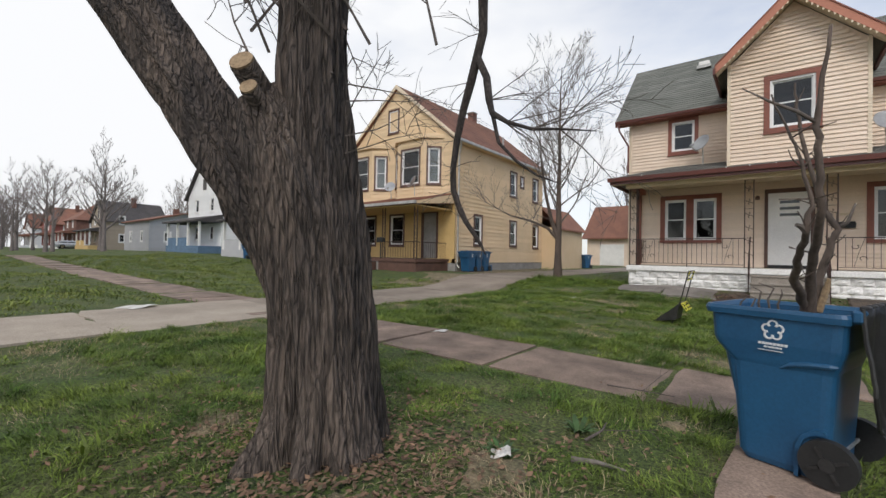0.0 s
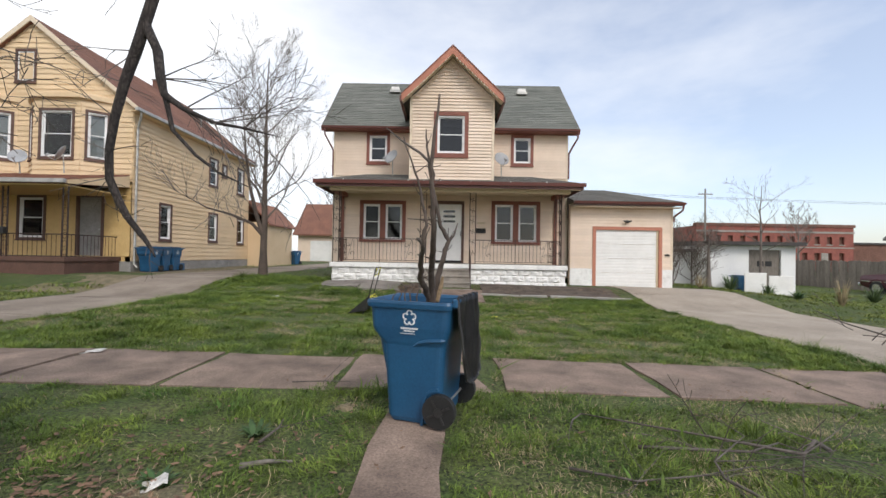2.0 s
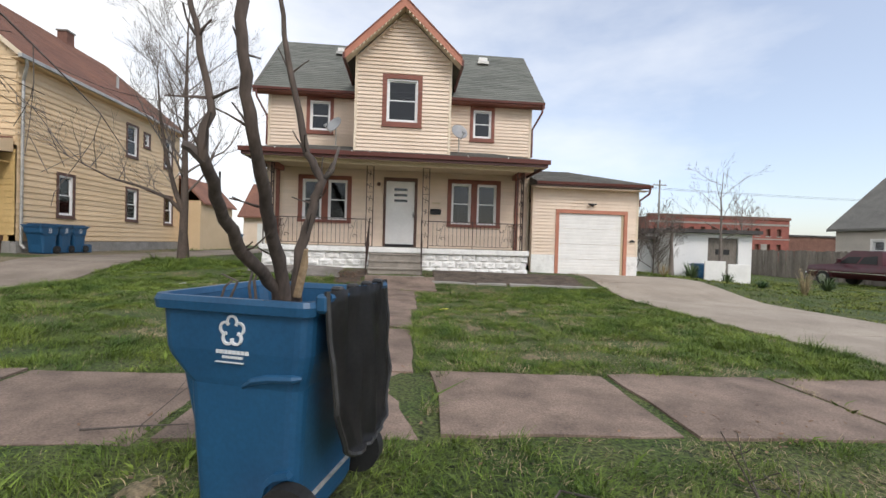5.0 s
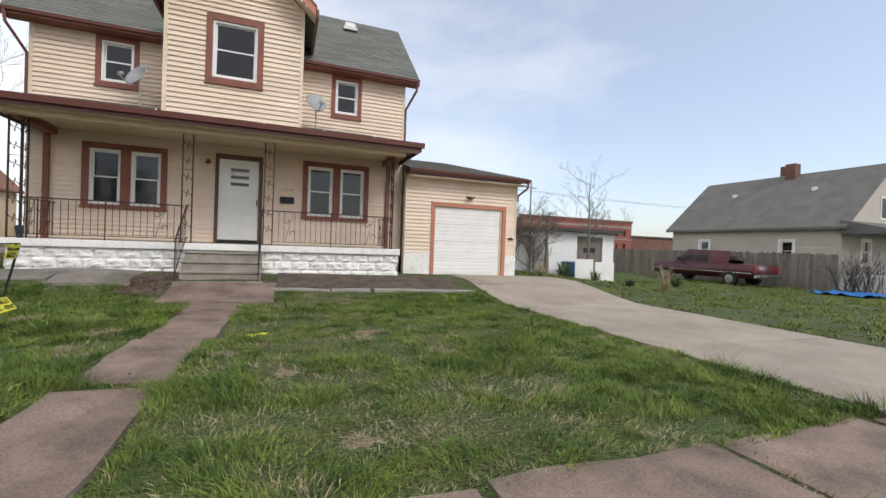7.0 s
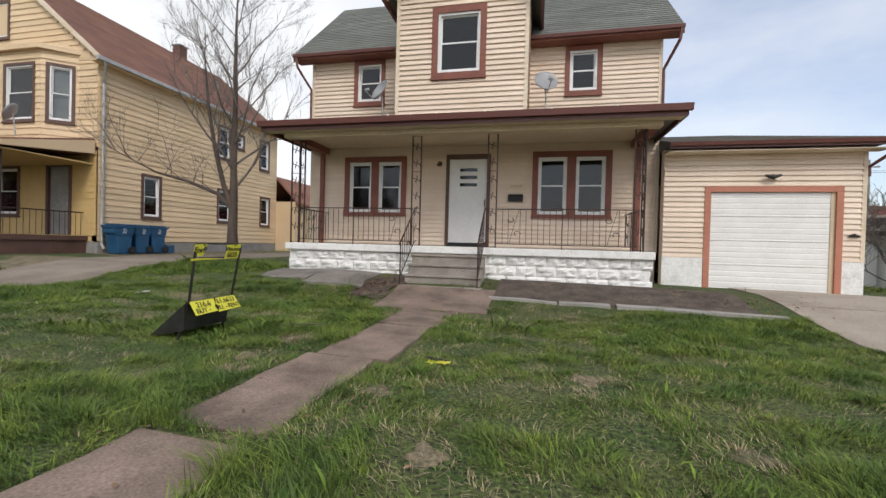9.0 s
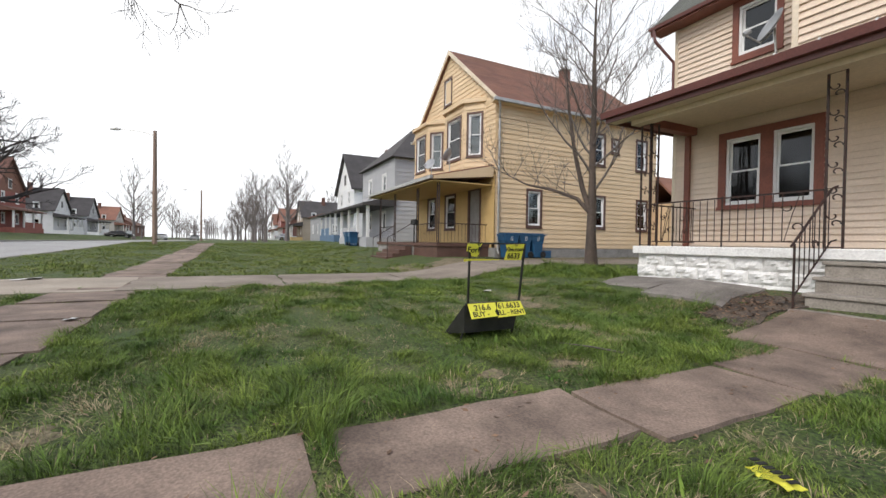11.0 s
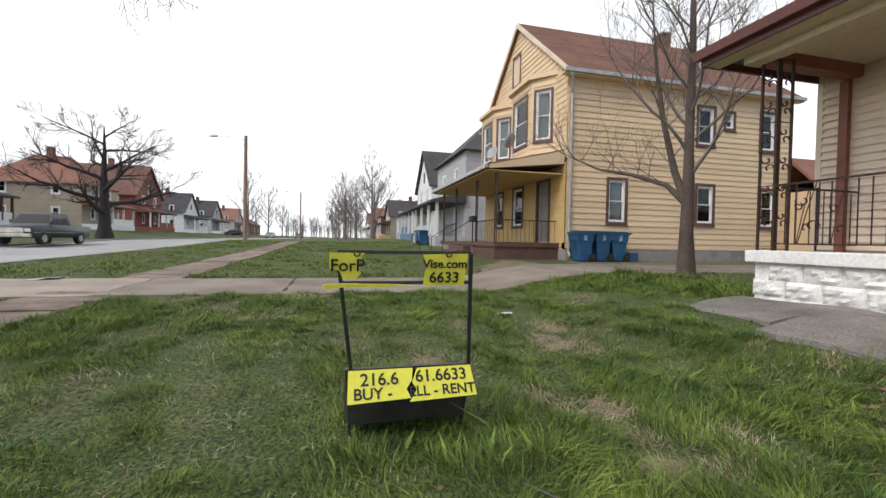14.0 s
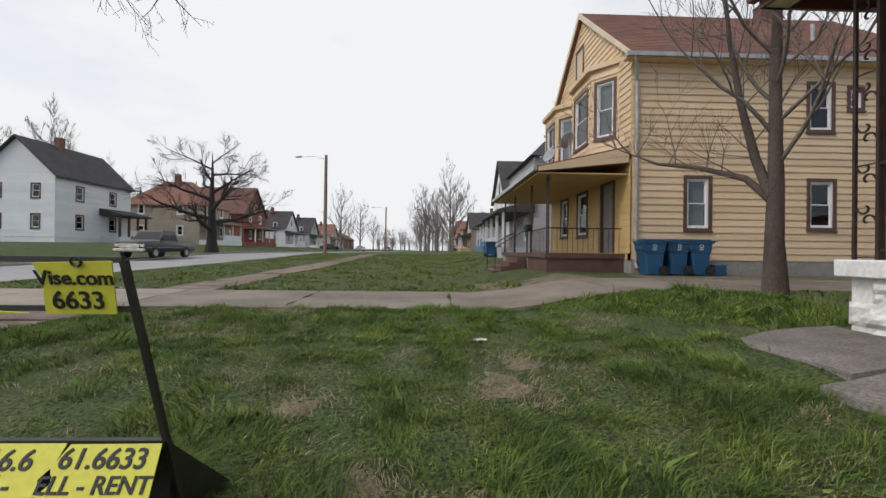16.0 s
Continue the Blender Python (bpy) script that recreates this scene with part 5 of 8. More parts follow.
# ---- wheeled bins ----
def wheeled_bin(x, y, yaw, label, group="", lid_open=False, lid_mat="bin", logo=True):
    """A blue cart: tapered body with a stepped shoulder, rim, wheels, handle and lid. The lid side looks along local +x."""
    b = thing("wheeled_bin", (x, y, terrain(x, y) + (0.03 if lid_open else 0.02)), label, "wheeled bin", group)
    b.rotation_euler = (0, 0, radians(yaw))
    bm = bmesh.new()

    def ring(x0, x1, w, z, c=0.055, to=None):
        to = to or bm
        pts = []
        for px, py, a0 in ((x1 - c, w - c, 0), (x0 + c, w - c, 90), (x0 + c, -w + c, 180), (x1 - c, -w + c, 270)):
            pts += [(px + c * math.cos(radians(a0 + q * 22.5)), py + c * math.sin(radians(a0 + q * 22.5))) for q in range(5)]
        return [to.verts.new((px, py, z)) for px, py in pts]

    def skin(p, q, to=None):
        for k in range(len(p)):
            (to or bm).faces.new((p[k], p[(k + 1) % len(p)], q[(k + 1) % len(p)], q[k]))

    levels = [ring(-0.185, 0.215, 0.25, 0.0), ring(-0.205, 0.23, 0.262, 0.035), ring(-0.235, 0.255, 0.284, 0.50), ring(-0.24, 0.26, 0.287, 0.585), ring(-0.262, 0.268, 0.292, 0.61), ring(-0.325, 0.29, 0.302, 0.685), ring(-0.338, 0.298, 0.307, 0.72), ring(-0.35, 0.31, 0.315, 0.90)]
    for p, q in zip(levels, levels[1:]):
        skin(p, q)
    bm.faces.new(levels[0][::-1])
    inner = ring(-0.335, 0.295, 0.30, 0.90)
    floor = ring(-0.175, 0.205, 0.24, 0.05)
    skin(levels[-1], inner), skin(inner, floor)
    bm.faces.new(floor)
    bmesh.ops.recalc_face_normals(bm, faces=bm.faces)
    part("body", bm, "bin", b, local=True)
    bm = bmesh.new()
    loops = [ring(-0.351, 0.311, 0.316, 0.868), ring(-0.375, 0.325, 0.332, 0.872, 0.06), ring(-0.38, 0.33, 0.336, 0.905, 0.06), ring(-0.372, 0.324, 0.33, 0.925, 0.06), ring(-0.345, 0.305, 0.31, 0.925), ring(-0.333, 0.293, 0.298, 0.90)]
    for p, q in zip(loops, loops[1:] + loops[:1]):
        skin(p, q)
    bmesh.ops.recalc_face_normals(bm, faces=bm.faces)
    part("rim", bm, "bin", b, local=True)
    for s in (-1, 1):
        part("shoulder_moulding", tube([(0.02, s * 0.288, 0.585), (0.07, s * 0.296, 0.615), (0.14, s * 0.3, 0.632), (0.24, s * 0.3, 0.64), (0.27, s * 0.29, 0.642)], [0.006, 0.014, 0.016, 0.016, 0.008], 8), "bin", b, local=True)
    for s in (-1, 1):
        part("handle_bracket", box(0.32, s * 0.29 - 0.016, 0.885, 0.372, s * 0.29 + 0.016, 0.955, bevel=0.012), "bin", b, local=True)
        bm = prism([(0.085, 0.0), (0.09, 0.17), (0.115, 0.235), (0.16, 0.275), (0.215, 0.285), (0.225, 0.265), (0.165, 0.25), (0.13, 0.22), (0.11, 0.16), (0.105, 0.0)], s * 0.25, s * 0.292, "y")
        part("wheel_arch", bm, "bin", b, local=True)
        w = part("wheel", disc((0.235, s * 0.30, 0.125), (0, 1, 0), 0.125, 0.055, 28), "rubber", b, local=True)
        part("hub", disc((0.235, s * 0.330, 0.125), (0, 1, 0), 0.035, 0.012, 16), "lid", w, local=True)
        for k in range(4):
            a = 0.5 + k * math.pi / 2
            part("spoke", tube([(0.235 + 0.04 * math.cos(a), s * 0.330, 0.125 + 0.04 * math.sin(a)), (0.235 + 0.095 * math.cos(a), s * 0.330, 0.125 + 0.095 * math.sin(a))], 0.011, 4), "lid", w, local=True)
    part("axle", tube([(0.235, -0.28, 0.125), (0.235, 0.28, 0.125)], 0.012, 6), "metal", b, local=True)
    part("handle", tube([(0.36, -0.28, 0.94), (0.36, 0.28, 0.94)], 0.018, 8), "bin", b, local=True)
    if lid_open:
        bm = bmesh.new()
        cols, rows = 24, 14
        grid = []
        for j in range(rows + 1):
            f = j / rows
            half = 0.29 * (1 - 0.30 * max(0.0, f - 0.72) / 0.28)
            line = []
            for i in range(cols + 1):
                g = i / cols - 0.5
                fold = 0.016 * math.sin(g * 12 + 1.5 * f + 0.6) * (0.4 + 0.6 * math.sin(math.pi * min(1.0, f * 1.15))) + 0.030 * noise.noise((g * 7, f * 1.6, 4.0)) + 0.012 * noise.noise((g * 16, f * 5, 9.0))
                bulge = 0.03 * math.cos(g * math.pi) * (1 - f * 0.4) + 0.045 * f * f
                drop = 0.66 * f - 0.05 * f * (2 * abs(g)) ** 4
                line.append(bm.verts.new((0.365 + bulge + fold, g * 2 * half, 0.965 - drop)))
            grid.append(line)
        for j in range(rows):
            for i in range(cols):
                bm.faces.new((grid[j][i], grid[j][i + 1], grid[j + 1][i + 1], grid[j + 1][i]))
        hem = [v.co.copy() for v in [row[0] for row in grid] + grid[-1][1:-1] + [row[-1] for row in reversed(grid)]]
        bmesh.ops.solidify(bm, geom=bm.faces[:], thickness=0.014)
        part("lid", bm, lid_mat, b, "black lid folded back, hanging open", True, local=True)
        part("lid_rim", tube(hem, 0.011, 6), "lid", b, local=True)
        for s in (-0.2, -0.07, 0.07, 0.2):
            part("lid_hinge", box(0.335, s - 0.02, 0.93, 0.38, s + 0.02, 0.975, bevel=0.008), "lid", b, local=True)
    else:
        bm = bmesh.new()
        box(-0.39, -0.345, 0.927, 0.41, 0.345, 0.955, bm, bevel=0.01), box(-0.29, -0.26, 0.956, 0.31, 0.26, 0.995, bm, bevel=0.03)
        part("lid", bm, "bin", b, "", local=True)
    if logo:
        mark = bmesh.new()
        cx, cz = -0.01, 0.80
        yf = -0.311
        for k in range(5):
            a = math.pi / 2 + k * 2 * math.pi / 5
            p0 = Vector((cx + 0.031 * math.cos(a), 0, cz + 0.034 * math.sin(a)))
            pts = []
            for q in range(11):
                t = -2.2 + q * 0.44
                pts.append((p0.x + 0.021 * math.cos(a + t), yf - 0.001, p0.z + 0.022 * math.sin(a + t)))
            tube(pts, 0.0065, 4, mark)
        part("emblem", mark, "print", b, "white five-lobed emblem", local=True)
        for z, w, h in ((0.712, 0.072, 0.014), (0.695, 0.045, 0.009), (0.678, 0.075, 0.003)):
            yy = -0.304
            n = 8 if h > 0.012 else (5 if h > 0.008 else 1)
            bm = bmesh.new()
            for k in range(n):
                a = cx - w + 2 * w * k / n
                box(a, yy - 0.006, z, a + 2 * w / n * 0.8, yy + 0.012, z + h, bm)
            part("print_bar", bm, "print", b, local=True)
    return b


BINX, BINY = -0.18, 5.23
trash = wheeled_bin(BINX, BINY, -18, "blue wheeled bin with its black lid hanging open, branches sticking out", lid_open=True, lid_mat="lid")
cut = thing("cut_branches", (-0.12, 5.15, 0.1), "cut tree branches standing upright in the blue bin", "branches")
rnd = random.Random(8)
for pts, rad in (
        ([(-0.12, 5.16, 0.10), (-0.12, 5.0, 0.95), (-0.12, 4.93, 1.10), (-0.121, 4.77, 1.28), (-0.103, 4.58, 1.491), (-0.115, 4.53, 1.688), (-0.13, 4.52, 1.884), (-0.08, 4.5, 2.36)], [0.034, 0.033, 0.03, 0.026, 0.023, 0.020, 0.017, 0.008]),
        ([(-0.14, 5.14, 0.2), (-0.14, 4.99, 0.98), (-0.20, 4.77, 1.134), (-0.184, 4.57, 1.267), (-0.165, 4.42, 1.384), (-0.15, 4.42, 1.526), (-0.18, 4.42, 1.676), (-0.225, 4.42, 1.825), (-0.3, 4.42, 2.05)], [0.030, 0.029, 0.025, 0.022, 0.018, 0.012, 0.010, 0.008, 0.004]),
        ([(-0.08, 5.2, 0.2), (-0.09, 5.06, 0.98), (-0.064, 5.07, 1.184), (-0.028, 5.07, 1.327), (0.004, 5.07, 1.422), (-0.064, 5.07, 1.529), (-0.135, 5.07, 1.85), (-0.185, 5.07, 2.16), (-0.19, 5.07, 2.3)], [0.028, 0.028, 0.027, 0.024, 0.021, 0.018, 0.014, 0.010, 0.005])):
    fine = [Vector(a).lerp(Vector(b), j / 4) + Vector((rnd.gauss(0, 0.004), 0, 0)) * (j > 0) for a, b in zip(pts, pts[1:]) for j in range(4)] + [Vector(pts[-1])]
    thick = [a + (b - a) * j / 4 for a, b in zip(rad, rad[1:]) for j in range(4)] + [rad[-1]]
    bm = tube(fine, [q * rnd.uniform(0.78, 0.9) for q in thick], 8, rough=0.1)
    for k in range(11):
        i = 2 + k % (len(pts) - 3)
        branch(bm, pts[i], (rnd.uniform(-1, 1), rnd.uniform(-0.5, 0.3), rnd.uniform(0, 0.7)), rnd.uniform(0.05, 0.14), 0.006, 0, rnd, twig=0.003)
    part("stem", bm, "lawn_bark", cut, "", True)
part("side_twig", tube([(-0.12, 4.52, 1.9), (-0.2, 4.5, 1.97), (-0.3, 4.48, 2.03), (-0.42, 4.46, 2.12)], [0.010, 0.009, 0.007, 0.003], 6, rough=0.1), "twig", cut, "", True)
part("side_twig", tube([(0.0, 5.07, 1.42), (0.04, 5.06, 1.46), (0.07, 5.05, 1.56)], [0.014, 0.010, 0.005], 6), "twig", cut, "", True)
part("broken_stub", tube([(-0.08, 5.04, 0.95), (-0.05, 5.02, 1.08), (-0.04, 5.0, 1.14)], [0.018, 0.017, 0.009], 6), "cut", cut, "split orange heartwood")
part("broken_stub", tube([(-0.165, 4.43, 1.37), (-0.19, 4.41, 1.40), (-0.205, 4.4, 1.405)], [0.014, 0.013, 0.010], 6), "twig", cut)
rnd = random.Random(15)
for x, y, h in ((-0.40, 5.2, 1.02), (-0.36, 5.3, 1.06), (-0.31, 5.22, 1.09), (-0.26, 5.32, 1.05), (-0.47, 5.26, 0.99)):
    part("cut_twig", tube([(x + 0.1, y, 0.2), (x, y, h - 0.1), (x + rnd.uniform(-0.03, 0.03), y, h - 0.03), (x + rnd.uniform(-0.05, 0.05), y + 0.02, h)], [0.008, 0.007, 0.006, 0.003], 6), "twig", cut)

rowbins = wheeled_bin(-11.83, 18.5, 84, "closed blue wheeled bin beside the yellow house", "bins by the yellow house")
for x, y, yaw in ((-11.86, 19.17, 92), (-11.84, 19.8, 88)):
    copy_thing(rowbins, pose(x, y, terrain(x, y) + 0.03, 0, 0, yaw))
for x, y, yaw in ((-11.0, 32.5, 60), (-28.5, 16.2, 10), (-27.4, 16.2, 0), (-18.4, -7.0 - 0.6, 170)):
    copy_thing(rowbins, pose(x, y, terrain(x, y) + 0.03, 0, 0, yaw))
small = thing("recycling_box", (-11.9, 20.45, terrain(-11.9, 20.45) + 0.01), "small blue recycling box on the ground", "box")
part("box_body", box(-12.1, 20.28, terrain(-11.9, 20.45), -11.75, 20.66, terrain(-11.9, 20.45) + 0.32, bevel=0.02), "bin", small)


# ---- the yard sign ----
def yard_sign():
    s = thing("yard_sign", (-1.63, 11.09, 0.02), "torn yellow and black metal real-estate sign frame on the lawn", "yard sign")
    y0, y1 = 10.745, 11.40
    xb, xt, zb, zt = -1.635, -1.485, 0.40, 1.015
    place = lambda y, f: (xb + (xt - xb) * f, y - 0.045 * f, zb + (zt - zb) * f)
    for y in (y0, y1):
        part("side_bar", tube([(xb - 0.14, y + (0.03 if y == y0 else 0), -0.02), place(y + (0.03 if y == y0 else 0), 0), place(y, 1.0)], 0.013, 4), "sign_black", s)
    part("top_bar", tube([place(y0, 1), place(y1, 1)], 0.012, 4), "sign_black", s)
    part("middle_bar", tube([place(y0, 0.755), place(y1, 0.755)], 0.012, 4), "sign_black", s)
    part("bottom_bar", tube([place(y0, 0.0), place(y1, 0.0)], 0.018, 4), "sign_black", s)
    # black wedge below, open to the back
    bm = solid([(xb - 0.02, y0, zb - 0.01), (xb - 0.02, y1, zb - 0.01), (xb - 0.05, y0 + 0.02, 0.10), (xb - 0.05, y1 - 0.02, 0.10), (xb - 0.46, y0, 0.02), (xb - 0.46, y1, 0.02)],
               [(0, 1, 3, 2), (0, 4, 5, 1), (0, 2, 4), (1, 5, 3), (2, 3, 5, 4)])
    part("base", bm, "sign_black", s)
    for y in (y0 + 0.03, y1 - 0.03):
        part("rear_leg", tube([(xb - 0.03, y, zb - 0.02), (xb - 0.42, y, -0.02)], 0.012, 4), "sign_black", s)
    # frame of the slanted lettering: x across (towards +y), y up the panel, z out
    upv = Vector((xt - xb, 0, zt - zb)).normalized()
    across = Vector((0, 1, 0))
    out = across.cross(upv)
    def plane(y, h, off, c=Vector((xb, 0, zb)), u=None):
        u = u or upv
        o = across.cross(u)
        p = c + u * h + o * off
        return Matrix(((across.x, u.x, o.x, p.x), (across.y, u.y, o.y, y), (across.z, u.z, o.z, p.z), (0, 0, 0, 1)))
    H = (Vector((xt, 0, zt)) - Vector((xb, 0, zb))).length
    def sheet(name, outline, m, thick=0.004):
        bm = bmesh.new()
        lo = [bm.verts.new(m @ Vector((a, b, 0))) for a, b in outline]
        hi = [bm.verts.new(m @ Vector((a, b, thick))) for a, b in outline]
        bm.faces.new(lo[::-1]), bm.faces.new(hi)
        n = len(outline)
        for i in range(n):
            bm.faces.new((lo[i], lo[(i + 1) % n], hi[(i + 1) % n], hi[i]))
        bmesh.ops.recalc_face_normals(bm, faces=bm.faces)
        return part(name, bm, "sign_yellow", s)
    m = plane(11.025, 0.0, 0.018)
    sheet("torn_panel", [(-0.36, H - 0.0), (-0.36, H - 0.075), (-0.315, H - 0.085), (-0.30, H - 0.125), (-0.24, H - 0.13), (-0.215, H - 0.10), (-0.225, H - 0.05), (-0.20, H - 0.0)], m)
    sheet("torn_panel", [(0.08, H - 0.005), (0.105, H - 0.06), (0.095, H - 0.10), (0.09, H - 0.165), (0.30, H - 0.165), (0.31, H + 0.002)], m)
    sheet("torn_panel", [(-0.39, H - 0.152), (-0.38, H - 0.175), (-0.30, H - 0.166), (-0.10, H - 0.164), (0.05, H - 0.158), (-0.05, H - 0.152), (-0.3, H - 0.146)], plane(11.025, 0, 0.03))
    text_part("ForP", 0.083, plane(11.025 - 0.278, H - 0.062, 0.024), "letter", s, 0.001)
    text_part("Vise.com", 0.062, plane(11.025 + 0.195, H - 0.052, 0.024), "letter", s, 0.001)
    text_part("6633", 0.078, plane(11.025 + 0.195, H - 0.123, 0.024), "letter", s, 0.001)
    for y in (11.025 - 0.235, 11.025 + 0.21):
        mm = plane(y, H + 0.0, 0.026)
        part("ring", tube([mm @ Vector((0.014 * math.cos(a), 0.014 * math.sin(a), 0)) for a in [k * math.pi / 5 for k in range(11)]], 0.004, 4), "sign_black", s)
    low = Vector((-0.085, 0, 0.125)).normalized()
    base = Vector((xb + 0.10, 0, 0.262))
    mL, mR = plane(11.07 - 0.15, 0, 0.012, base, low), plane(11.07 + 0.14, 0, 0.02, base, low)
    L = 0.165
    sheet("lower_panel", [(-0.165, 0.0), (0.15, 0.012), (0.13, 0.06), (0.16, 0.10), (0.17, L), (-0.16, L)], mL)
    sheet("lower_panel", [(-0.15, -0.008), (0.205, 0.005), (0.19, L - 0.002), (-0.10, L - 0.004), (-0.13, 0.09), (-0.11, 0.05)], mR)
    text_part("216.6", 0.088, plane(11.07 - 0.155, 0.112, 0.018, base, low), "letter", s, 0.001)
    text_part("BUY -", 0.078, plane(11.07 - 0.19, 0.042, 0.018, base, low), "letter", s, 0.001)
    text_part("61.6633", 0.086, plane(11.07 + 0.165, 0.115, 0.026, base, low), "letter", s, 0.001)
    text_part("ELL - RENT", 0.072, plane(11.07 + 0.165, 0.04, 0.026, base, low), "letter", s, 0.001)


yard_sign()


# ---- the yellow house ----
YX, YF, YB, YW = -12.4, 18.2, 28.0, -20.5   # east wall, front wall, back wall, west wall
yh = thing("yellow_house", (-16.4, 23, 0.5), "two-storey yellow wooden house with a brown gable roof and front bays", "house")
east = facing(YX, YF, 90)
eh = [(1.57, 1.72, 2.43, 3.39), (5.3, 4.72, 6.18, 6.27), (5.33, 1.78, 6.24, 3.36), (6.55, 5.4, 7.1, 6.15), (8.25, 4.7, 9.1, 6.3), (8.35, 1.73, 9.2, 3.32)]
ew = part("wall", wall_mesh(0, YB - YF, 0.85, 6.9, eh, 0.2, east), "yellow", yh)
siding(ew, east, 0.02, YB - YF - 0.02, 0.87, 6.8, eh, "yellow", 0.205, 0.03)
for a, b, c, d in eh:
    sash_window("window", east, a, b, c, d, 0.1, "brown", yh, 0.98)
fm = facing(0, YF, 0)
fh = [(-19.0, 1.66, -17.95, 3.4), (-16.9, 1.64, -15.75, 3.41), (-14.5, 1.05, -13.5, 3.4)]
fw = part("front_wall", wall_mesh(YW, YX, 0.85, 4.0, fh, 0.2, fm), "ochre", yh)
siding(fw, fm, YW + 0.02, YX - 0.02, 1.05, 3.85, fh, "ochre", 0.205, 0.02)
for a, b, c, d in fh[:2]:
    sash_window("window", fm, a, b, c, d, 0.1, "brown", yh, 0.6)
part("front_wall_upper", box(YW, YF, 4.0, YX, YF + 0.2, 6.9), "yellow", yh)
part("west_wall", box(YW, YF + 0.2, 0.6, YW + 0.2, YB, 6.9), "yellow", yh)
part("back_wall", box(YW + 0.2, YB - 0.2, 0.6, YX - 0.2, YB, 6.9), "yellow", yh)
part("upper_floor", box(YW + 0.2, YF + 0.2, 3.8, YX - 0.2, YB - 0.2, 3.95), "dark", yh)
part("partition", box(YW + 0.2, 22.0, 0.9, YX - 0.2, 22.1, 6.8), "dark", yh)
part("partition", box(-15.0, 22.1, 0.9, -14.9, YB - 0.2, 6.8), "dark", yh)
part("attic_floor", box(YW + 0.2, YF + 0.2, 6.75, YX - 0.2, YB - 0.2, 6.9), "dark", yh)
siding(fw, fm, YW + 0.02, YX - 0.02, 4.1, 7.0, [(-20.2, 4, -17.0, 7.3), (-16.5, 4, -13.2, 7.3)], "yellow", 0.205, 0.03)
d = new("front_door")
d.matrix_basis = Matrix.Translation((-14.0, YF, 1.05))
hang(d, yh)
part("casing", wall_mesh(-14.55, -13.45, 1.05, 3.45, [(-14.45, 0, -13.55, 3.35)], 0.1, facing(0, YF - 0.05, 0)), "brown", d)
part("door_leaf", box(-14.45, YF + 0.04, 1.06, -13.55, YF + 0.09, 3.35), "found", d)
part("handle", disc((-13.65, YF + 0.02, 2.1), (0, 1, 0), 0.03, 0.06, 10), "metal", d)
# two canted bays on the upper floor
for bx0, bx1 in ((-20.2, -17.0), (-16.5, -13.2)):
    inset, deep = 0.75, 0.62
    yb = YF - deep
    bay_ = new("bay_window")
    bay_.matrix_basis = Matrix.Translation(((bx0 + bx1) / 2, YF, 4.0))
    hang(bay_, yh)
    side_len = math.hypot(inset, deep)
    ang = math.degrees(math.atan2(deep, inset))
    faces = [(facing(bx0, YF, -ang), side_len, (0.12, 4.72, side_len - 0.1, 6.66)), (facing(bx0 + inset, yb, 0), bx1 - bx0 - 2 * inset, (0.22, 4.72, bx1 - bx0 - 2 * inset - 0.22, 6.66)), (facing(bx1 - inset, yb, ang), side_len, (0.12, 4.72, side_len - 0.1, 6.66))]
    for m, ln, w in faces:
        bwall = part("bay_face", wall_mesh(0, ln, 4.0, 7.1, [w], 0.08, m), "yellow", bay_)
        siding(fw, m, 0.0, ln, 4.1, 7.05, [w], "yellow", 0.205, 0.03)
        sash_window("window", m, *w, 0.09, "brown", yh, 0.96)
    # dark sheet added behind the panes in place of a shaded room
    part("bay_back", box(bx0 + 0.1, YF - 0.03, 4.0, bx1 - 0.1, YF - 0.005, 7.0), "dark", bay_)
    out = [(bx0 - 0.12, YF), (bx0 + inset - 0.06, yb - 0.16), (bx1 - inset + 0.06, yb - 0.16), (bx1 + 0.12, YF)]
    bm = bmesh.new()
    rings = [[bm.verts.new((x, y, z)) for x, y in out] for z in (7.05, 7.2)]
    top = [bm.verts.new(p) for p in ((bx0 + 0.5, YF, 7.42), (bx1 - 0.5, YF, 7.42))]
    for k in range(3):
        bm.faces.new((rings[0][k], rings[0][k + 1], rings[1][k + 1], rings[1][k]))
    bm.faces.new(rings[0][::-1])
    bm.faces.new((rings[1][0], rings[1][1], top[0])), bm.faces.new((rings[1][1], rings[1][2], top[1], top[0])), bm.faces.new((rings[1][2], rings[1][3], top[1]))
    part("bay_roof", bm, "yellow", bay_)
# gable and roof
YP, YPZ, YE = -16.45, 10.45, 6.88
part("gable", prism([(YW, 6.9), (YX, 6.9), (YP, YPZ - 0.15)], YF, YF + 0.2, "y"), "yellow", yh)
gb = part("gable_band", box(YW, YF - 0.03, 6.88, YX, YF - 0.001, 7.0), "yellow", yh)
att = [(-17.15, 7.85, -16.3, 9.2)]
siding(gb, fm, YW, YX, 7.0, 10.2, att, "yellow", 0.205, 0.03, gable=lambda z: (YW + (z - 6.8) * (YP - YW) / (YPZ - 6.9), YX - (z - 6.8) * (YX - YP) / (YPZ - 6.9)))
sash_window("window", fm, *att[0], 0.09, "brown", yh, 0.9)
part("back_gable", prism([(YW, 6.9), (YX, 6.9), (YP, YPZ - 0.15)], YB - 0.2, YB, "y"), "yellow", yh)
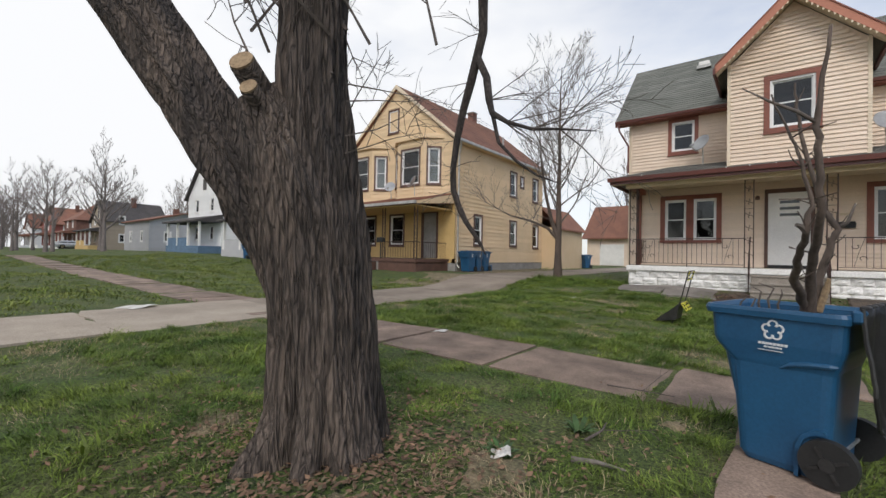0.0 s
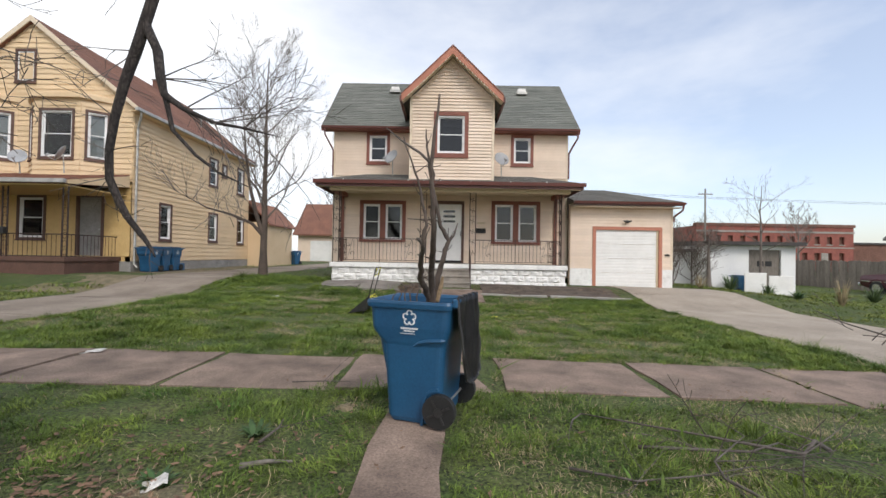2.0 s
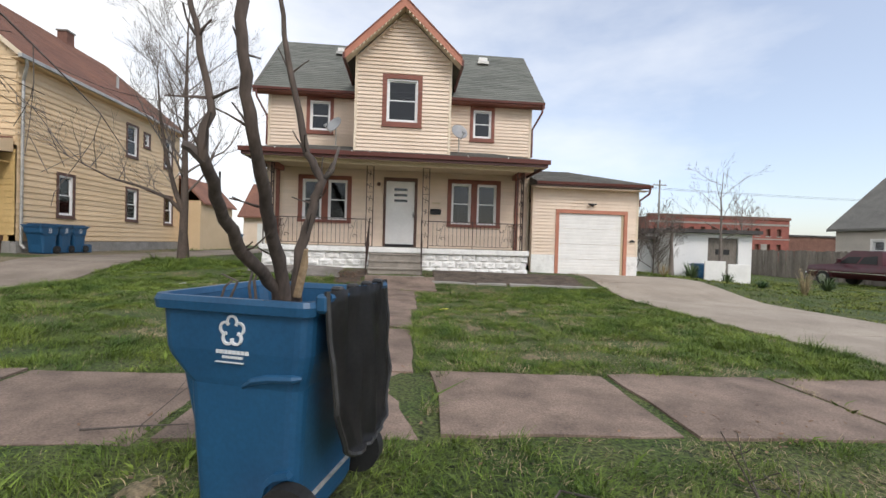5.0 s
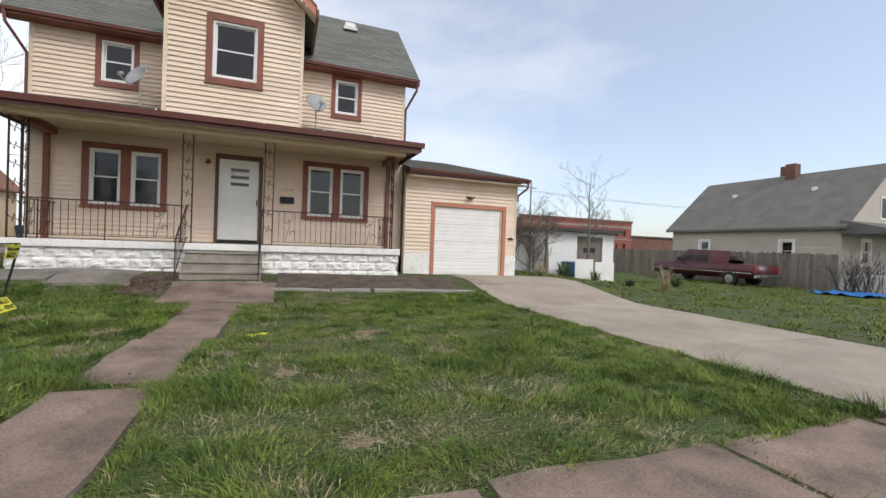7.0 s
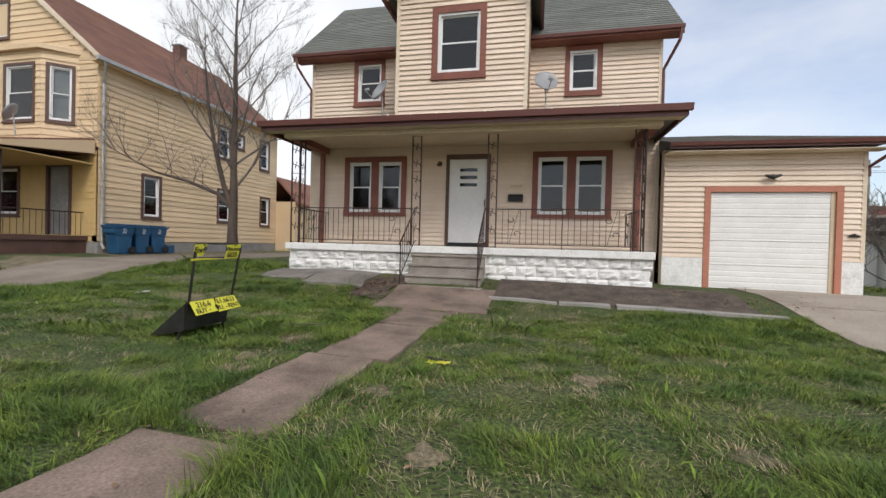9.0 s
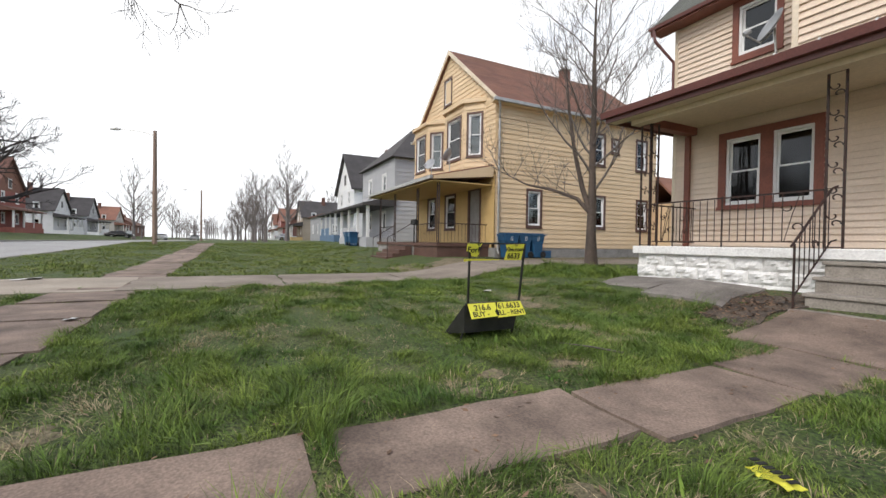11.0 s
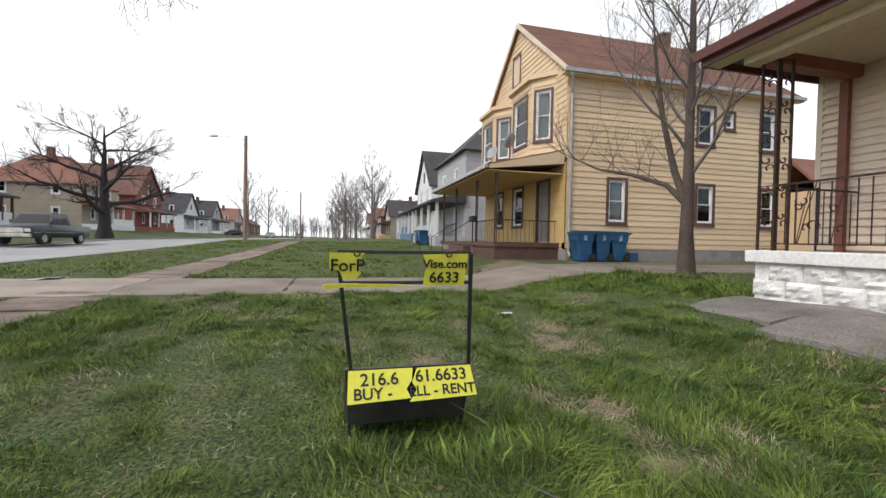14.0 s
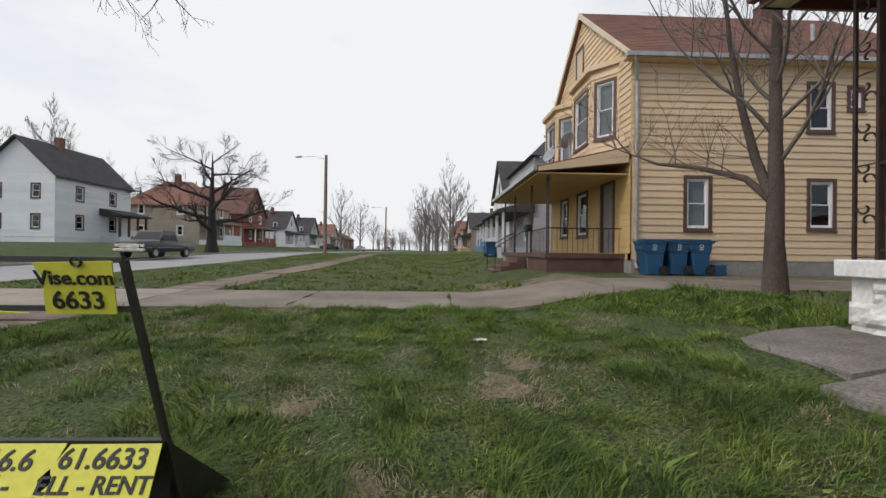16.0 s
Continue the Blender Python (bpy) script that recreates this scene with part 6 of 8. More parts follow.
for xe, s in ((YX + 0.3, 1), (YW - 0.3, -1)):
    r = part("roof", prism([(xe, YE - 0.12), (xe, YE), (YP, YPZ), (YP, YPZ - 0.16)], YF - 0.16, YB + 0.3, "y"), "shingle_brown", yh)
    upv = Vector((YP - xe, 0, YPZ - YE))
    start = Vector((xe, YF - 0.16 if s > 0 else YB + 0.3, YE))
    roof_slope(r, start, Vector((0, s, 0)), upv.normalized(), YB - YF + 0.46, upv.length, "shingle_brown", 0.2, 1.6)
    part("rake_board", prism([(xe, YE - 0.14), (xe, YE + 0.03), (YP, YPZ + 0.03), (YP, YPZ - 0.2)], YF - 0.20, YF - 0.16, "y"), "cream_trim", yh)
    part("gutter", box(xe - 0.02, YF - 0.32, YE - 0.13, xe + 0.1 * s, YB + 0.3, YE - 0.01), "metal", yh)
    part("soffit", box(min(xe, xe - 0.28 * s), YF - 0.3, YE - 0.16, max(xe, xe - 0.28 * s), YB + 0.3, YE - 0.13), "yellow", yh)
part("downspout", tube([(YX + 0.34, YF - 0.1, YE - 0.1), (YX + 0.3, YF - 0.02, YE - 0.3), (YX + 0.08, YF + 0.12, YE - 0.75), (YX + 0.08, YF + 0.12, 0.75), (YX + 0.22, YF + 0.1, 0.6)], 0.045, 8), "metal", yh)
chim = part("chimney", box(-16.75, 25.3, 9.6, -16.3, 25.75, 10.95), "brick_dark", yh)
part("cap", box(-16.8, 25.25, 10.951, -16.25, 25.8, 11.03, bevel=0.015), "found", chim)
part("vent_pipe", tube([(-13.7, 24.9, 8.1), (-13.7, 24.9, 8.75)], 0.06, 10), "metal", yh)
bm = box(YX - 0.15, YF + 0.02, 0.2, YX + 0.012, YB, 0.85)
part("foundation", bm, "found", yh)
part("foundation_front", box(YW, YF, 0.2, YX - 0.151, YF + 0.15, 0.85), "found", yh)
for y in (22.0, 25.6):
    part("cellar_window", box(YX + 0.013, y, 0.5, YX + 0.02, y + 0.7, 0.78), "found", yh)
# rear addition
part("addition_wall", box(-13.6, YB + 0.002, 0.3, -11.2, 32.3, 3.2), "yellow", yh)
part("addition_roof", prism([(-11.0, 3.1), (-12.4, 4.6), (-13.8, 3.1), (-13.8, 3.0), (-12.4, 4.45), (-11.0, 3.0)], YB - 0.0 + 0.003, 32.6, "y"), "shingle_brown", yh)
part("addition_gable", prism([(-13.6, 3.2), (-11.2, 3.2), (-12.4, 4.45)], 32.1, 32.28, "y"), "yellow", yh)
# porch
YPF = 15.75
part("porch_floor", box(-20.4, YPF, 0.88, -12.75, YF - 0.001, 1.03), "brown", yh)
part("porch_base", box(-20.3, YPF + 0.06, 0.3, -15.2, YF - 0.02, 0.879), "found", yh)
part("porch_skirt", box(-15.198, YPF + 0.06, 0.3, -12.8, YF - 0.02, 0.879), "brown", yh)
for i in range(4):
    part("step", box(-17.6, YPF - 0.3 * (4 - i), 0.15, -15.3, YPF - 0.3 * (3 - i) - 0.002, 0.36 + 0.16 * i), "brown", yh)
pr2 = part("porch_roof", prism([(YPF - 0.35, 3.45), (YPF - 0.35, 3.6), (YF, 4.25), (YF, 3.75)], -20.7, -12.5, "x"), "shingle_brown", yh)
upv = Vector((0, YF - YPF + 0.35, 0.65))
roof_slope(pr2, Vector((-20.7, YPF - 0.35, 3.603)), Vector((1, 0, 0)), upv.normalized(), 8.2, upv.length, "shingle_brown", 0.2, 1.5)
part("porch_gutter", box(-20.75, YPF - 0.45, 3.47, -12.45, YPF - 0.352, 3.6), "metal", yh)
part("porch_ceiling", box(-20.6, YPF - 0.3, 3.40, -12.55, YF - 0.03, 3.44), "ochre", yh)
part("porch_side", prism([(YPF - 0.3, 3.46), (YF - 0.05, 3.76), (YF - 0.05, 4.2), (YPF - 0.3, 3.58)], -12.49, -12.45, "x"), "yellow", yh)
for x in (-20.2, -17.9, -15.0, -12.95):
    part("iron_post", tube([(x, YPF + 0.1, 1.03), (x, YPF + 0.1, 3.42)], 0.025, 6), "iron", yh)
    part("iron_post", tube([(x + 0.18, YPF + 0.1, 1.03), (x + 0.18, YPF + 0.1, 3.42)], 0.025, 6), "iron", yh)
    for q in range(8):
        z = 1.2 + 0.28 * q
        part("scrollwork", tube([(x + 0.09 + 0.07 * math.cos(k * 0.7), YPF + 0.1, z + 0.11 * math.sin(k * 0.7)) for k in range(10)], 0.009, 4), "iron", yh)
for a, b in ((-20.2, -17.9), (-15.0, -12.9)):
    part("porch_rail", tube([(a, YPF + 0.1, 1.8), (b, YPF + 0.1, 1.8)], 0.02, 5), "iron", yh)
    n = int((b - a) / 0.16)
    for k in range(n):
        x = a + (b - a) * (k + 0.5) / n
        part("baluster", tube([(x, YPF + 0.1, 1.05), (x, YPF + 0.1, 1.8)], 0.008, 4), "iron", yh)
part("porch_rail", tube([(-12.9, YPF + 0.1, 1.8), (-12.9, YF - 0.05, 1.8)], 0.02, 5), "iron", yh)
for k in range(14):
    y = YPF + 0.25 + k * 0.16
    part("baluster", tube([(-12.9, y, 1.05), (-12.9, y, 1.8)], 0.008, 4), "iron", yh)
for x in (-17.5, -15.4):
    part("stair_rail", tube([(x, YPF, 1.85), (x, YPF - 1.1, 1.2), (x, YPF - 1.1, 0.3)], 0.018, 5), "iron", yh)
box_ = thing("letterbox", (-15.0, YPF, 1.6), "dark letterbox on the yellow house's porch rail", "letterbox")
part("body", box(-15.2, YPF - 0.12, 1.78, -14.75, YPF + 0.06, 2.02, bevel=0.03), "letter", box_)
part("post", tube([(-14.97, YPF - 0.03, 1.0), (-14.97, YPF - 0.03, 1.78)], 0.03, 6), "letter", box_)
satellite_dish(-15.3, 16.6, 4.55, 30, 3.98)
satellite_dish(-13.9, 16.8, 4.75, -60, 4.05)

# ---- neighbouring houses ----
def neighbour(x0, x1, y0, y1, eave, top, wall_mat, roof_mat, label, ridge="y", porch_mat=None, z=None, storeys=2, hip=0.0, windows=(), porch_side=-1, porch_deep=2.0, porch_w=1.0, win_mat="white", gable_mat=None):
    """A far house: walls with window openings, gable or hipped roof, porch. The front looks along porch_side * y."""
    z = terrain((x0 + x1) / 2, (y0 + y1) / 2) if z is None else z
    h = thing("house", ((x0 + x1) / 2, (y0 + y1) / 2, z), label, "house", "houses along the street")
    yf = y0 if porch_side < 0 else y1
    m = facing(x0, y0, 0) if porch_side < 0 else facing(x1, y1, 180)
    w = x1 - x0
    cells = []
    for s in range(storeys):
        base = z + 1.1 + s * 2.75
        for k in range(2):
            c = w * (0.28 + 0.44 * k)
            cells.append((c - 0.5, base, c + 0.5, base + 1.5))
    part("front_wall", wall_mesh(0, w, z - 0.3, eave, cells, 0.2, m), wall_mat, h)
    for q in cells:
        sash_window("window", m, *q, 0.12, win_mat, h)
    for xs, yaw, o in ((x1, 90, (x1, y0)), (x0, -90, (x0, y1))):
        ms = facing(*o, yaw)
        dl = y1 - y0
        sc = []
        for s in range(storeys):
            base = z + 1.1 + s * 2.75
            for k in range(2):
                c = dl * (0.25 + 0.5 * k)
                sc.append((c - 0.45, base, c + 0.45, base + 1.4))
        sw = part("side_wall", wall_mesh(0.2, dl - 0.2, z - 0.3, eave, sc, 0.2, ms), wall_mat, h)
        siding(sw, ms, 0.0, dl, z + 0.4, eave - 0.05, sc, wall_mat, 0.3, 0.03)
        for q in sc:
            sash_window("window", ms, *q, 0.12, win_mat, h)
    siding(h, m, 0.0, w, z + 0.4, eave - 0.05, cells, wall_mat, 0.3, 0.03)
    part("back_wall", box(x0, (y1 - 0.2) if porch_side < 0 else y0, z - 0.3, x1, y1 if porch_side < 0 else y0 + 0.2, eave), wall_mat, h)
    part("partition", box(x0 + 0.2, (y0 + y1) / 2, z, x1 - 0.2, (y0 + y1) / 2 + 0.1, eave), "dark", h)
    o = 0.35
    if hip:
        bm = solid([(x0 - o, y0 - o, eave), (x1 + o, y0 - o, eave), (x1 + o, y1 + o, eave), (x0 - o, y1 + o, eave), ((x0 + x1) / 2, y0 + hip, top), ((x0 + x1) / 2, y1 - hip, top)],
                   [(0, 1, 4), (1, 2, 5, 4), (2, 3, 5), (3, 0, 4, 5), (3, 2, 1, 0)])
        part("roof", bm, roof_mat, h)
    else:
        mid = (x0 + x1) / 2 if ridge == "y" else (y0 + y1) / 2
        a, b = (x0, x1) if ridge == "y" else (y0, y1)
        c, d = (y0, y1) if ridge == "y" else (x0, x1)
        sl = (top - eave) / (mid - a)
        part("roof", prism([(a - o, eave - sl * o), (a - o, eave - sl * o + 0.15), (mid, top + 0.15), (b + o, eave - sl * o + 0.15), (b + o, eave - sl * o), (mid, top)], c - o, d + o, "y" if ridge == "y" else "x"), roof_mat, h)
        for p in (c, d - 0.15):
            part("gable", prism([(a, eave), (b, eave), (mid, top)], p, p + 0.15, "y" if ridge == "y" else "x"), gable_mat or wall_mat, h)
        if ridge == "y":
            yy = yf + (-0.02 if porch_side < 0 else 0.02)
            part("attic_window", box(mid - 0.4, min(yy, yf) - 0.02, eave + 0.5, mid + 0.4, max(yy, yf) + 0.0, eave + 1.6), "dark", h)
            part("attic_casing", box(mid - 0.5, min(yy, yf) - 0.012, eave + 0.4, mid + 0.5, max(yy, yf) - 0.003, eave + 1.7), win_mat, h)
    part("chimney", box((x0 + x1) / 2 + 0.5, (y0 + y1) / 2, top - 0.8, (x0 + x1) / 2 + 1.1, (y0 + y1) / 2 + 0.6, top + 0.9), "brick_dark", h)
    if porch_mat:
        ya, yb = (y0 - porch_deep, y0) if porch_side < 0 else (y1, y1 + porch_deep)
        px1 = x0 + w * porch_w
        part("porch_floor", box(x0, ya, z - 0.2, px1, yb, z + 0.6), porch_mat, h)
        lo, hi = (z + 2.75, z + 3.5)
        prof = [(ya - 0.3, lo), (ya - 0.3, lo + 0.15), (yb, hi), (yb, lo)] if porch_side < 0 else [(yb + 0.3, lo), (yb + 0.3, lo + 0.15), (ya, hi), (ya, lo)]
        part("porch_roof", prism(prof, x0 - 0.2, px1 + 0.2, "x"), roof_mat, h)
        for k in range(4):
            x = x0 + 0.15 + (px1 - x0 - 0.3) * k / 3
            ye = ya + 0.15 if porch_side < 0 else yb - 0.15
            part("porch_post", box(x - 0.09, ye - 0.09, z + 0.6, x + 0.09, ye + 0.09, z + 2.75), win_mat, h)
        ye = ya + 0.1 if porch_side < 0 else yb - 0.15
        part("porch_rail", box(x0, ye, z + 0.6, x0 + (px1 - x0) * 0.65, ye + 0.06, z + 1.35), porch_mat, h)
    return h


neighbour(-33.5, -25.5, 18.6, 28, 6.9, 10.2, "lilac_side", "shingle_dark", "pale grey two-storey house with a dark hipped roof", hip=3.0, porch_mat="lilac_side")
neighbour(-47.5, -40.0, 19.5, 28, 6.6, 10.4, "white_side", "shingle_dark", "white gabled house with a dark roof and a blue porch", porch_mat="blue_paint")
neighbour(-70, -60.5, 20, 28, 4.8, 5.9, "lilac_side", "shingle_brown", "low grey flat-fronted house with a brown roof", storeys=1, ridge="x")
neighbour(-87, -79, 20, 28, 5.5, 8.6, "tan_side", "shingle_dark", "cream house with a steep grey gable", porch_mat="ochre")
neighbour(-106, -97, 20, 29, 6.2, 9.6, "brick_dark", "shingle_brown", "dark red brick house", porch_mat="white", hip=3.5)
neighbour(-128, -118, 20, 29, 6.2, 9.8, "brick", "shingle_brown", "red brick house with a red roof", porch_mat="white")
# across the street
neighbour(-48.5, -39, -28.4, -21.6, 7.6, 10.9, "white_side", "shingle_dark", "white two-storey house with a dark gable roof", ridge="x", porch_mat="white_side", porch_side=1, porch_w=0.45, win_mat="brown")
neighbour(-64, -56, -28, -18, 6.6, 10.3, "tan_side", "shingle_brown", "tan house with a brown hipped roof", hip=3.2, porch_mat="white_side", porch_side=1)
neighbour(-78, -69, -28, -18, 6.9, 11.4, "brick", "brick_dark", "red house with a brown shingled gambrel", porch_mat="brick", porch_side=1, gable_mat="shingle_brown")
neighbour(-98, -90, -27, -18.5, 5.6, 9.3, "white_side", "shingle_dark", "small white gabled house with a porch", porch_mat="white_side", porch_side=1)
neighbour(-116, -108, -27, -18.5, 5.6, 9.3, "lilac_side", "shingle_dark", "small pale grey gabled house", porch_mat="white_side", porch_side=1)
neighbour(-140, -130, -27, -18.5, 5.6, 9.0, "grey_side", "shingle_brown", "grey house with a brown roof", porch_mat="white_side", porch_side=1)
neighbour(-170, -155, -27, -18.5, 5.0, 7.5, "brick_dark", "brick_dark", "long low dark brick house", ridge="x", porch_side=1, storeys=1)
neighbour(-150, -141, 20, 29, 6.0, 9.5, "white_side", "shingle_brown", "white house far along the street", porch_mat="white_side")

# grey cottage to the east, with its fence, hedge and pickup
cot = neighbour(28.7, 36.7, 18.4, 28.6, 3.05, 6.5, "grey_side", "shingle_low", "low grey cottage with a long grey roof", z=-0.25, storeys=1, porch_mat="white_side")
for x, y in ((32.6, 23.0),):
    c = thing("chimney_stack", (x, y, 6.4), "short red brick chimney on the grey roof", "chimney")
    part("stack", box(x - 0.3, y - 0.3, 6.2, x + 0.3, y + 0.3, 7.35, bevel=0.03), "brick_dark", c)
for y in (21.0, 25.8):
    v = thing("roof_vent", (31.2, y, 5.0), "small white vent on the grey roof", "roof vent")
    part("hood", box(31.1, y - 0.13, 5.1, 31.4, y + 0.13, 5.5, bevel=0.03), "white", v)
fence = thing("board_fence", (26.3, 25, -0.3), "weathered grey vertical board fence", "fence")
picket = mesh_of("fence_board", box(-0.012, -0.07, 0, 0.012, 0.07, 1.9), "fence_wood")
rnd = random.Random(4)
y = 17.4
while y < 34:
    shared("fence_board", picket, pose(26.3 + rnd.uniform(-0.01, 0.01), y, terrain(26.3, y) - 0.05 + rnd.uniform(-0.05, 0.04), 0, rnd.uniform(-1, 1), rnd.uniform(-3, 3)), fence)
    y += 0.148
for z in (0.3, 1.3):
    part("rail", box(26.33, 17.4, terrain(26, 20) + z, 26.38, 34, terrain(26, 20) + z + 0.09), "fence_wood", fence)
x = 15.4
while x < 26.3:
    shared("fence_board", picket, pose(x, 34.0, terrain(x, 34) - 0.05 + rnd.uniform(-0.05, 0.04), 0, 0, 90 + rnd.uniform(-3, 3)), fence)
    x += 0.148


def vehicle(name, x, y, yaw, paint, label, length=5.6, bed=True, cap=False):
    """A pickup, nose along local +y, built about its middle on the ground."""
    c = thing(name, (x, y, terrain(x, y) + 0.0), label, "pickup truck" if bed else "car")
    c.rotation_euler = (0, 0, radians(yaw))
    hl, hw = length / 2, 0.98
    if bed:
        prof = [(-hl, 0.55), (-hl, 1.12), (-0.55, 1.14), (-0.5, 1.14), (hl - 1.55, 1.14), (hl - 0.1, 1.02), (hl, 0.9), (hl, 0.5), (hl - 0.3, 0.38), (-hl + 0.2, 0.42)]
        cab = [(-0.75, 1.13), (-0.6, 1.82), (0.75, 1.86), (hl - 1.45, 1.13)]
    else:
        prof = [(-hl, 0.5), (-hl + 0.05, 0.95), (-hl + 0.9, 1.0), (hl - 1.3, 0.98), (hl - 0.1, 0.85), (hl, 0.6), (hl - 0.1, 0.3), (-hl + 0.1, 0.3)]
        cab = [(-hl + 0.4, 0.98), (-hl + 1.2, 1.42), (0.5, 1.44), (hl - 1.2, 0.97)]
    bm = prism(prof, -hw, hw, "x")
    bmesh.ops.bevel(bm, geom=bm.edges[:], offset=0.05, segments=2, affect="EDGES")
    part("body", bm, paint, c, "", True, local=True)
    tap = bmesh.new()
    rings = []
    for s in (-1, 1):
        rings.append([tap.verts.new((s * (hw - 0.06 - (0.14 if z > 1.3 else 0)), u, z)) for u, z in cab])
    for k in range(4):
        tap.faces.new((rings[0][k], rings[0][(k + 1) % 4], rings[1][(k + 1) % 4], rings[1][k]))
    tap.faces.new(rings[0]), tap.faces.new(rings[1])
    bmesh.ops.recalc_face_normals(tap, faces=tap.faces)
    part("cab", tap, paint, c, local=True)
    zt, zb = cab[1][1] - 0.08, cab[0][1] + 0.06
    for s in (-1, 1):
        for a, b in ((0.06, 0.46), (0.52, 0.93)):
            y0, y1 = cab[0][0] + 0.12, cab[3][0] - 0.12
            t0, t1 = cab[1][0] + 0.08, cab[2][0] - 0.04
            quad = [(y0 + (y1 - y0) * a, zb), (y0 + (y1 - y0) * b, zb), (t0 + (t1 - t0) * b, zt), (t0 + (t1 - t0) * a, zt)]
            xs = [s * (hw - 0.05), s * (hw - 0.05), s * (hw - 0.19), s * (hw - 0.19)]
            bm = solid([(xs[k], *quad[k]) for k in range(4)] + [(xs[k] - s * 0.05, *quad[k]) for k in range(4)], [(0, 1, 2, 3), (4, 5, 6, 7), (0, 1, 5, 4), (1, 2, 6, 5), (2, 3, 7, 6), (3, 0, 4, 7)])
            part("side_window", bm, "letter" if paint == "car_white" else "rubber", c, local=True)
        part("mirror", box(s * hw, cab[3][0] - 0.45, 1.2, s * (hw + 0.18), cab[3][0] - 0.3, 1.42, bevel=0.03), paint, c, local=True)
        part("side_trim", box(s * (hw - 0.01), -hl + 0.1, 0.68, s * (hw + 0.012), hl - 0.1, 0.73), "chrome", c, local=True)
        for fy in (hl - 0.95, -hl + 1.2):
            w = part("wheel", disc((s * (hw - 0.1), fy, 0.36), (1, 0, 0), 0.36, 0.26, 24), "rubber", c, local=True)
            part("rim", disc((s * (hw + 0.035), fy, 0.36), (1, 0, 0), 0.22, 0.02, 18), "chrome", w, local=True)
            part("arch", tube([(s * (hw + 0.0), fy + 0.46 * math.cos(a), 0.36 + 0.46 * math.sin(a)) for a in [k * math.pi / 8 for k in range(9)]], 0.03, 4), paint, c, local=True)
        part("head_lamp", box(s * (hw - 0.35), hl - 0.05, 0.72, s * (hw - 0.05), hl + 0.015, 0.9, bevel=0.015), "chrome", c, local=True)
        part("tail_lamp", box(s * (hw - 0.16), -hl - 0.015, 0.72, s * (hw - 0.02), -hl + 0.05, 1.05, bevel=0.015), "lamp_red", c, local=True)
    part("grille", box(-0.6, hl - 0.04, 0.66, 0.6, hl + 0.02, 0.92), "chrome", c, local=True)
    part("front_bumper", box(-hw, hl - 0.05, 0.42, hw, hl + 0.12, 0.62, bevel=0.04), "chrome", c, local=True)
    part("rear_bumper", box(-hw, -hl - 0.14, 0.45, hw, -hl + 0.03, 0.63, bevel=0.04), "chrome", c, local=True)
    fz = [(hw - 0.12, cab[3][0] - 0.08, zb + 0.02), (-hw + 0.12, cab[3][0] - 0.08, zb + 0.02), (-hw + 0.25, cab[2][0] + 0.1, zt - 0.02), (hw - 0.25, cab[2][0] + 0.1, zt - 0.02)]
    bm = solid([Vector(p) + Vector((0, 0.015, 0.03)) for p in fz] + [Vector(p) - Vector((0, 0.05, 0.05)) for p in fz], [(0, 1, 2, 3), (4, 5, 6, 7), (0, 1, 5, 4), (1, 2, 6, 5), (2, 3, 7, 6), (3, 0, 4, 7)])
    part("windscreen", bm, "rubber", c, local=True)
    return c


truck = vehicle("pickup_truck", 24.0, 22.1, 0, "maroon", "dark maroon pickup truck parked on grass by the fence", 6.0)
spare = thing("spare_wheel", (24.0, 20.6, 1.0), "spare tyre standing in the maroon truck's bed", "tyre")
part("tyre", disc((24.1, 20.7, terrain(24, 21) + 1.3), (0.4, 0.2, 0.9), 0.34, 0.22, 22), "rubber", spare)
vehicle("pickup_truck", -29.8, -6.55, -90, "slate_paint", "slate-grey pickup truck parked at the far kerb", 5.6)
vehicle("parked_car", -112, -6.2, -90, "car_white", "white car far along the street", 4.6, False)
vehicle("parked_car", -128, -0.8, -90, "slate_paint", "dark car far along the street", 4.6, False)
vehicle("parked_car", -96, 19.0, 0, "car_white", "white car parked by the brick house", 4.6, False)
vehicle("parked_car", -105, -12.5, 0, "letter", "black car parked in a front yard", 4.6, False)

tarp = thing("tarpaulin", (25.0, 16.3, terrain(25, 16)), "crumpled blue tarpaulin on the grass by the hedge", "tarpaulin")
bm = bmesh.new()
bmesh.ops.create_grid(bm, x_segments=24, y_segments=14, size=0.5)
for v in bm.verts:
    px, py = 25.0 + v.co.x * 4.0, 15.9 + v.co.y * 2.0
    v.co = Vector((px, py, terrain(px, py) + 0.06 + 0.16 * abs(noise.noise((px * 1.3, py * 1.9, 2))) + 0.08 * noise.noise((px * 4, py * 4, 0))))
part("sheet", bm, "tarp", tarp, "", True)

# white shed, its tree and bushes
shed = thing("white_shed", (14.9, 23.6, -0.1), "small white shed with a flat dark roof and wooden door", "shed")
sf = facing(0, 22.0, 0)
sw = part("front_wall", wall_mesh(12.8, 16.9, -0.2, 2.05, [(14.65, 0.0, 16.2, 1.85)], 0.2, sf), "white_side", shed)
part("side_wall", box(12.8, 22.2, -0.2, 13.0, 26, 2.05), "white_side", shed)
part("side_wall", box(16.7, 22.2, -0.2, 16.9, 26, 2.05), "white_side", shed)
part("back_wall", box(13.0, 25.8, -0.2, 16.7, 26, 2.05), "white_side", shed)
part("roof", prism([(21.6, 2.05), (21.6, 2.22), (26.2, 2.35), (26.2, 2.05)], 12.6, 17.1, "x"), "shingle_dark", shed)
part("door", box(14.66, 22.08, -0.1, 16.19, 22.13, 1.84), "fence_wood", shed)
for x in (15.1, 15.5):
    part("door_light", box(x, 22.06, 1.05, x + 0.3, 22.079, 1.3), "letter", shed)
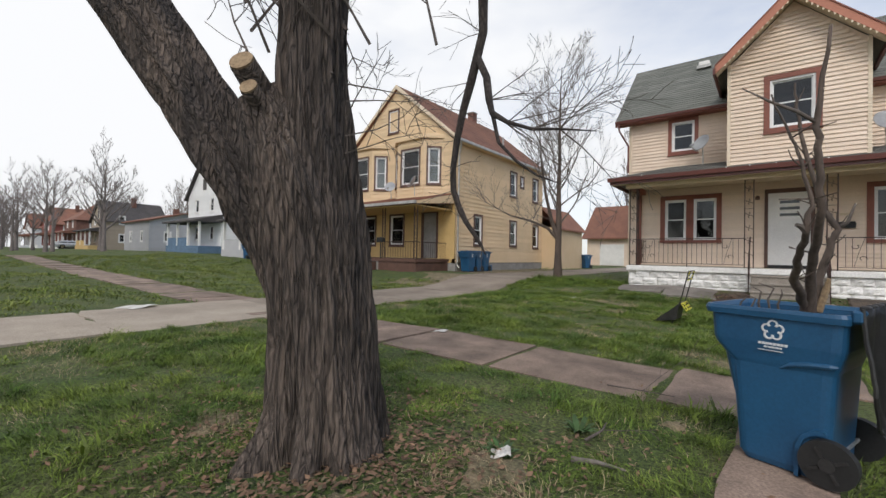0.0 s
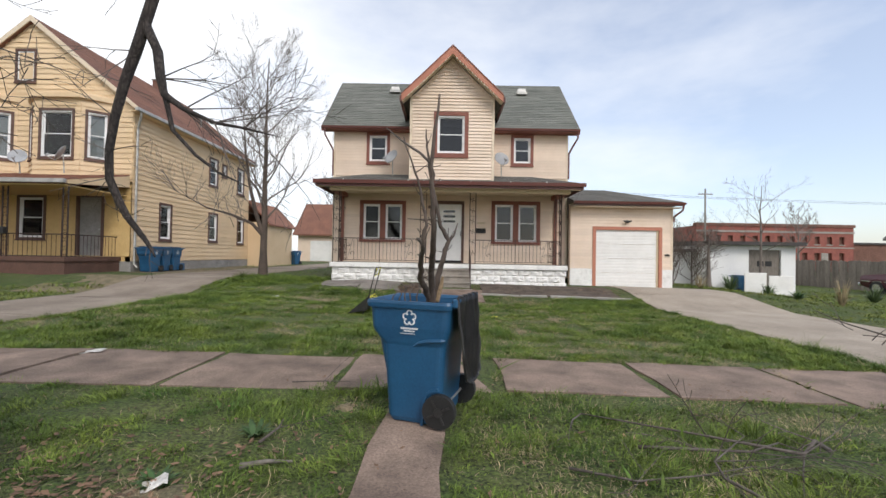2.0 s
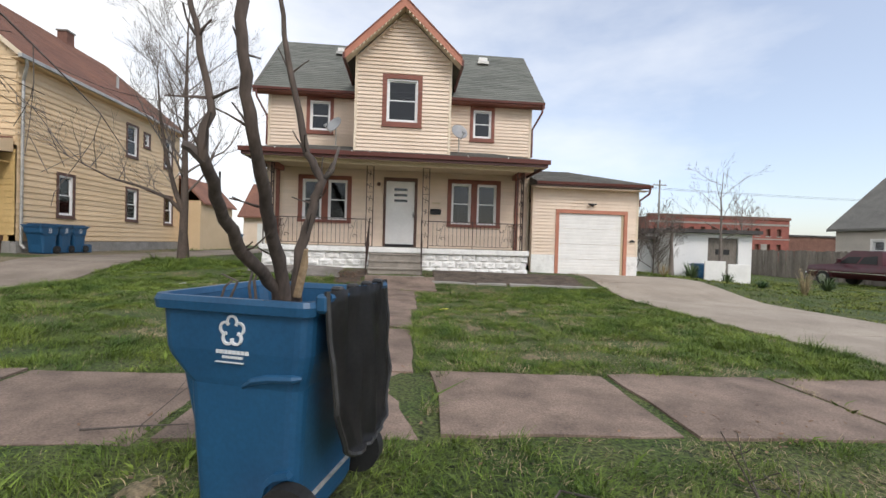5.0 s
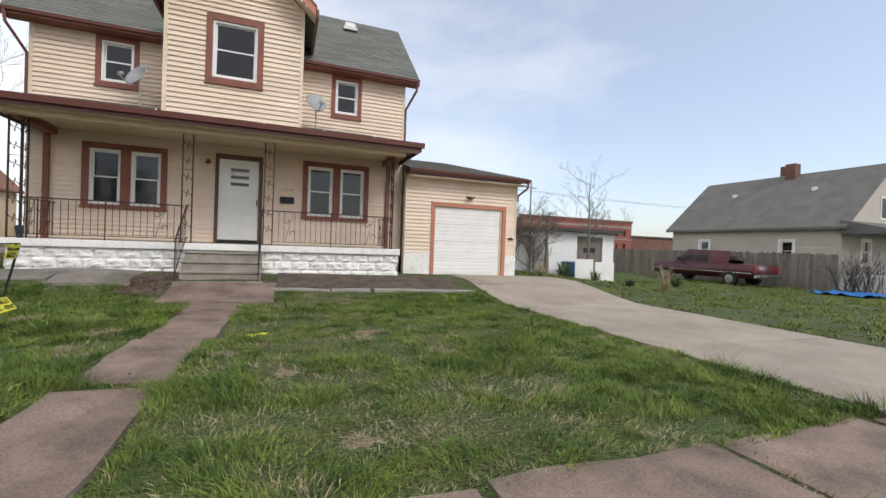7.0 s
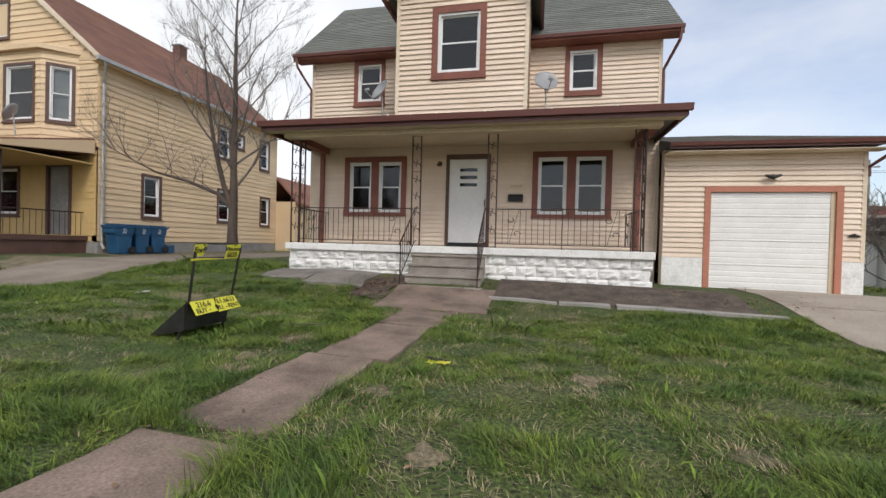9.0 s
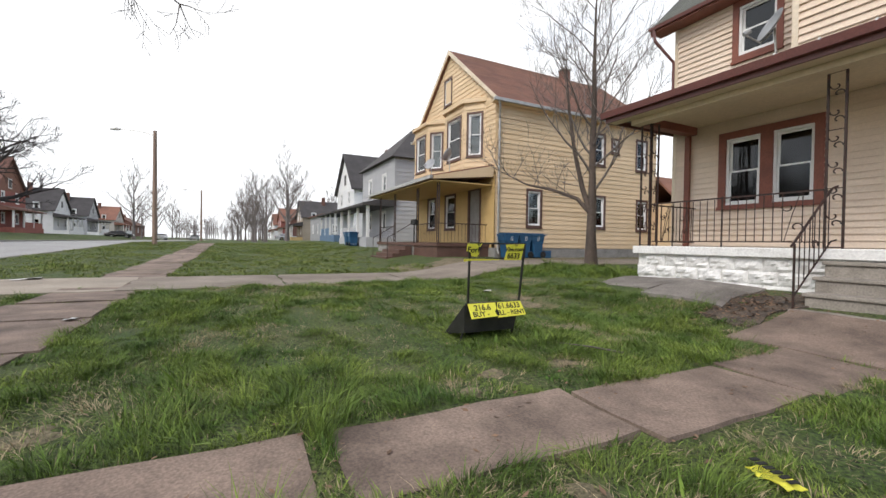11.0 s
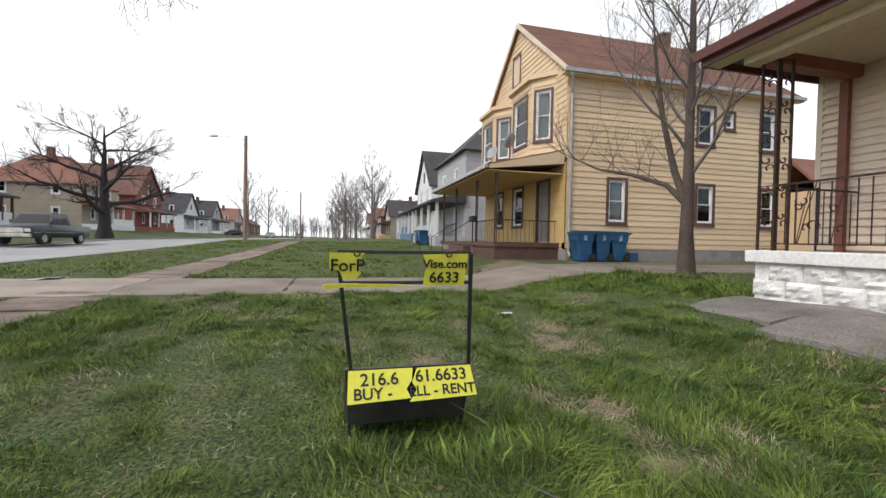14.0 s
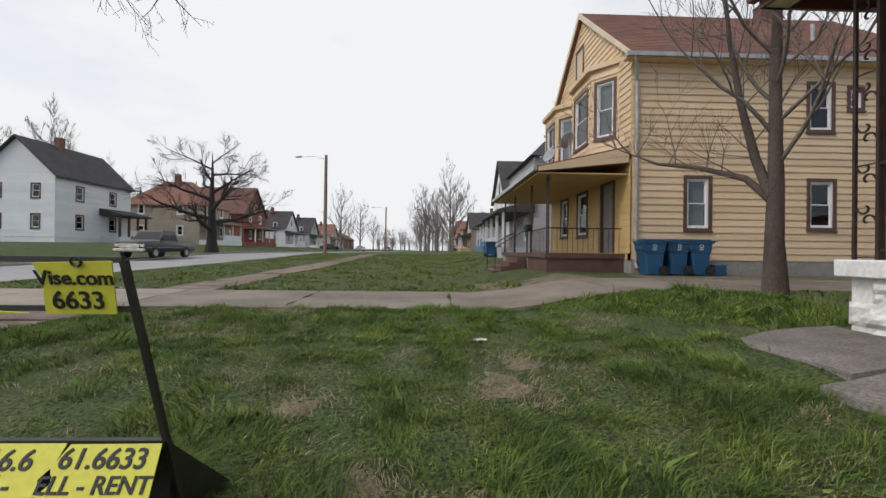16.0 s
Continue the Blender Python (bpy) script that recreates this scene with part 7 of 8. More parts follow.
panel = thing("vinyl_panel", (14.3, 20.4, -0.1), "white vinyl fence panels leaning by the shed door", "fence panel")
part("panel", box(13.3, 20.38, terrain(13.8, 20.4), 14.28, 20.43, terrain(13.8, 20.4) + 0.95, bevel=0.015), "white", panel)
part("panel", box(14.33, 20.3, terrain(14.8, 20.3), 15.4, 20.36, terrain(14.8, 20.3) + 0.9, bevel=0.015), "white", panel)
copy_thing(rowbins, pose(13.7, 21.3, terrain(13.7, 21.3) + 0.0, 0, 0, 180)).scale = (0.8, 0.8, 0.8)
lean = thing("lean_to", (11.8, 24, 0), "low weathered lean-to behind the vines", "shed")
part("wall", box(10.6, 23.4, -0.1, 12.7, 23.6, 1.7), "white_side", lean)
part("roof", box(10.3, 23.0, 1.7, 12.75, 26, 1.85), "shingle_dark", lean)
bare_tree("shed_tree", 14.4, 20.9, 5.0, 0.085, 31, "small bare crooked tree before the shed", 7, 0.75, 0.38, 3, 3, mat="pale_twig", stout=0.4, twig=0.003, lift=0.5, limb_len=0.6)
bare_tree("vine_stump", 10.83, 19.0, 2.5, 0.11, 33, "broken stump tangled with dry vines", 26, 0.8, 0.55, 2, 5, twig=0.004, lift=0.3, droop=0.2, limb_len=0.3, stout=0.2, mat="pale_twig")
for x, y, h, k in ((9.95, 20.1, 2.0, 35), (10.3, 20.7, 2.2, 36), (11.5, 20.9, 1.6, 37)):
    bare_tree("vine_bush", x, y, h, 0.03, k, "thicket of dry upright vines beside the garage", 16, 0.45, 0.03, 2, 5, twig=0.004, lift=0.9, limb_len=0.7, mat="pale_twig")
bare_tree("vine_bush", 10.9, 20.3, 2.4, 0.04, 34, "tangle of dry brown vines", 16, 0.7, 0.05, 2, 5, twig=0.004, lift=0.6, limb_len=0.7)


def spiky(name, x, y, r, h, n, mat, label, seed, category="plant", wide=0.02):
    """A tuft of pointed arching leaves."""
    rnd = random.Random(seed)
    z = terrain(x, y)
    t = thing(name, (x, y, z), label, category)
    bm = bmesh.new()
    for k in range(n):
        a, e = rnd.uniform(0, 2 * math.pi), rnd.uniform(0.35, 1.0)
        d = Vector((math.cos(a), math.sin(a), 0))
        s = Vector((-d.y, d.x, 0)) * wide * rnd.uniform(0.6, 1.2)
        p0 = Vector((x, y, z)) + d * rnd.uniform(0, r * 0.15)
        p1 = p0 + d * r * 0.55 * (1.2 - e * 0.6) + Vector((0, 0, h * e * 0.75))
        p2 = p0 + d * r * (1.2 - e * 0.6) + Vector((0, 0, h * e * (0.8 if e < 0.7 else 1.1)))
        v = [bm.verts.new(q) for q in (p0 - s, p0 + s, p1 + s, p1 - s, p2)]
        bm.faces.new((v[0], v[1], v[2], v[3])), bm.faces.new((v[3], v[2], v[4]))
    part("leaves", bm, mat, t)["kind"] = "stuff"


spiky("yucca", 12.4, 20.0, 0.55, 0.7, 90, "yucca", "spiky green yucca beside the shed", 1)
spiky("yucca", 13.9, 19.8, 0.45, 0.5, 70, "yucca", "small spiky green yucca", 2)
spiky("yucca", 17.2, 18.6, 0.5, 0.6, 90, "yucca", "spiky yucca in the grass", 3)
spiky("dry_weeds", 12.7, 15.2, 0.35, 0.9, 80, "straw", "clump of dry brown weeds by the driveway", 4, "weeds", 0.008)
spiky("dry_weeds", 9.9, 18.0, 0.4, 0.5, 70, "straw", "dry weeds at the corner of the garage", 5, "weeds", 0.008)
spiky("low_weed", 11.6, 15.6, 0.35, 0.25, 80, "weed", "low leafy weeds beside the driveway", 6, "weeds")
spiky("low_weed", -1.6, 4.1, 0.13, 0.09, 20, "weed", "broad-leaved green weed in the lawn", 7, "weeds", 0.018)
spiky("low_weed", -1.35, 4.75, 0.14, 0.10, 22, "weed", "broad-leaved weed by the path", 8, "weeds", 0.018)
hedge = thing("dry_hedge", (26.6, 15.6, -0.3), "dry brown twiggy hedge at the end of the fence", "hedge")
thin = bmesh.new()
rnd = random.Random(9)
for k in range(60):
    branch(thin, (25.6 + rnd.uniform(0, 3.0), 16.9 + rnd.uniform(-0.4, 0.4), terrain(26, 16) - 0.05), (rnd.gauss(0, 0.3), rnd.gauss(0, 0.3), 1), rnd.uniform(1.1, 1.8), 0.014, 1, rnd, 0.6, 0.5, 4, 0, 4, 0.005)
part("thicket", thin, "bark_dark", hedge)["kind"] = "stuff"

# brick school far behind, poles and wires
school = thing("brick_school", (70, 95, 0), "long three-storey red brick building far away", "building")
bf = facing(0, 90, 0)
sh = [(54.4 + 2.6 * k, z, 55.5 + 2.6 * k, z + 1.6) for k in range(12) for z in (1.6, 5.0)]
part("wall", wall_mesh(53, 86, -1, 8.6, sh, 0.4, bf), "brick", school)
part("parapet", box(52.8, 89.8, 8.6, 86.2, 91, 9.2), "brick_dark", school)
part("stone_band", box(52.9, 89.9, 7.3, 86.1, 89.999, 7.7), "kerb", school)
part("stone_band", box(52.9, 89.9, 4.2, 86.1, 89.999, 4.45), "kerb", school)
part("side_wall", box(53.0, 90.41, -1, 53.3, 110, 8.5), "brick", school)
part("side_wall", box(85.7, 90.41, -1, 86, 110, 8.5), "brick", school)
part("inner_wall", box(53.31, 90.5, -1, 85.69, 90.7, 8.5), "brick_dark", school)
part("roof", box(53, 91.0, 8.5, 86, 110, 8.62), "shingle_dark", school)
for q in sh:
    part("window", box(q[0] - 0.12, 89.93, q[1] - 0.2, q[2] + 0.12, 89.998, q[1] - 0.0), "kerb", school)
for k in range(3):
    part("arched_door", box(57.2 + 11 * k, 89.9, -1, 58.6 + 11 * k, 89.999, 3.2), "kerb", school)
low = thing("brick_warehouse", (100, 92, 0), "low dark brick building far away", "building")
part("wall", box(88, 92, -1, 125, 105, 5.2), "brick_dark", low)
part("roof", box(87.7, 91.7, 5.2, 125.3, 105.3, 5.6), "shingle_dark", low)
bg_garage = thing("rear_garage", (-11.5, 47, 0.5), "small garage with an orange-brown gable roof", "garage")
part("wall", box(-15.2, 45, 0.2, -7.5, 52, 3.3), "cream", bg_garage)
part("roof", prism([(44.5, 3.1), (44.5, 3.25), (48.5, 6.8), (52.5, 3.25), (52.5, 3.1), (48.5, 6.6)], -15.6, -7.1, "x"), "shingle_brown", bg_garage)
for x in (-13.9, -10.6):
    part("door", box(x, 44.94, 0.5, x + 2.3, 44.999, 2.6), "white", bg_garage)


def street_pole(x, y, high, label, lamp=True, mat="pole_wood", arm=(0, -1)):
    z = terrain(x, y)
    p = thing("street_lamp" if lamp else "utility_pole", (x, y, z), label, "street lamp" if lamp else "utility pole")
    part("pole", tube([(x, y, z - 0.1), (x, y, z + high * 0.5), (x, y, z + high)], [0.17, 0.15, 0.12], 12), mat, p)
    if lamp:
        a = Vector((arm[0], arm[1], 0)).normalized()
        b = Vector((x, y, z + high - 0.35))
        e = b + a * 2.4 + Vector((0, 0, 0.35))
        part("arm", tube([b, b + a * 1.2 + Vector((0, 0, 0.3)), e], 0.035, 6), "metal", p)
        part("lamp_head", tube([e, e + a * 0.3 + Vector((0, 0, 0.02)), e + a * 0.75], [0.06, 0.12, 0.05], 10), "metal", p)
    else:
        part("cross_arm", box(x - 1.1, y - 0.06, z + high - 0.9, x + 1.1, y + 0.06, z + high - 0.76), mat, p)
        for s in (-0.9, -0.4, 0.4, 0.9):
            part("insulator", tube([(x + s, y, z + high - 0.76), (x + s, y, z + high - 0.6)], 0.04, 6), "metal", p)


street_pole(-36.6, 3.2, 8.7, "tall wooden street-lamp pole beside the road", arm=(-0.35, -1))
street_pole(39.5, 65.4, 12.8, "tall grey utility pole behind the shed", False, "found")

street_pole(-84, 3.4, 9.0, "far wooden street-lamp pole", arm=(-0.3, -1))
for z, s in ((11.6, 0.0), (11.9, 0.5)):
    w = thing("overhead_wire", (39.5, 65.4, z), "thin overhead electric wire", "wire", "wires behind the shed")
    part("cable", tube([(12 + 112 * k / 16, 65.4 + s + 5 * k / 16, z - 1.0 * math.sin(math.pi * k / 16)) for k in range(17)], 0.022, 4), "letter", w)

# far trees
bare_tree("street_oak", -42.2, -9.3, 9.8, 0.52, 41, "broad dark bare tree across the street", 12, 0.95, 0.22, 3, 5, mat="bark_dark", twig=0.012, lift=0.25, limb_len=0.72)
rnd = random.Random(77)
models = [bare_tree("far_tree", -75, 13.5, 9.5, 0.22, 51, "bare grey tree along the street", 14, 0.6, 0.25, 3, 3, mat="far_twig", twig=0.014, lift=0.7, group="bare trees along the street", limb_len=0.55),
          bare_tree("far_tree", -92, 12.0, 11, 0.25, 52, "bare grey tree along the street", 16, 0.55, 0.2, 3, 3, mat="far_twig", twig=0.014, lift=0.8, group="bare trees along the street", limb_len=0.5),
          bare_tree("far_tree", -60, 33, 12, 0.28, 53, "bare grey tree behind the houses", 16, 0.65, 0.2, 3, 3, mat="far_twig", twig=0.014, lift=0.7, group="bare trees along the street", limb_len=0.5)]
for x, y in ((-58, 15), (-66, 11.5), (-82, 10.5), (-100, 10), (-115, 9.5), (-125, -12), (-93, 14), (-180, 8), (-175, -9), (-120, 13), (-150, 12), (-110, -11), (-140, -11), (-165, -10), (-62, 10.6 + 5), (-55, 36), (-72, 34), (-80, 37), (-95, 36), (-110, 35), (-48, -30), (-60, -33), (-80, -33), (-100, -32), (-28, -40), (-34, -46), (-45, -44), (-56, -46), (-22, -50), (-23, 36), (-30, 40), (-14, 55), (-3, 60), (-8, 42), (20, 75), (30, 82), (66, 80), (-130, 38), (-150, 40), (-70, -40), (-90, -42), (-120, -38), (-150, -36), (-12, -44), (-16, -52), (-20, -44), (-25, -55), (-30, -52), (-38, -56), (-40, -62), (-50, -58), (-8, -60), (-33, -38), (-62, -42), (-160, 17), (-135, 14), (-50, 33), (-64, 38), (-88, 33), (-40, 38), (-103, 40), (-120, 33), (-140, 30)):
    src = rnd.choice(models)
    k = rnd.uniform(0.75, 1.15)
    o = copy_thing(src, pose(x, y, terrain(x, y), 0, 0, rnd.uniform(0, 360)))
    o.scale = (k, k, k * rnd.uniform(0.9, 1.1))

# the brown woods that close the street's far end
rnd = random.Random(91)
woods = bmesh.new()
for k in range(390):
    if k >= 270:
        x, y = rnd.uniform(-78, -20), rnd.uniform(-58, -36)
    elif k % 3 == 0:
        x, y = rnd.uniform(-290, -170), rnd.uniform(-16, 40)
    elif k % 3 == 1:
        x, y = rnd.uniform(-200, -34), rnd.uniform(-72, -40)
    else:
        x, y = rnd.uniform(-230, -90), rnd.uniform(36, 66)
    z, h = terrain(x, y), rnd.uniform(6.0, 11.5)
    tube([(x, y, z - 0.1), (x + rnd.gauss(0, 0.2), y, z + h * 0.5), (x, y + rnd.gauss(0, 0.3), z + h * 0.9)], [0.2, 0.13, 0.04], 4, woods, caps=False)
    for j in range(9):
        a = j * 2.4 + rnd.random()
        branch(woods, (x, y, z + h * (0.18 + 0.07 * j)), (math.cos(a) * 0.7, math.sin(a) * 0.7, 0.7), h * rnd.uniform(0.22, 0.36), 0.05, 1, rnd, 0.7, 0.5, 3, 0.0, 5, 0.03)
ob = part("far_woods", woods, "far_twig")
tagged(ob, "bare brown woods beyond the far houses", "trees", kind="stuff")


# ---- grass, straw and litter ----
def waves(x, y, seed, scale, n=7):
    """A smooth uneven field about 0, for many places at once."""
    r = np.random.RandomState(seed)
    out = np.zeros_like(x)
    for _ in range(n):
        a, f, p = r.uniform(0, 2 * np.pi), scale * r.uniform(0.5, 1.8), r.uniform(0, 2 * np.pi)
        out += np.sin((x * np.cos(a) + y * np.sin(a)) * f + p)
    return out / np.sqrt(n)


def lawn(x, y):
    """Where grass grows: not on paving, under houses, the trunk or the bin."""
    ok = np.ones_like(x, bool)
    e = 0.03 * waves(x, y, 3, 6.0)
    for x0, x1, y0, y1 in ((-60, 60, 5.82, 7.09), (-0.51, -0.02, 0.9, 5.8), (-0.21, 0.47, 7.0, 10.7), (-0.13, 0.61, 10.7, 13.5), (-0.72, 1.15, 13.5, 16), (-1.5, -0.7, 14.25, 24), (-3.98, -2.7, 15.0, 24), (-2.7, -1.4, 14.7, 24), (-1.0, 5.7, 14.42, 24), (5.97, 9.73, -1, 17.4), (4.5, 8.5, 16.9, 24), (-10.2, -7.5, -1, 42), (-12.4, -10.2, 14.6, 24), (-21, -12.2, 14.4, 30)):
        ok &= ~((x > x0 - e) & (x < x1 + e) & (y > y0 - e) & (y < y1 + e))
    ok |= (np.abs((x - 0.57 + 0.835 + 0.2 * (6.4 - y)) % 1.67 - 0.835) < 0.055) & (y > 5.8) & (y < 7.08) & (waves(x, y, 8, 3.0) > -0.3)
    ok |= (np.abs(y - 9.05) < 0.06) & (np.abs(x - 0.12) < 0.38)
    ok &= np.hypot(x + 2.47, y - 3.52) > 0.60 + 0.18 * waves(x, y, 5, 4.0)
    ok &= np.hypot(x + 0.18, y - 5.23) > 0.32
    ok &= (y > 0.86) & (y < 40)
    return ok


def blades(name, label, count, area, height, width, mat, seed, dry=False, far=False):
    """Many separate curved blades as one mesh of kind stuff."""
    r = np.random.RandomState(seed)
    tufts = count // (55 if not far else 9)
    tx, ty, tall = r.uniform(area[0], area[1], tufts), r.uniform(area[2], area[3], tufts), np.exp(r.normal(-0.08, 0.28, tufts))
    own = r.randint(0, tufts, count)
    loose = r.rand(count) < 0.36
    size = 0.045 if not far else 0.12
    dx, dy = r.normal(0, size, count), r.normal(0, size, count)
    x = np.where(loose, r.uniform(area[0], area[1], count), tx[own] + dx)
    y = np.where(loose, r.uniform(area[2], area[3], count), ty[own] + dy)
    tuft_high = np.where(loose, 0.55, tall[own])
    out_yaw = np.where(loose, r.uniform(0, 2 * np.pi, count), np.arctan2(dy, dx) + r.normal(0, 0.5, count))
    thick = 0.7 * waves(x, y, 21, 1.6) + 0.9 * waves(x, y, 22, 7.0)
    bare = waves(x, y, 31, 0.9) + 0.7 * waves(x, y, 32, 3.2)
    for px, py, pr in PATCHES:
        bare += 2.2 * np.exp(-((x - px) ** 2 + (y - py) ** 2) / pr ** 2)
    keep = lawn(x, y)
    if dry:
        keep &= (bare > 1.0) | (r.rand(count) < np.clip(0.15 + 0.25 * bare + 0.34 * (x > 0.5) * (y > 7), 0.05, 0.75))
    else:
        keep &= r.rand(count) < np.clip(1.1 + 0.25 * thick - 0.8 * np.maximum(0, bare - 0.45), 0.06, 1.0)
    x, y, thick, bare, tuft_high, out_yaw = x[keep], y[keep], thick[keep], bare[keep], tuft_high[keep], out_yaw[keep]
    n = len(x)
    z = np.array([grounded(a, b) for a, b in zip(x, y)]) - 0.008
    h = height * np.clip(0.72 + 0.48 * thick, 0.18, 1.6) * tuft_high * r.uniform(0.55, 1.3, n)
    yaw = out_yaw
    comb = waves(x, y, 41, 2.2) * 3.0
    lean = r.uniform(0.4, 1.9, n) * h
    if dry:
        h, lean = height * r.uniform(0.2, 0.85, n), height * r.uniform(0.4, 1.3, n)
    lx, ly = np.cos(yaw) * 0.75 + np.cos(comb) * 0.4, np.sin(yaw) * 0.75 + np.sin(comb) * 0.4
    face = yaw + r.uniform(-0.6, 0.6, n) + np.pi / 2
    w = width * r.uniform(0.6, 1.3, n)
    sx, sy = np.cos(face) * w, np.sin(face) * w
    v = np.zeros((n, 4, 3))
    v[:, 0] = np.stack([x, y, z], 1)
    mx, my, mz = x + lx * lean * 0.3, y + ly * lean * 0.3, z + h * 0.5
    v[:, 1] = np.stack([mx - sx, my - sy, mz], 1)
    v[:, 2] = np.stack([mx + sx, my + sy, mz], 1)
    v[:, 3] = np.stack([x + lx * lean, y + ly * lean, z + h * np.where(lean > h * 0.8, 0.82, 1.0)], 1)
    me = bpy.data.meshes.new(name)
    base = np.arange(n)[:, None] * 4
    loops = np.concatenate([base + np.array([[0, 2, 1]]), base + np.array([[1, 2, 3]])], 1).ravel()
    me.vertices.add(n * 4)
    me.vertices.foreach_set("co", v.ravel())
    me.loops.add(len(loops))
    me.loops.foreach_set("vertex_index", loops.astype(np.int32))
    me.polygons.add(n * 2)
    start = (np.arange(n)[:, None] * 6 + np.array([[0, 3]])).ravel()
    me.polygons.foreach_set("loop_start", start.astype(np.int32))
    me.update(calc_edges=True)
    me.validate()
    me.materials.append(M[mat])
    ob = new(name, me)
    tagged(ob, label, "grass", kind="stuff")
    return ob


blades("lawn_grass", "uneven green spring lawn before the porch", 640000, (-7.4, 6.1, 7.0, 14.6), 0.082, 0.0024, "blade", 1)
blades("lawn_grass", "green grass beside the porch", 40000, (-7.4, -3.6, 14.5, 17.4), 0.10, 0.0042, "blade", 7)
blades("verge_grass", "green grass of the verge by the street", 290000, (-7.4, 6.1, 0.9, 5.85), 0.070, 0.0025, "blade", 2)
blades("yard_grass", "green grass of the side yards", 70000, (-40, 26, 0.9, 34), 0.10, 0.012, "blade", 3, far=True)
blades("yard_grass", "green grass before the yellow house", 75000, (-42, -10.3, 7.1, 15.5), 0.075, 0.013, "blade_sunny", 9, far=True)
blades("verge_grass", "green verge along the street", 35000, (-42, -10.3, 0.9, 5.75), 0.07, 0.013, "blade_sunny", 10, far=True)
blades("yard_grass", "sunlit green grass beyond the driveway", 110000, (9.7, 27, 3, 24), 0.07, 0.013, "blade_sunny", 8, far=True)
blades("joint_grass", "grass tufts in the joints of the sidewalk", 26000, (-6.5, 5.5, 5.75, 7.2), 0.06, 0.003, "blade", 4)
blades("dry_grass", "flattened dry straw in the thin lawn", 260000, (-7.4, 6.1, 0.9, 14.6), 0.085, 0.0022, "straw", 5, True)


def scatter(name, label, n, centre, spread, size, mat, seed, category="litter"):
    """Small curled flakes lying about, as one mesh of kind stuff."""
    rnd = random.Random(seed)
    bm = bmesh.new()
    for _ in range(n):
        x, y = centre[0] + rnd.gauss(0, spread[0]), centre[1] + rnd.gauss(0, spread[1])
        z = grounded(x, y) + rnd.uniform(0.012, 0.035)
        a, s = rnd.uniform(0, 6.28), size * rnd.uniform(0.5, 1.4)
        d, e = Vector((math.cos(a), math.sin(a), rnd.uniform(-0.4, 0.4))) * s, Vector((-math.sin(a), math.cos(a), rnd.uniform(-0.4, 0.4))) * s * 0.55
        c = Vector((x, y, z))
        v = [bm.verts.new(q) for q in (c - d, c - e * 0.9, c + d, c + e)]
        bm.faces.new((v[0], v[1], v[2])), bm.faces.new((v[0], v[2], v[3]))
    ob = part(name, bm, mat)
    tagged(ob, label, category, kind="stuff")


scatter("dead_leaves", "brown dead leaves and bark chips round the trunk", 3200, (-2.3, 3.4), (0.8, 0.6), 0.022, "leaf_dead", 1)
scatter("dead_leaves", "brown dead leaves along the path", 260, (0.0, 10.5), (0.55, 2.2), 0.02, "leaf_dead", 2)
scatter("dead_leaves", "brown dead leaves on the verge", 320, (0.0, 4.5), (2.2, 0.9), 0.018, "leaf_dead", 3)
scatter("bed_litter", "dead leaves and chips in the earth bed", 2600, (3.0, 15.3), (1.5, 0.35), 0.025, "leaf_dead", 4)
scatter("bed_litter", "dead leaves on the earth beside the steps", 900, (-1.15, 14.85), (0.28, 0.4), 0.025, "leaf_dead", 5)
scatter("wood_chips", "wood chips on the sidewalk", 70, (2.75, 6.0), (0.25, 0.2), 0.015, "leaf_dead", 6)
scatter("wood_chips", "pale bark flakes round the trunk", 500, (-2.2, 3.1), (0.45, 0.35), 0.016, "thatch", 9)


def lying_branch(name, pts, r, label, seed, kids=6, mat="twig"):
    rnd = random.Random(seed)
    t = thing(name, (pts[0][0], pts[0][1], grounded(pts[0][0], pts[0][1])), label, "branch", "fallen branches on the verge")
    p3 = [Vector((x, y, grounded(x, y) + z + r)) for x, y, z in pts]
    bm = tube(p3, [r * (1 - 0.7 * k / (len(p3) - 1)) for k in range(len(p3))], 6, rough=0.1)
    for k in range(kids):
        p = p3[1 + k % (len(p3) - 1)]
        branch(bm, p, (rnd.uniform(-1, 1), rnd.uniform(-1, 1), rnd.uniform(0.0, 0.25)), rnd.uniform(0.25, 0.7), r * 0.4, 1, rnd, 0.7, 0.0, 4, 0.15, 3, 0.0025)
    part("stick", bm, mat, t, "", True)


lying_branch("fallen_branch", [(1.3, 4.62, 0.03), (1.7, 4.6, 0.05), (2.05, 4.62, 0.04), (2.3, 4.7, 0.08)], 0.014, "pale fallen branch on the grass", 1, 4)
lying_branch("fallen_branch", [(1.8, 3.9, 0.02), (1.6, 4.2, 0.06), (1.7, 4.45, 0.05), (2.1, 4.75, 0.1)], 0.012, "crooked fallen branch on the grass", 2, 5)
lying_branch("fallen_branch", [(2.7, 4.75, 0.02), (2.55, 4.7, 0.1), (2.35, 4.55, 0.06), (1.9, 4.85, 0.05), (1.1, 5.2, 0.04)], 0.018, "dark fallen branch with twigs", 3, 6)
lying_branch("fallen_branch", [(0.75, 4.35, 0.02), (1.1, 4.2, 0.03), (1.5, 4.25, 0.05), (1.9, 4.4, 0.05)], 0.009, "thin fallen branch on the grass", 4, 4)
lying_branch("fallen_branch", [(-1.5, 5.9, 0.03), (-1.2, 5.95, 0.03), (-0.95, 6.0, 0.02)], 0.008, "small stick on the sidewalk", 5, 1)
lying_branch("fallen_branch", [(-1.25, 4.6, 0.02), (-1.2, 4.8, 0.04), (-1.22, 4.95, 0.05)], 0.011, "short pale stick on the grass", 6, 1)
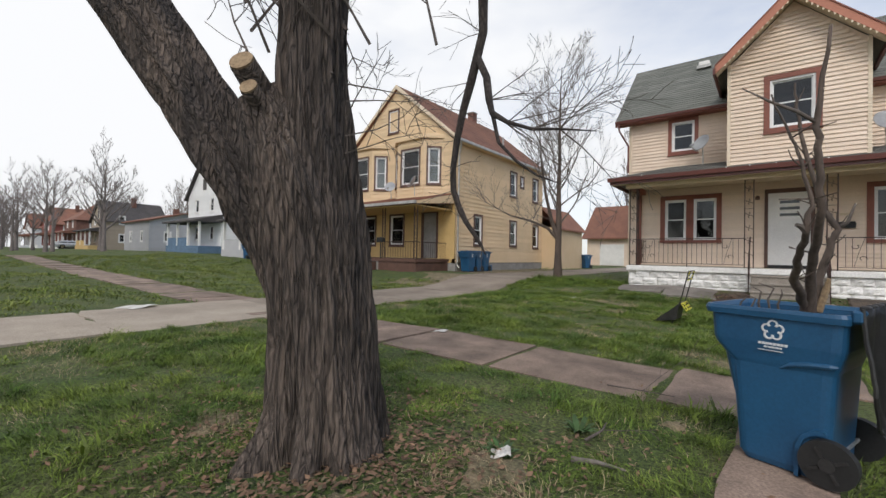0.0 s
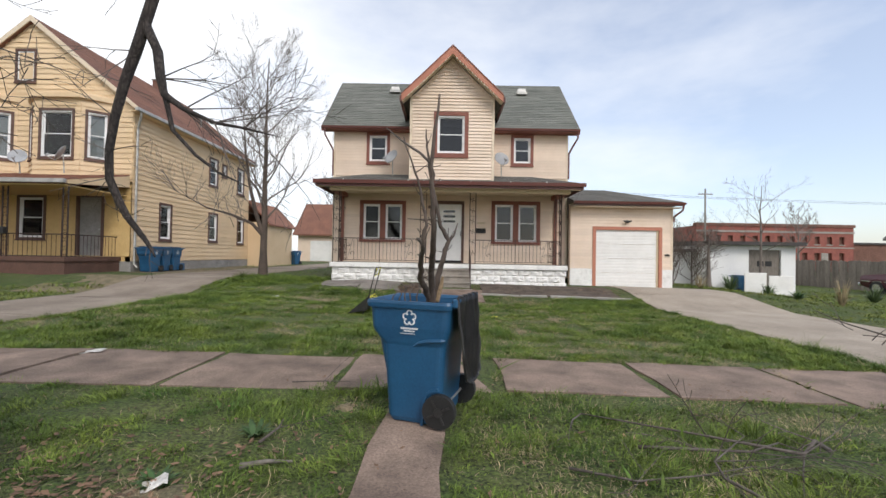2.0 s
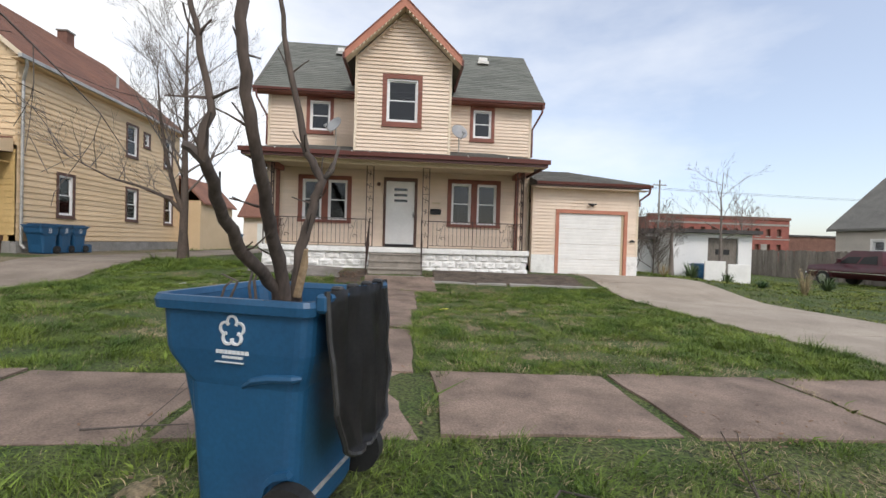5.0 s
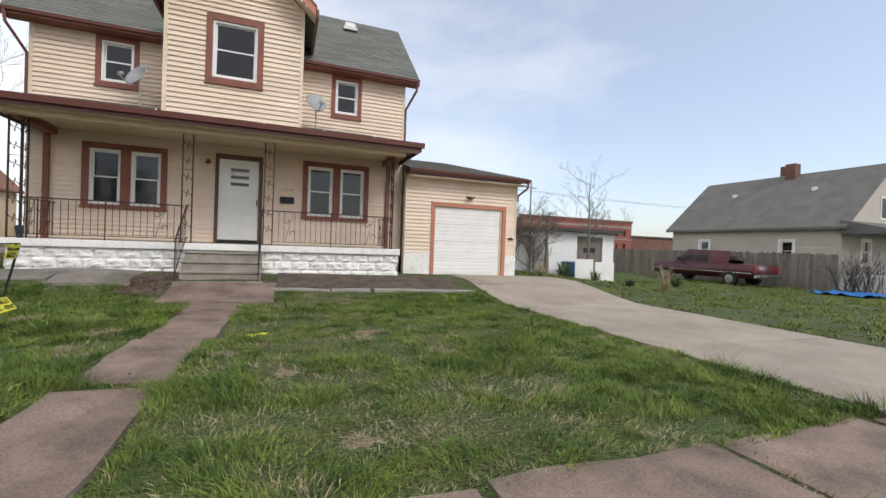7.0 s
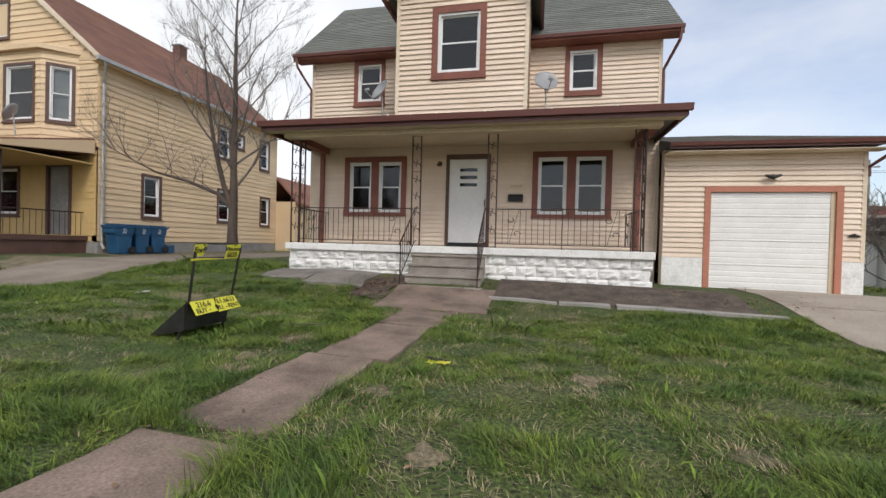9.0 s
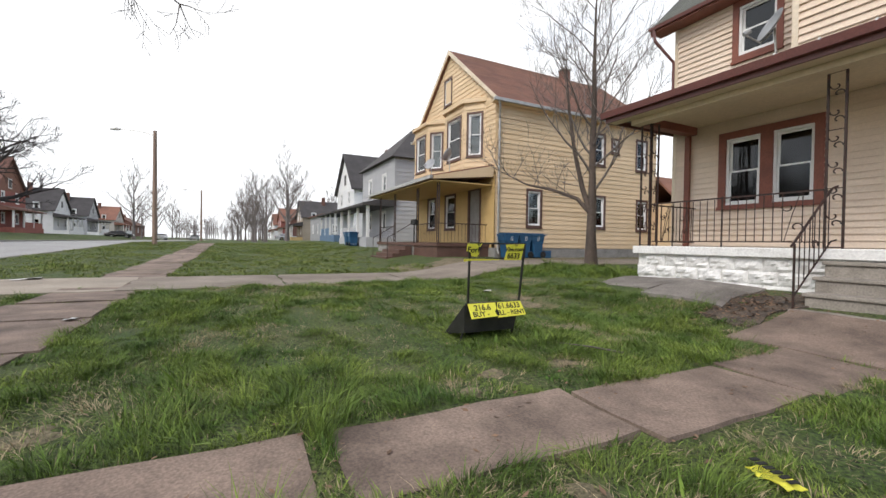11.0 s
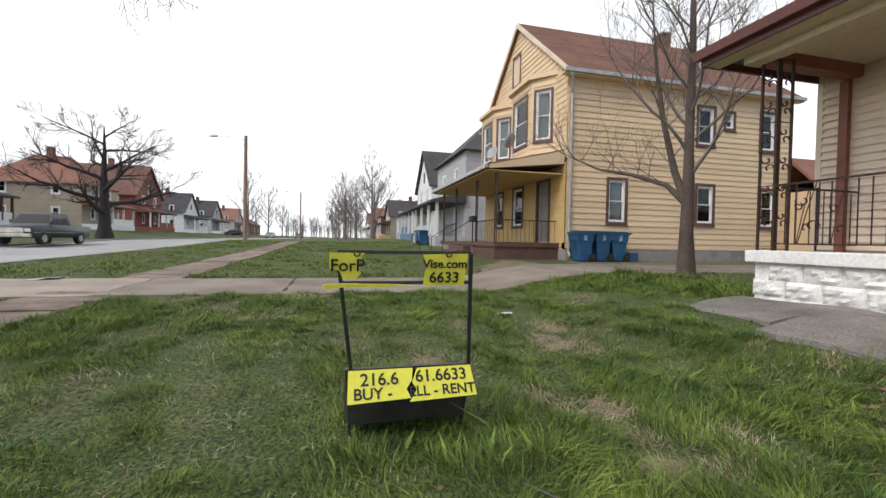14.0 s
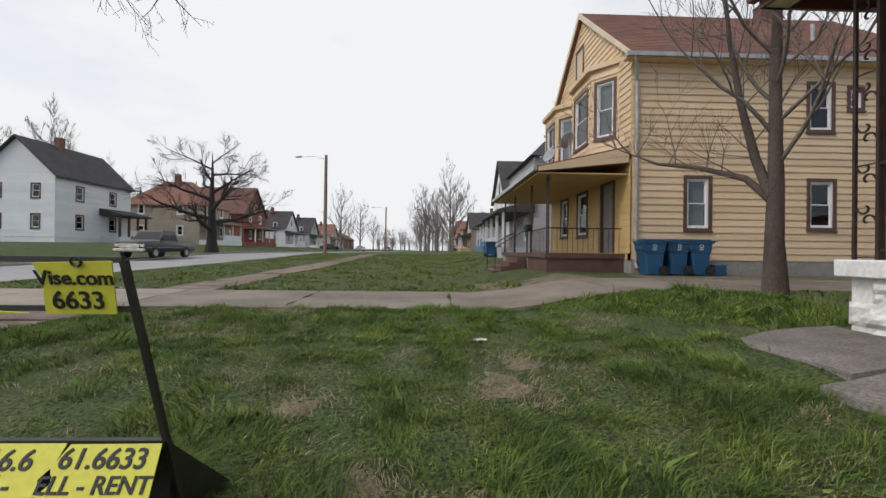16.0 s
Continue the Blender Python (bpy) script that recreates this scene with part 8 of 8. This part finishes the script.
lying_branch("fallen_branch", [(-0.6, 11.78, 0.05), (-0.83, 11.61, 0.07), (-1.05, 11.46, 0.07)], 0.011, "pale stick on the lawn", 7, 0)
lying_branch("fallen_branch", [(-1.22, 4.27, 0.0), (-1.08, 4.32, 0.01), (-0.94, 4.36, 0.0)], 0.022, "chunk of broken pale wood on the grass", 8, 0, "fence_wood")
sap = thing("dry_stalk", (2.95, 4.4, terrain(2.95, 4.4)), "thin bare arching stalk standing in the grass", "branch")
bm = tube([(2.98, 4.35, -0.05), (2.93, 4.4, 0.3), (2.88, 4.42, 0.55), (2.9, 4.42, 0.72), (2.75, 4.42, 0.85), (2.5, 4.42, 0.92), (2.3, 4.42, 1.0)], [0.012, 0.011, 0.010, 0.009, 0.006, 0.004, 0.002], 6, rough=0.1)
rnd = random.Random(6)
for k in range(8):
    branch(bm, (2.9 - 0.06 * k, 4.42, 0.7 + 0.03 * k), (rnd.uniform(-1, 0.6), rnd.uniform(-0.5, 0.5), rnd.uniform(0, 0.8)), rnd.uniform(0.15, 0.4), 0.004, 1, rnd, 0.6, 0.1, 4, 0, 2, 0.002)
part("stalk", bm, "twig", sap, "", True)


def scrap(name, x, y, w, d, yaw, mat, label, seed):
    t = thing(name, (x, y, grounded(x, y)), label, "litter")
    bm = bmesh.new()
    bmesh.ops.create_grid(bm, x_segments=6, y_segments=3, size=0.5)
    m = pose(x, y, grounded(x, y) + 0.035, 4, -3, yaw)
    for v in bm.verts:
        v.co = m @ Vector((v.co.x * w, v.co.y * d, 0.02 * noise.noise((v.co.x * 4 + seed, v.co.y * 4, 0)) + 0.012 * math.sin(v.co.x * 5)))
    bmesh.ops.solidify(bm, geom=bm.faces[:], thickness=0.004)
    part("sheet", bm, mat, t)
    return t, m


t, m = scrap("sign_scrap", 1.02, 10.82, 0.24, 0.085, -25, "sign_yellow", "torn yellow strip of sign lying in the grass", 1)
for k in range(6):
    part("letter_bar", box(-0.125 + 0.042 * k, -0.02, 0.026, -0.1 + 0.042 * k, 0.022, 0.03), "letter", t).data.transform(m)
scrap("paper_scrap", -4.48, 12.79, 0.22, 0.1, 10, "paper", "small white paper scrap on the lawn", 2)
scrap("paper_scrap", -1.57, 4.05, 0.12, 0.10, 30, "paper", "crumpled white paper by the tree", 3)
scrap("cardboard_scrap", -10.3, 4.6, 0.8, 0.5, 15, "paper", "flattened pale cardboard on the driveway apron", 4)
scrap("paper_scrap", -4.4, 6.95, 0.35, 0.12, 5, "paper", "pale scrap at the edge of the sidewalk", 5)
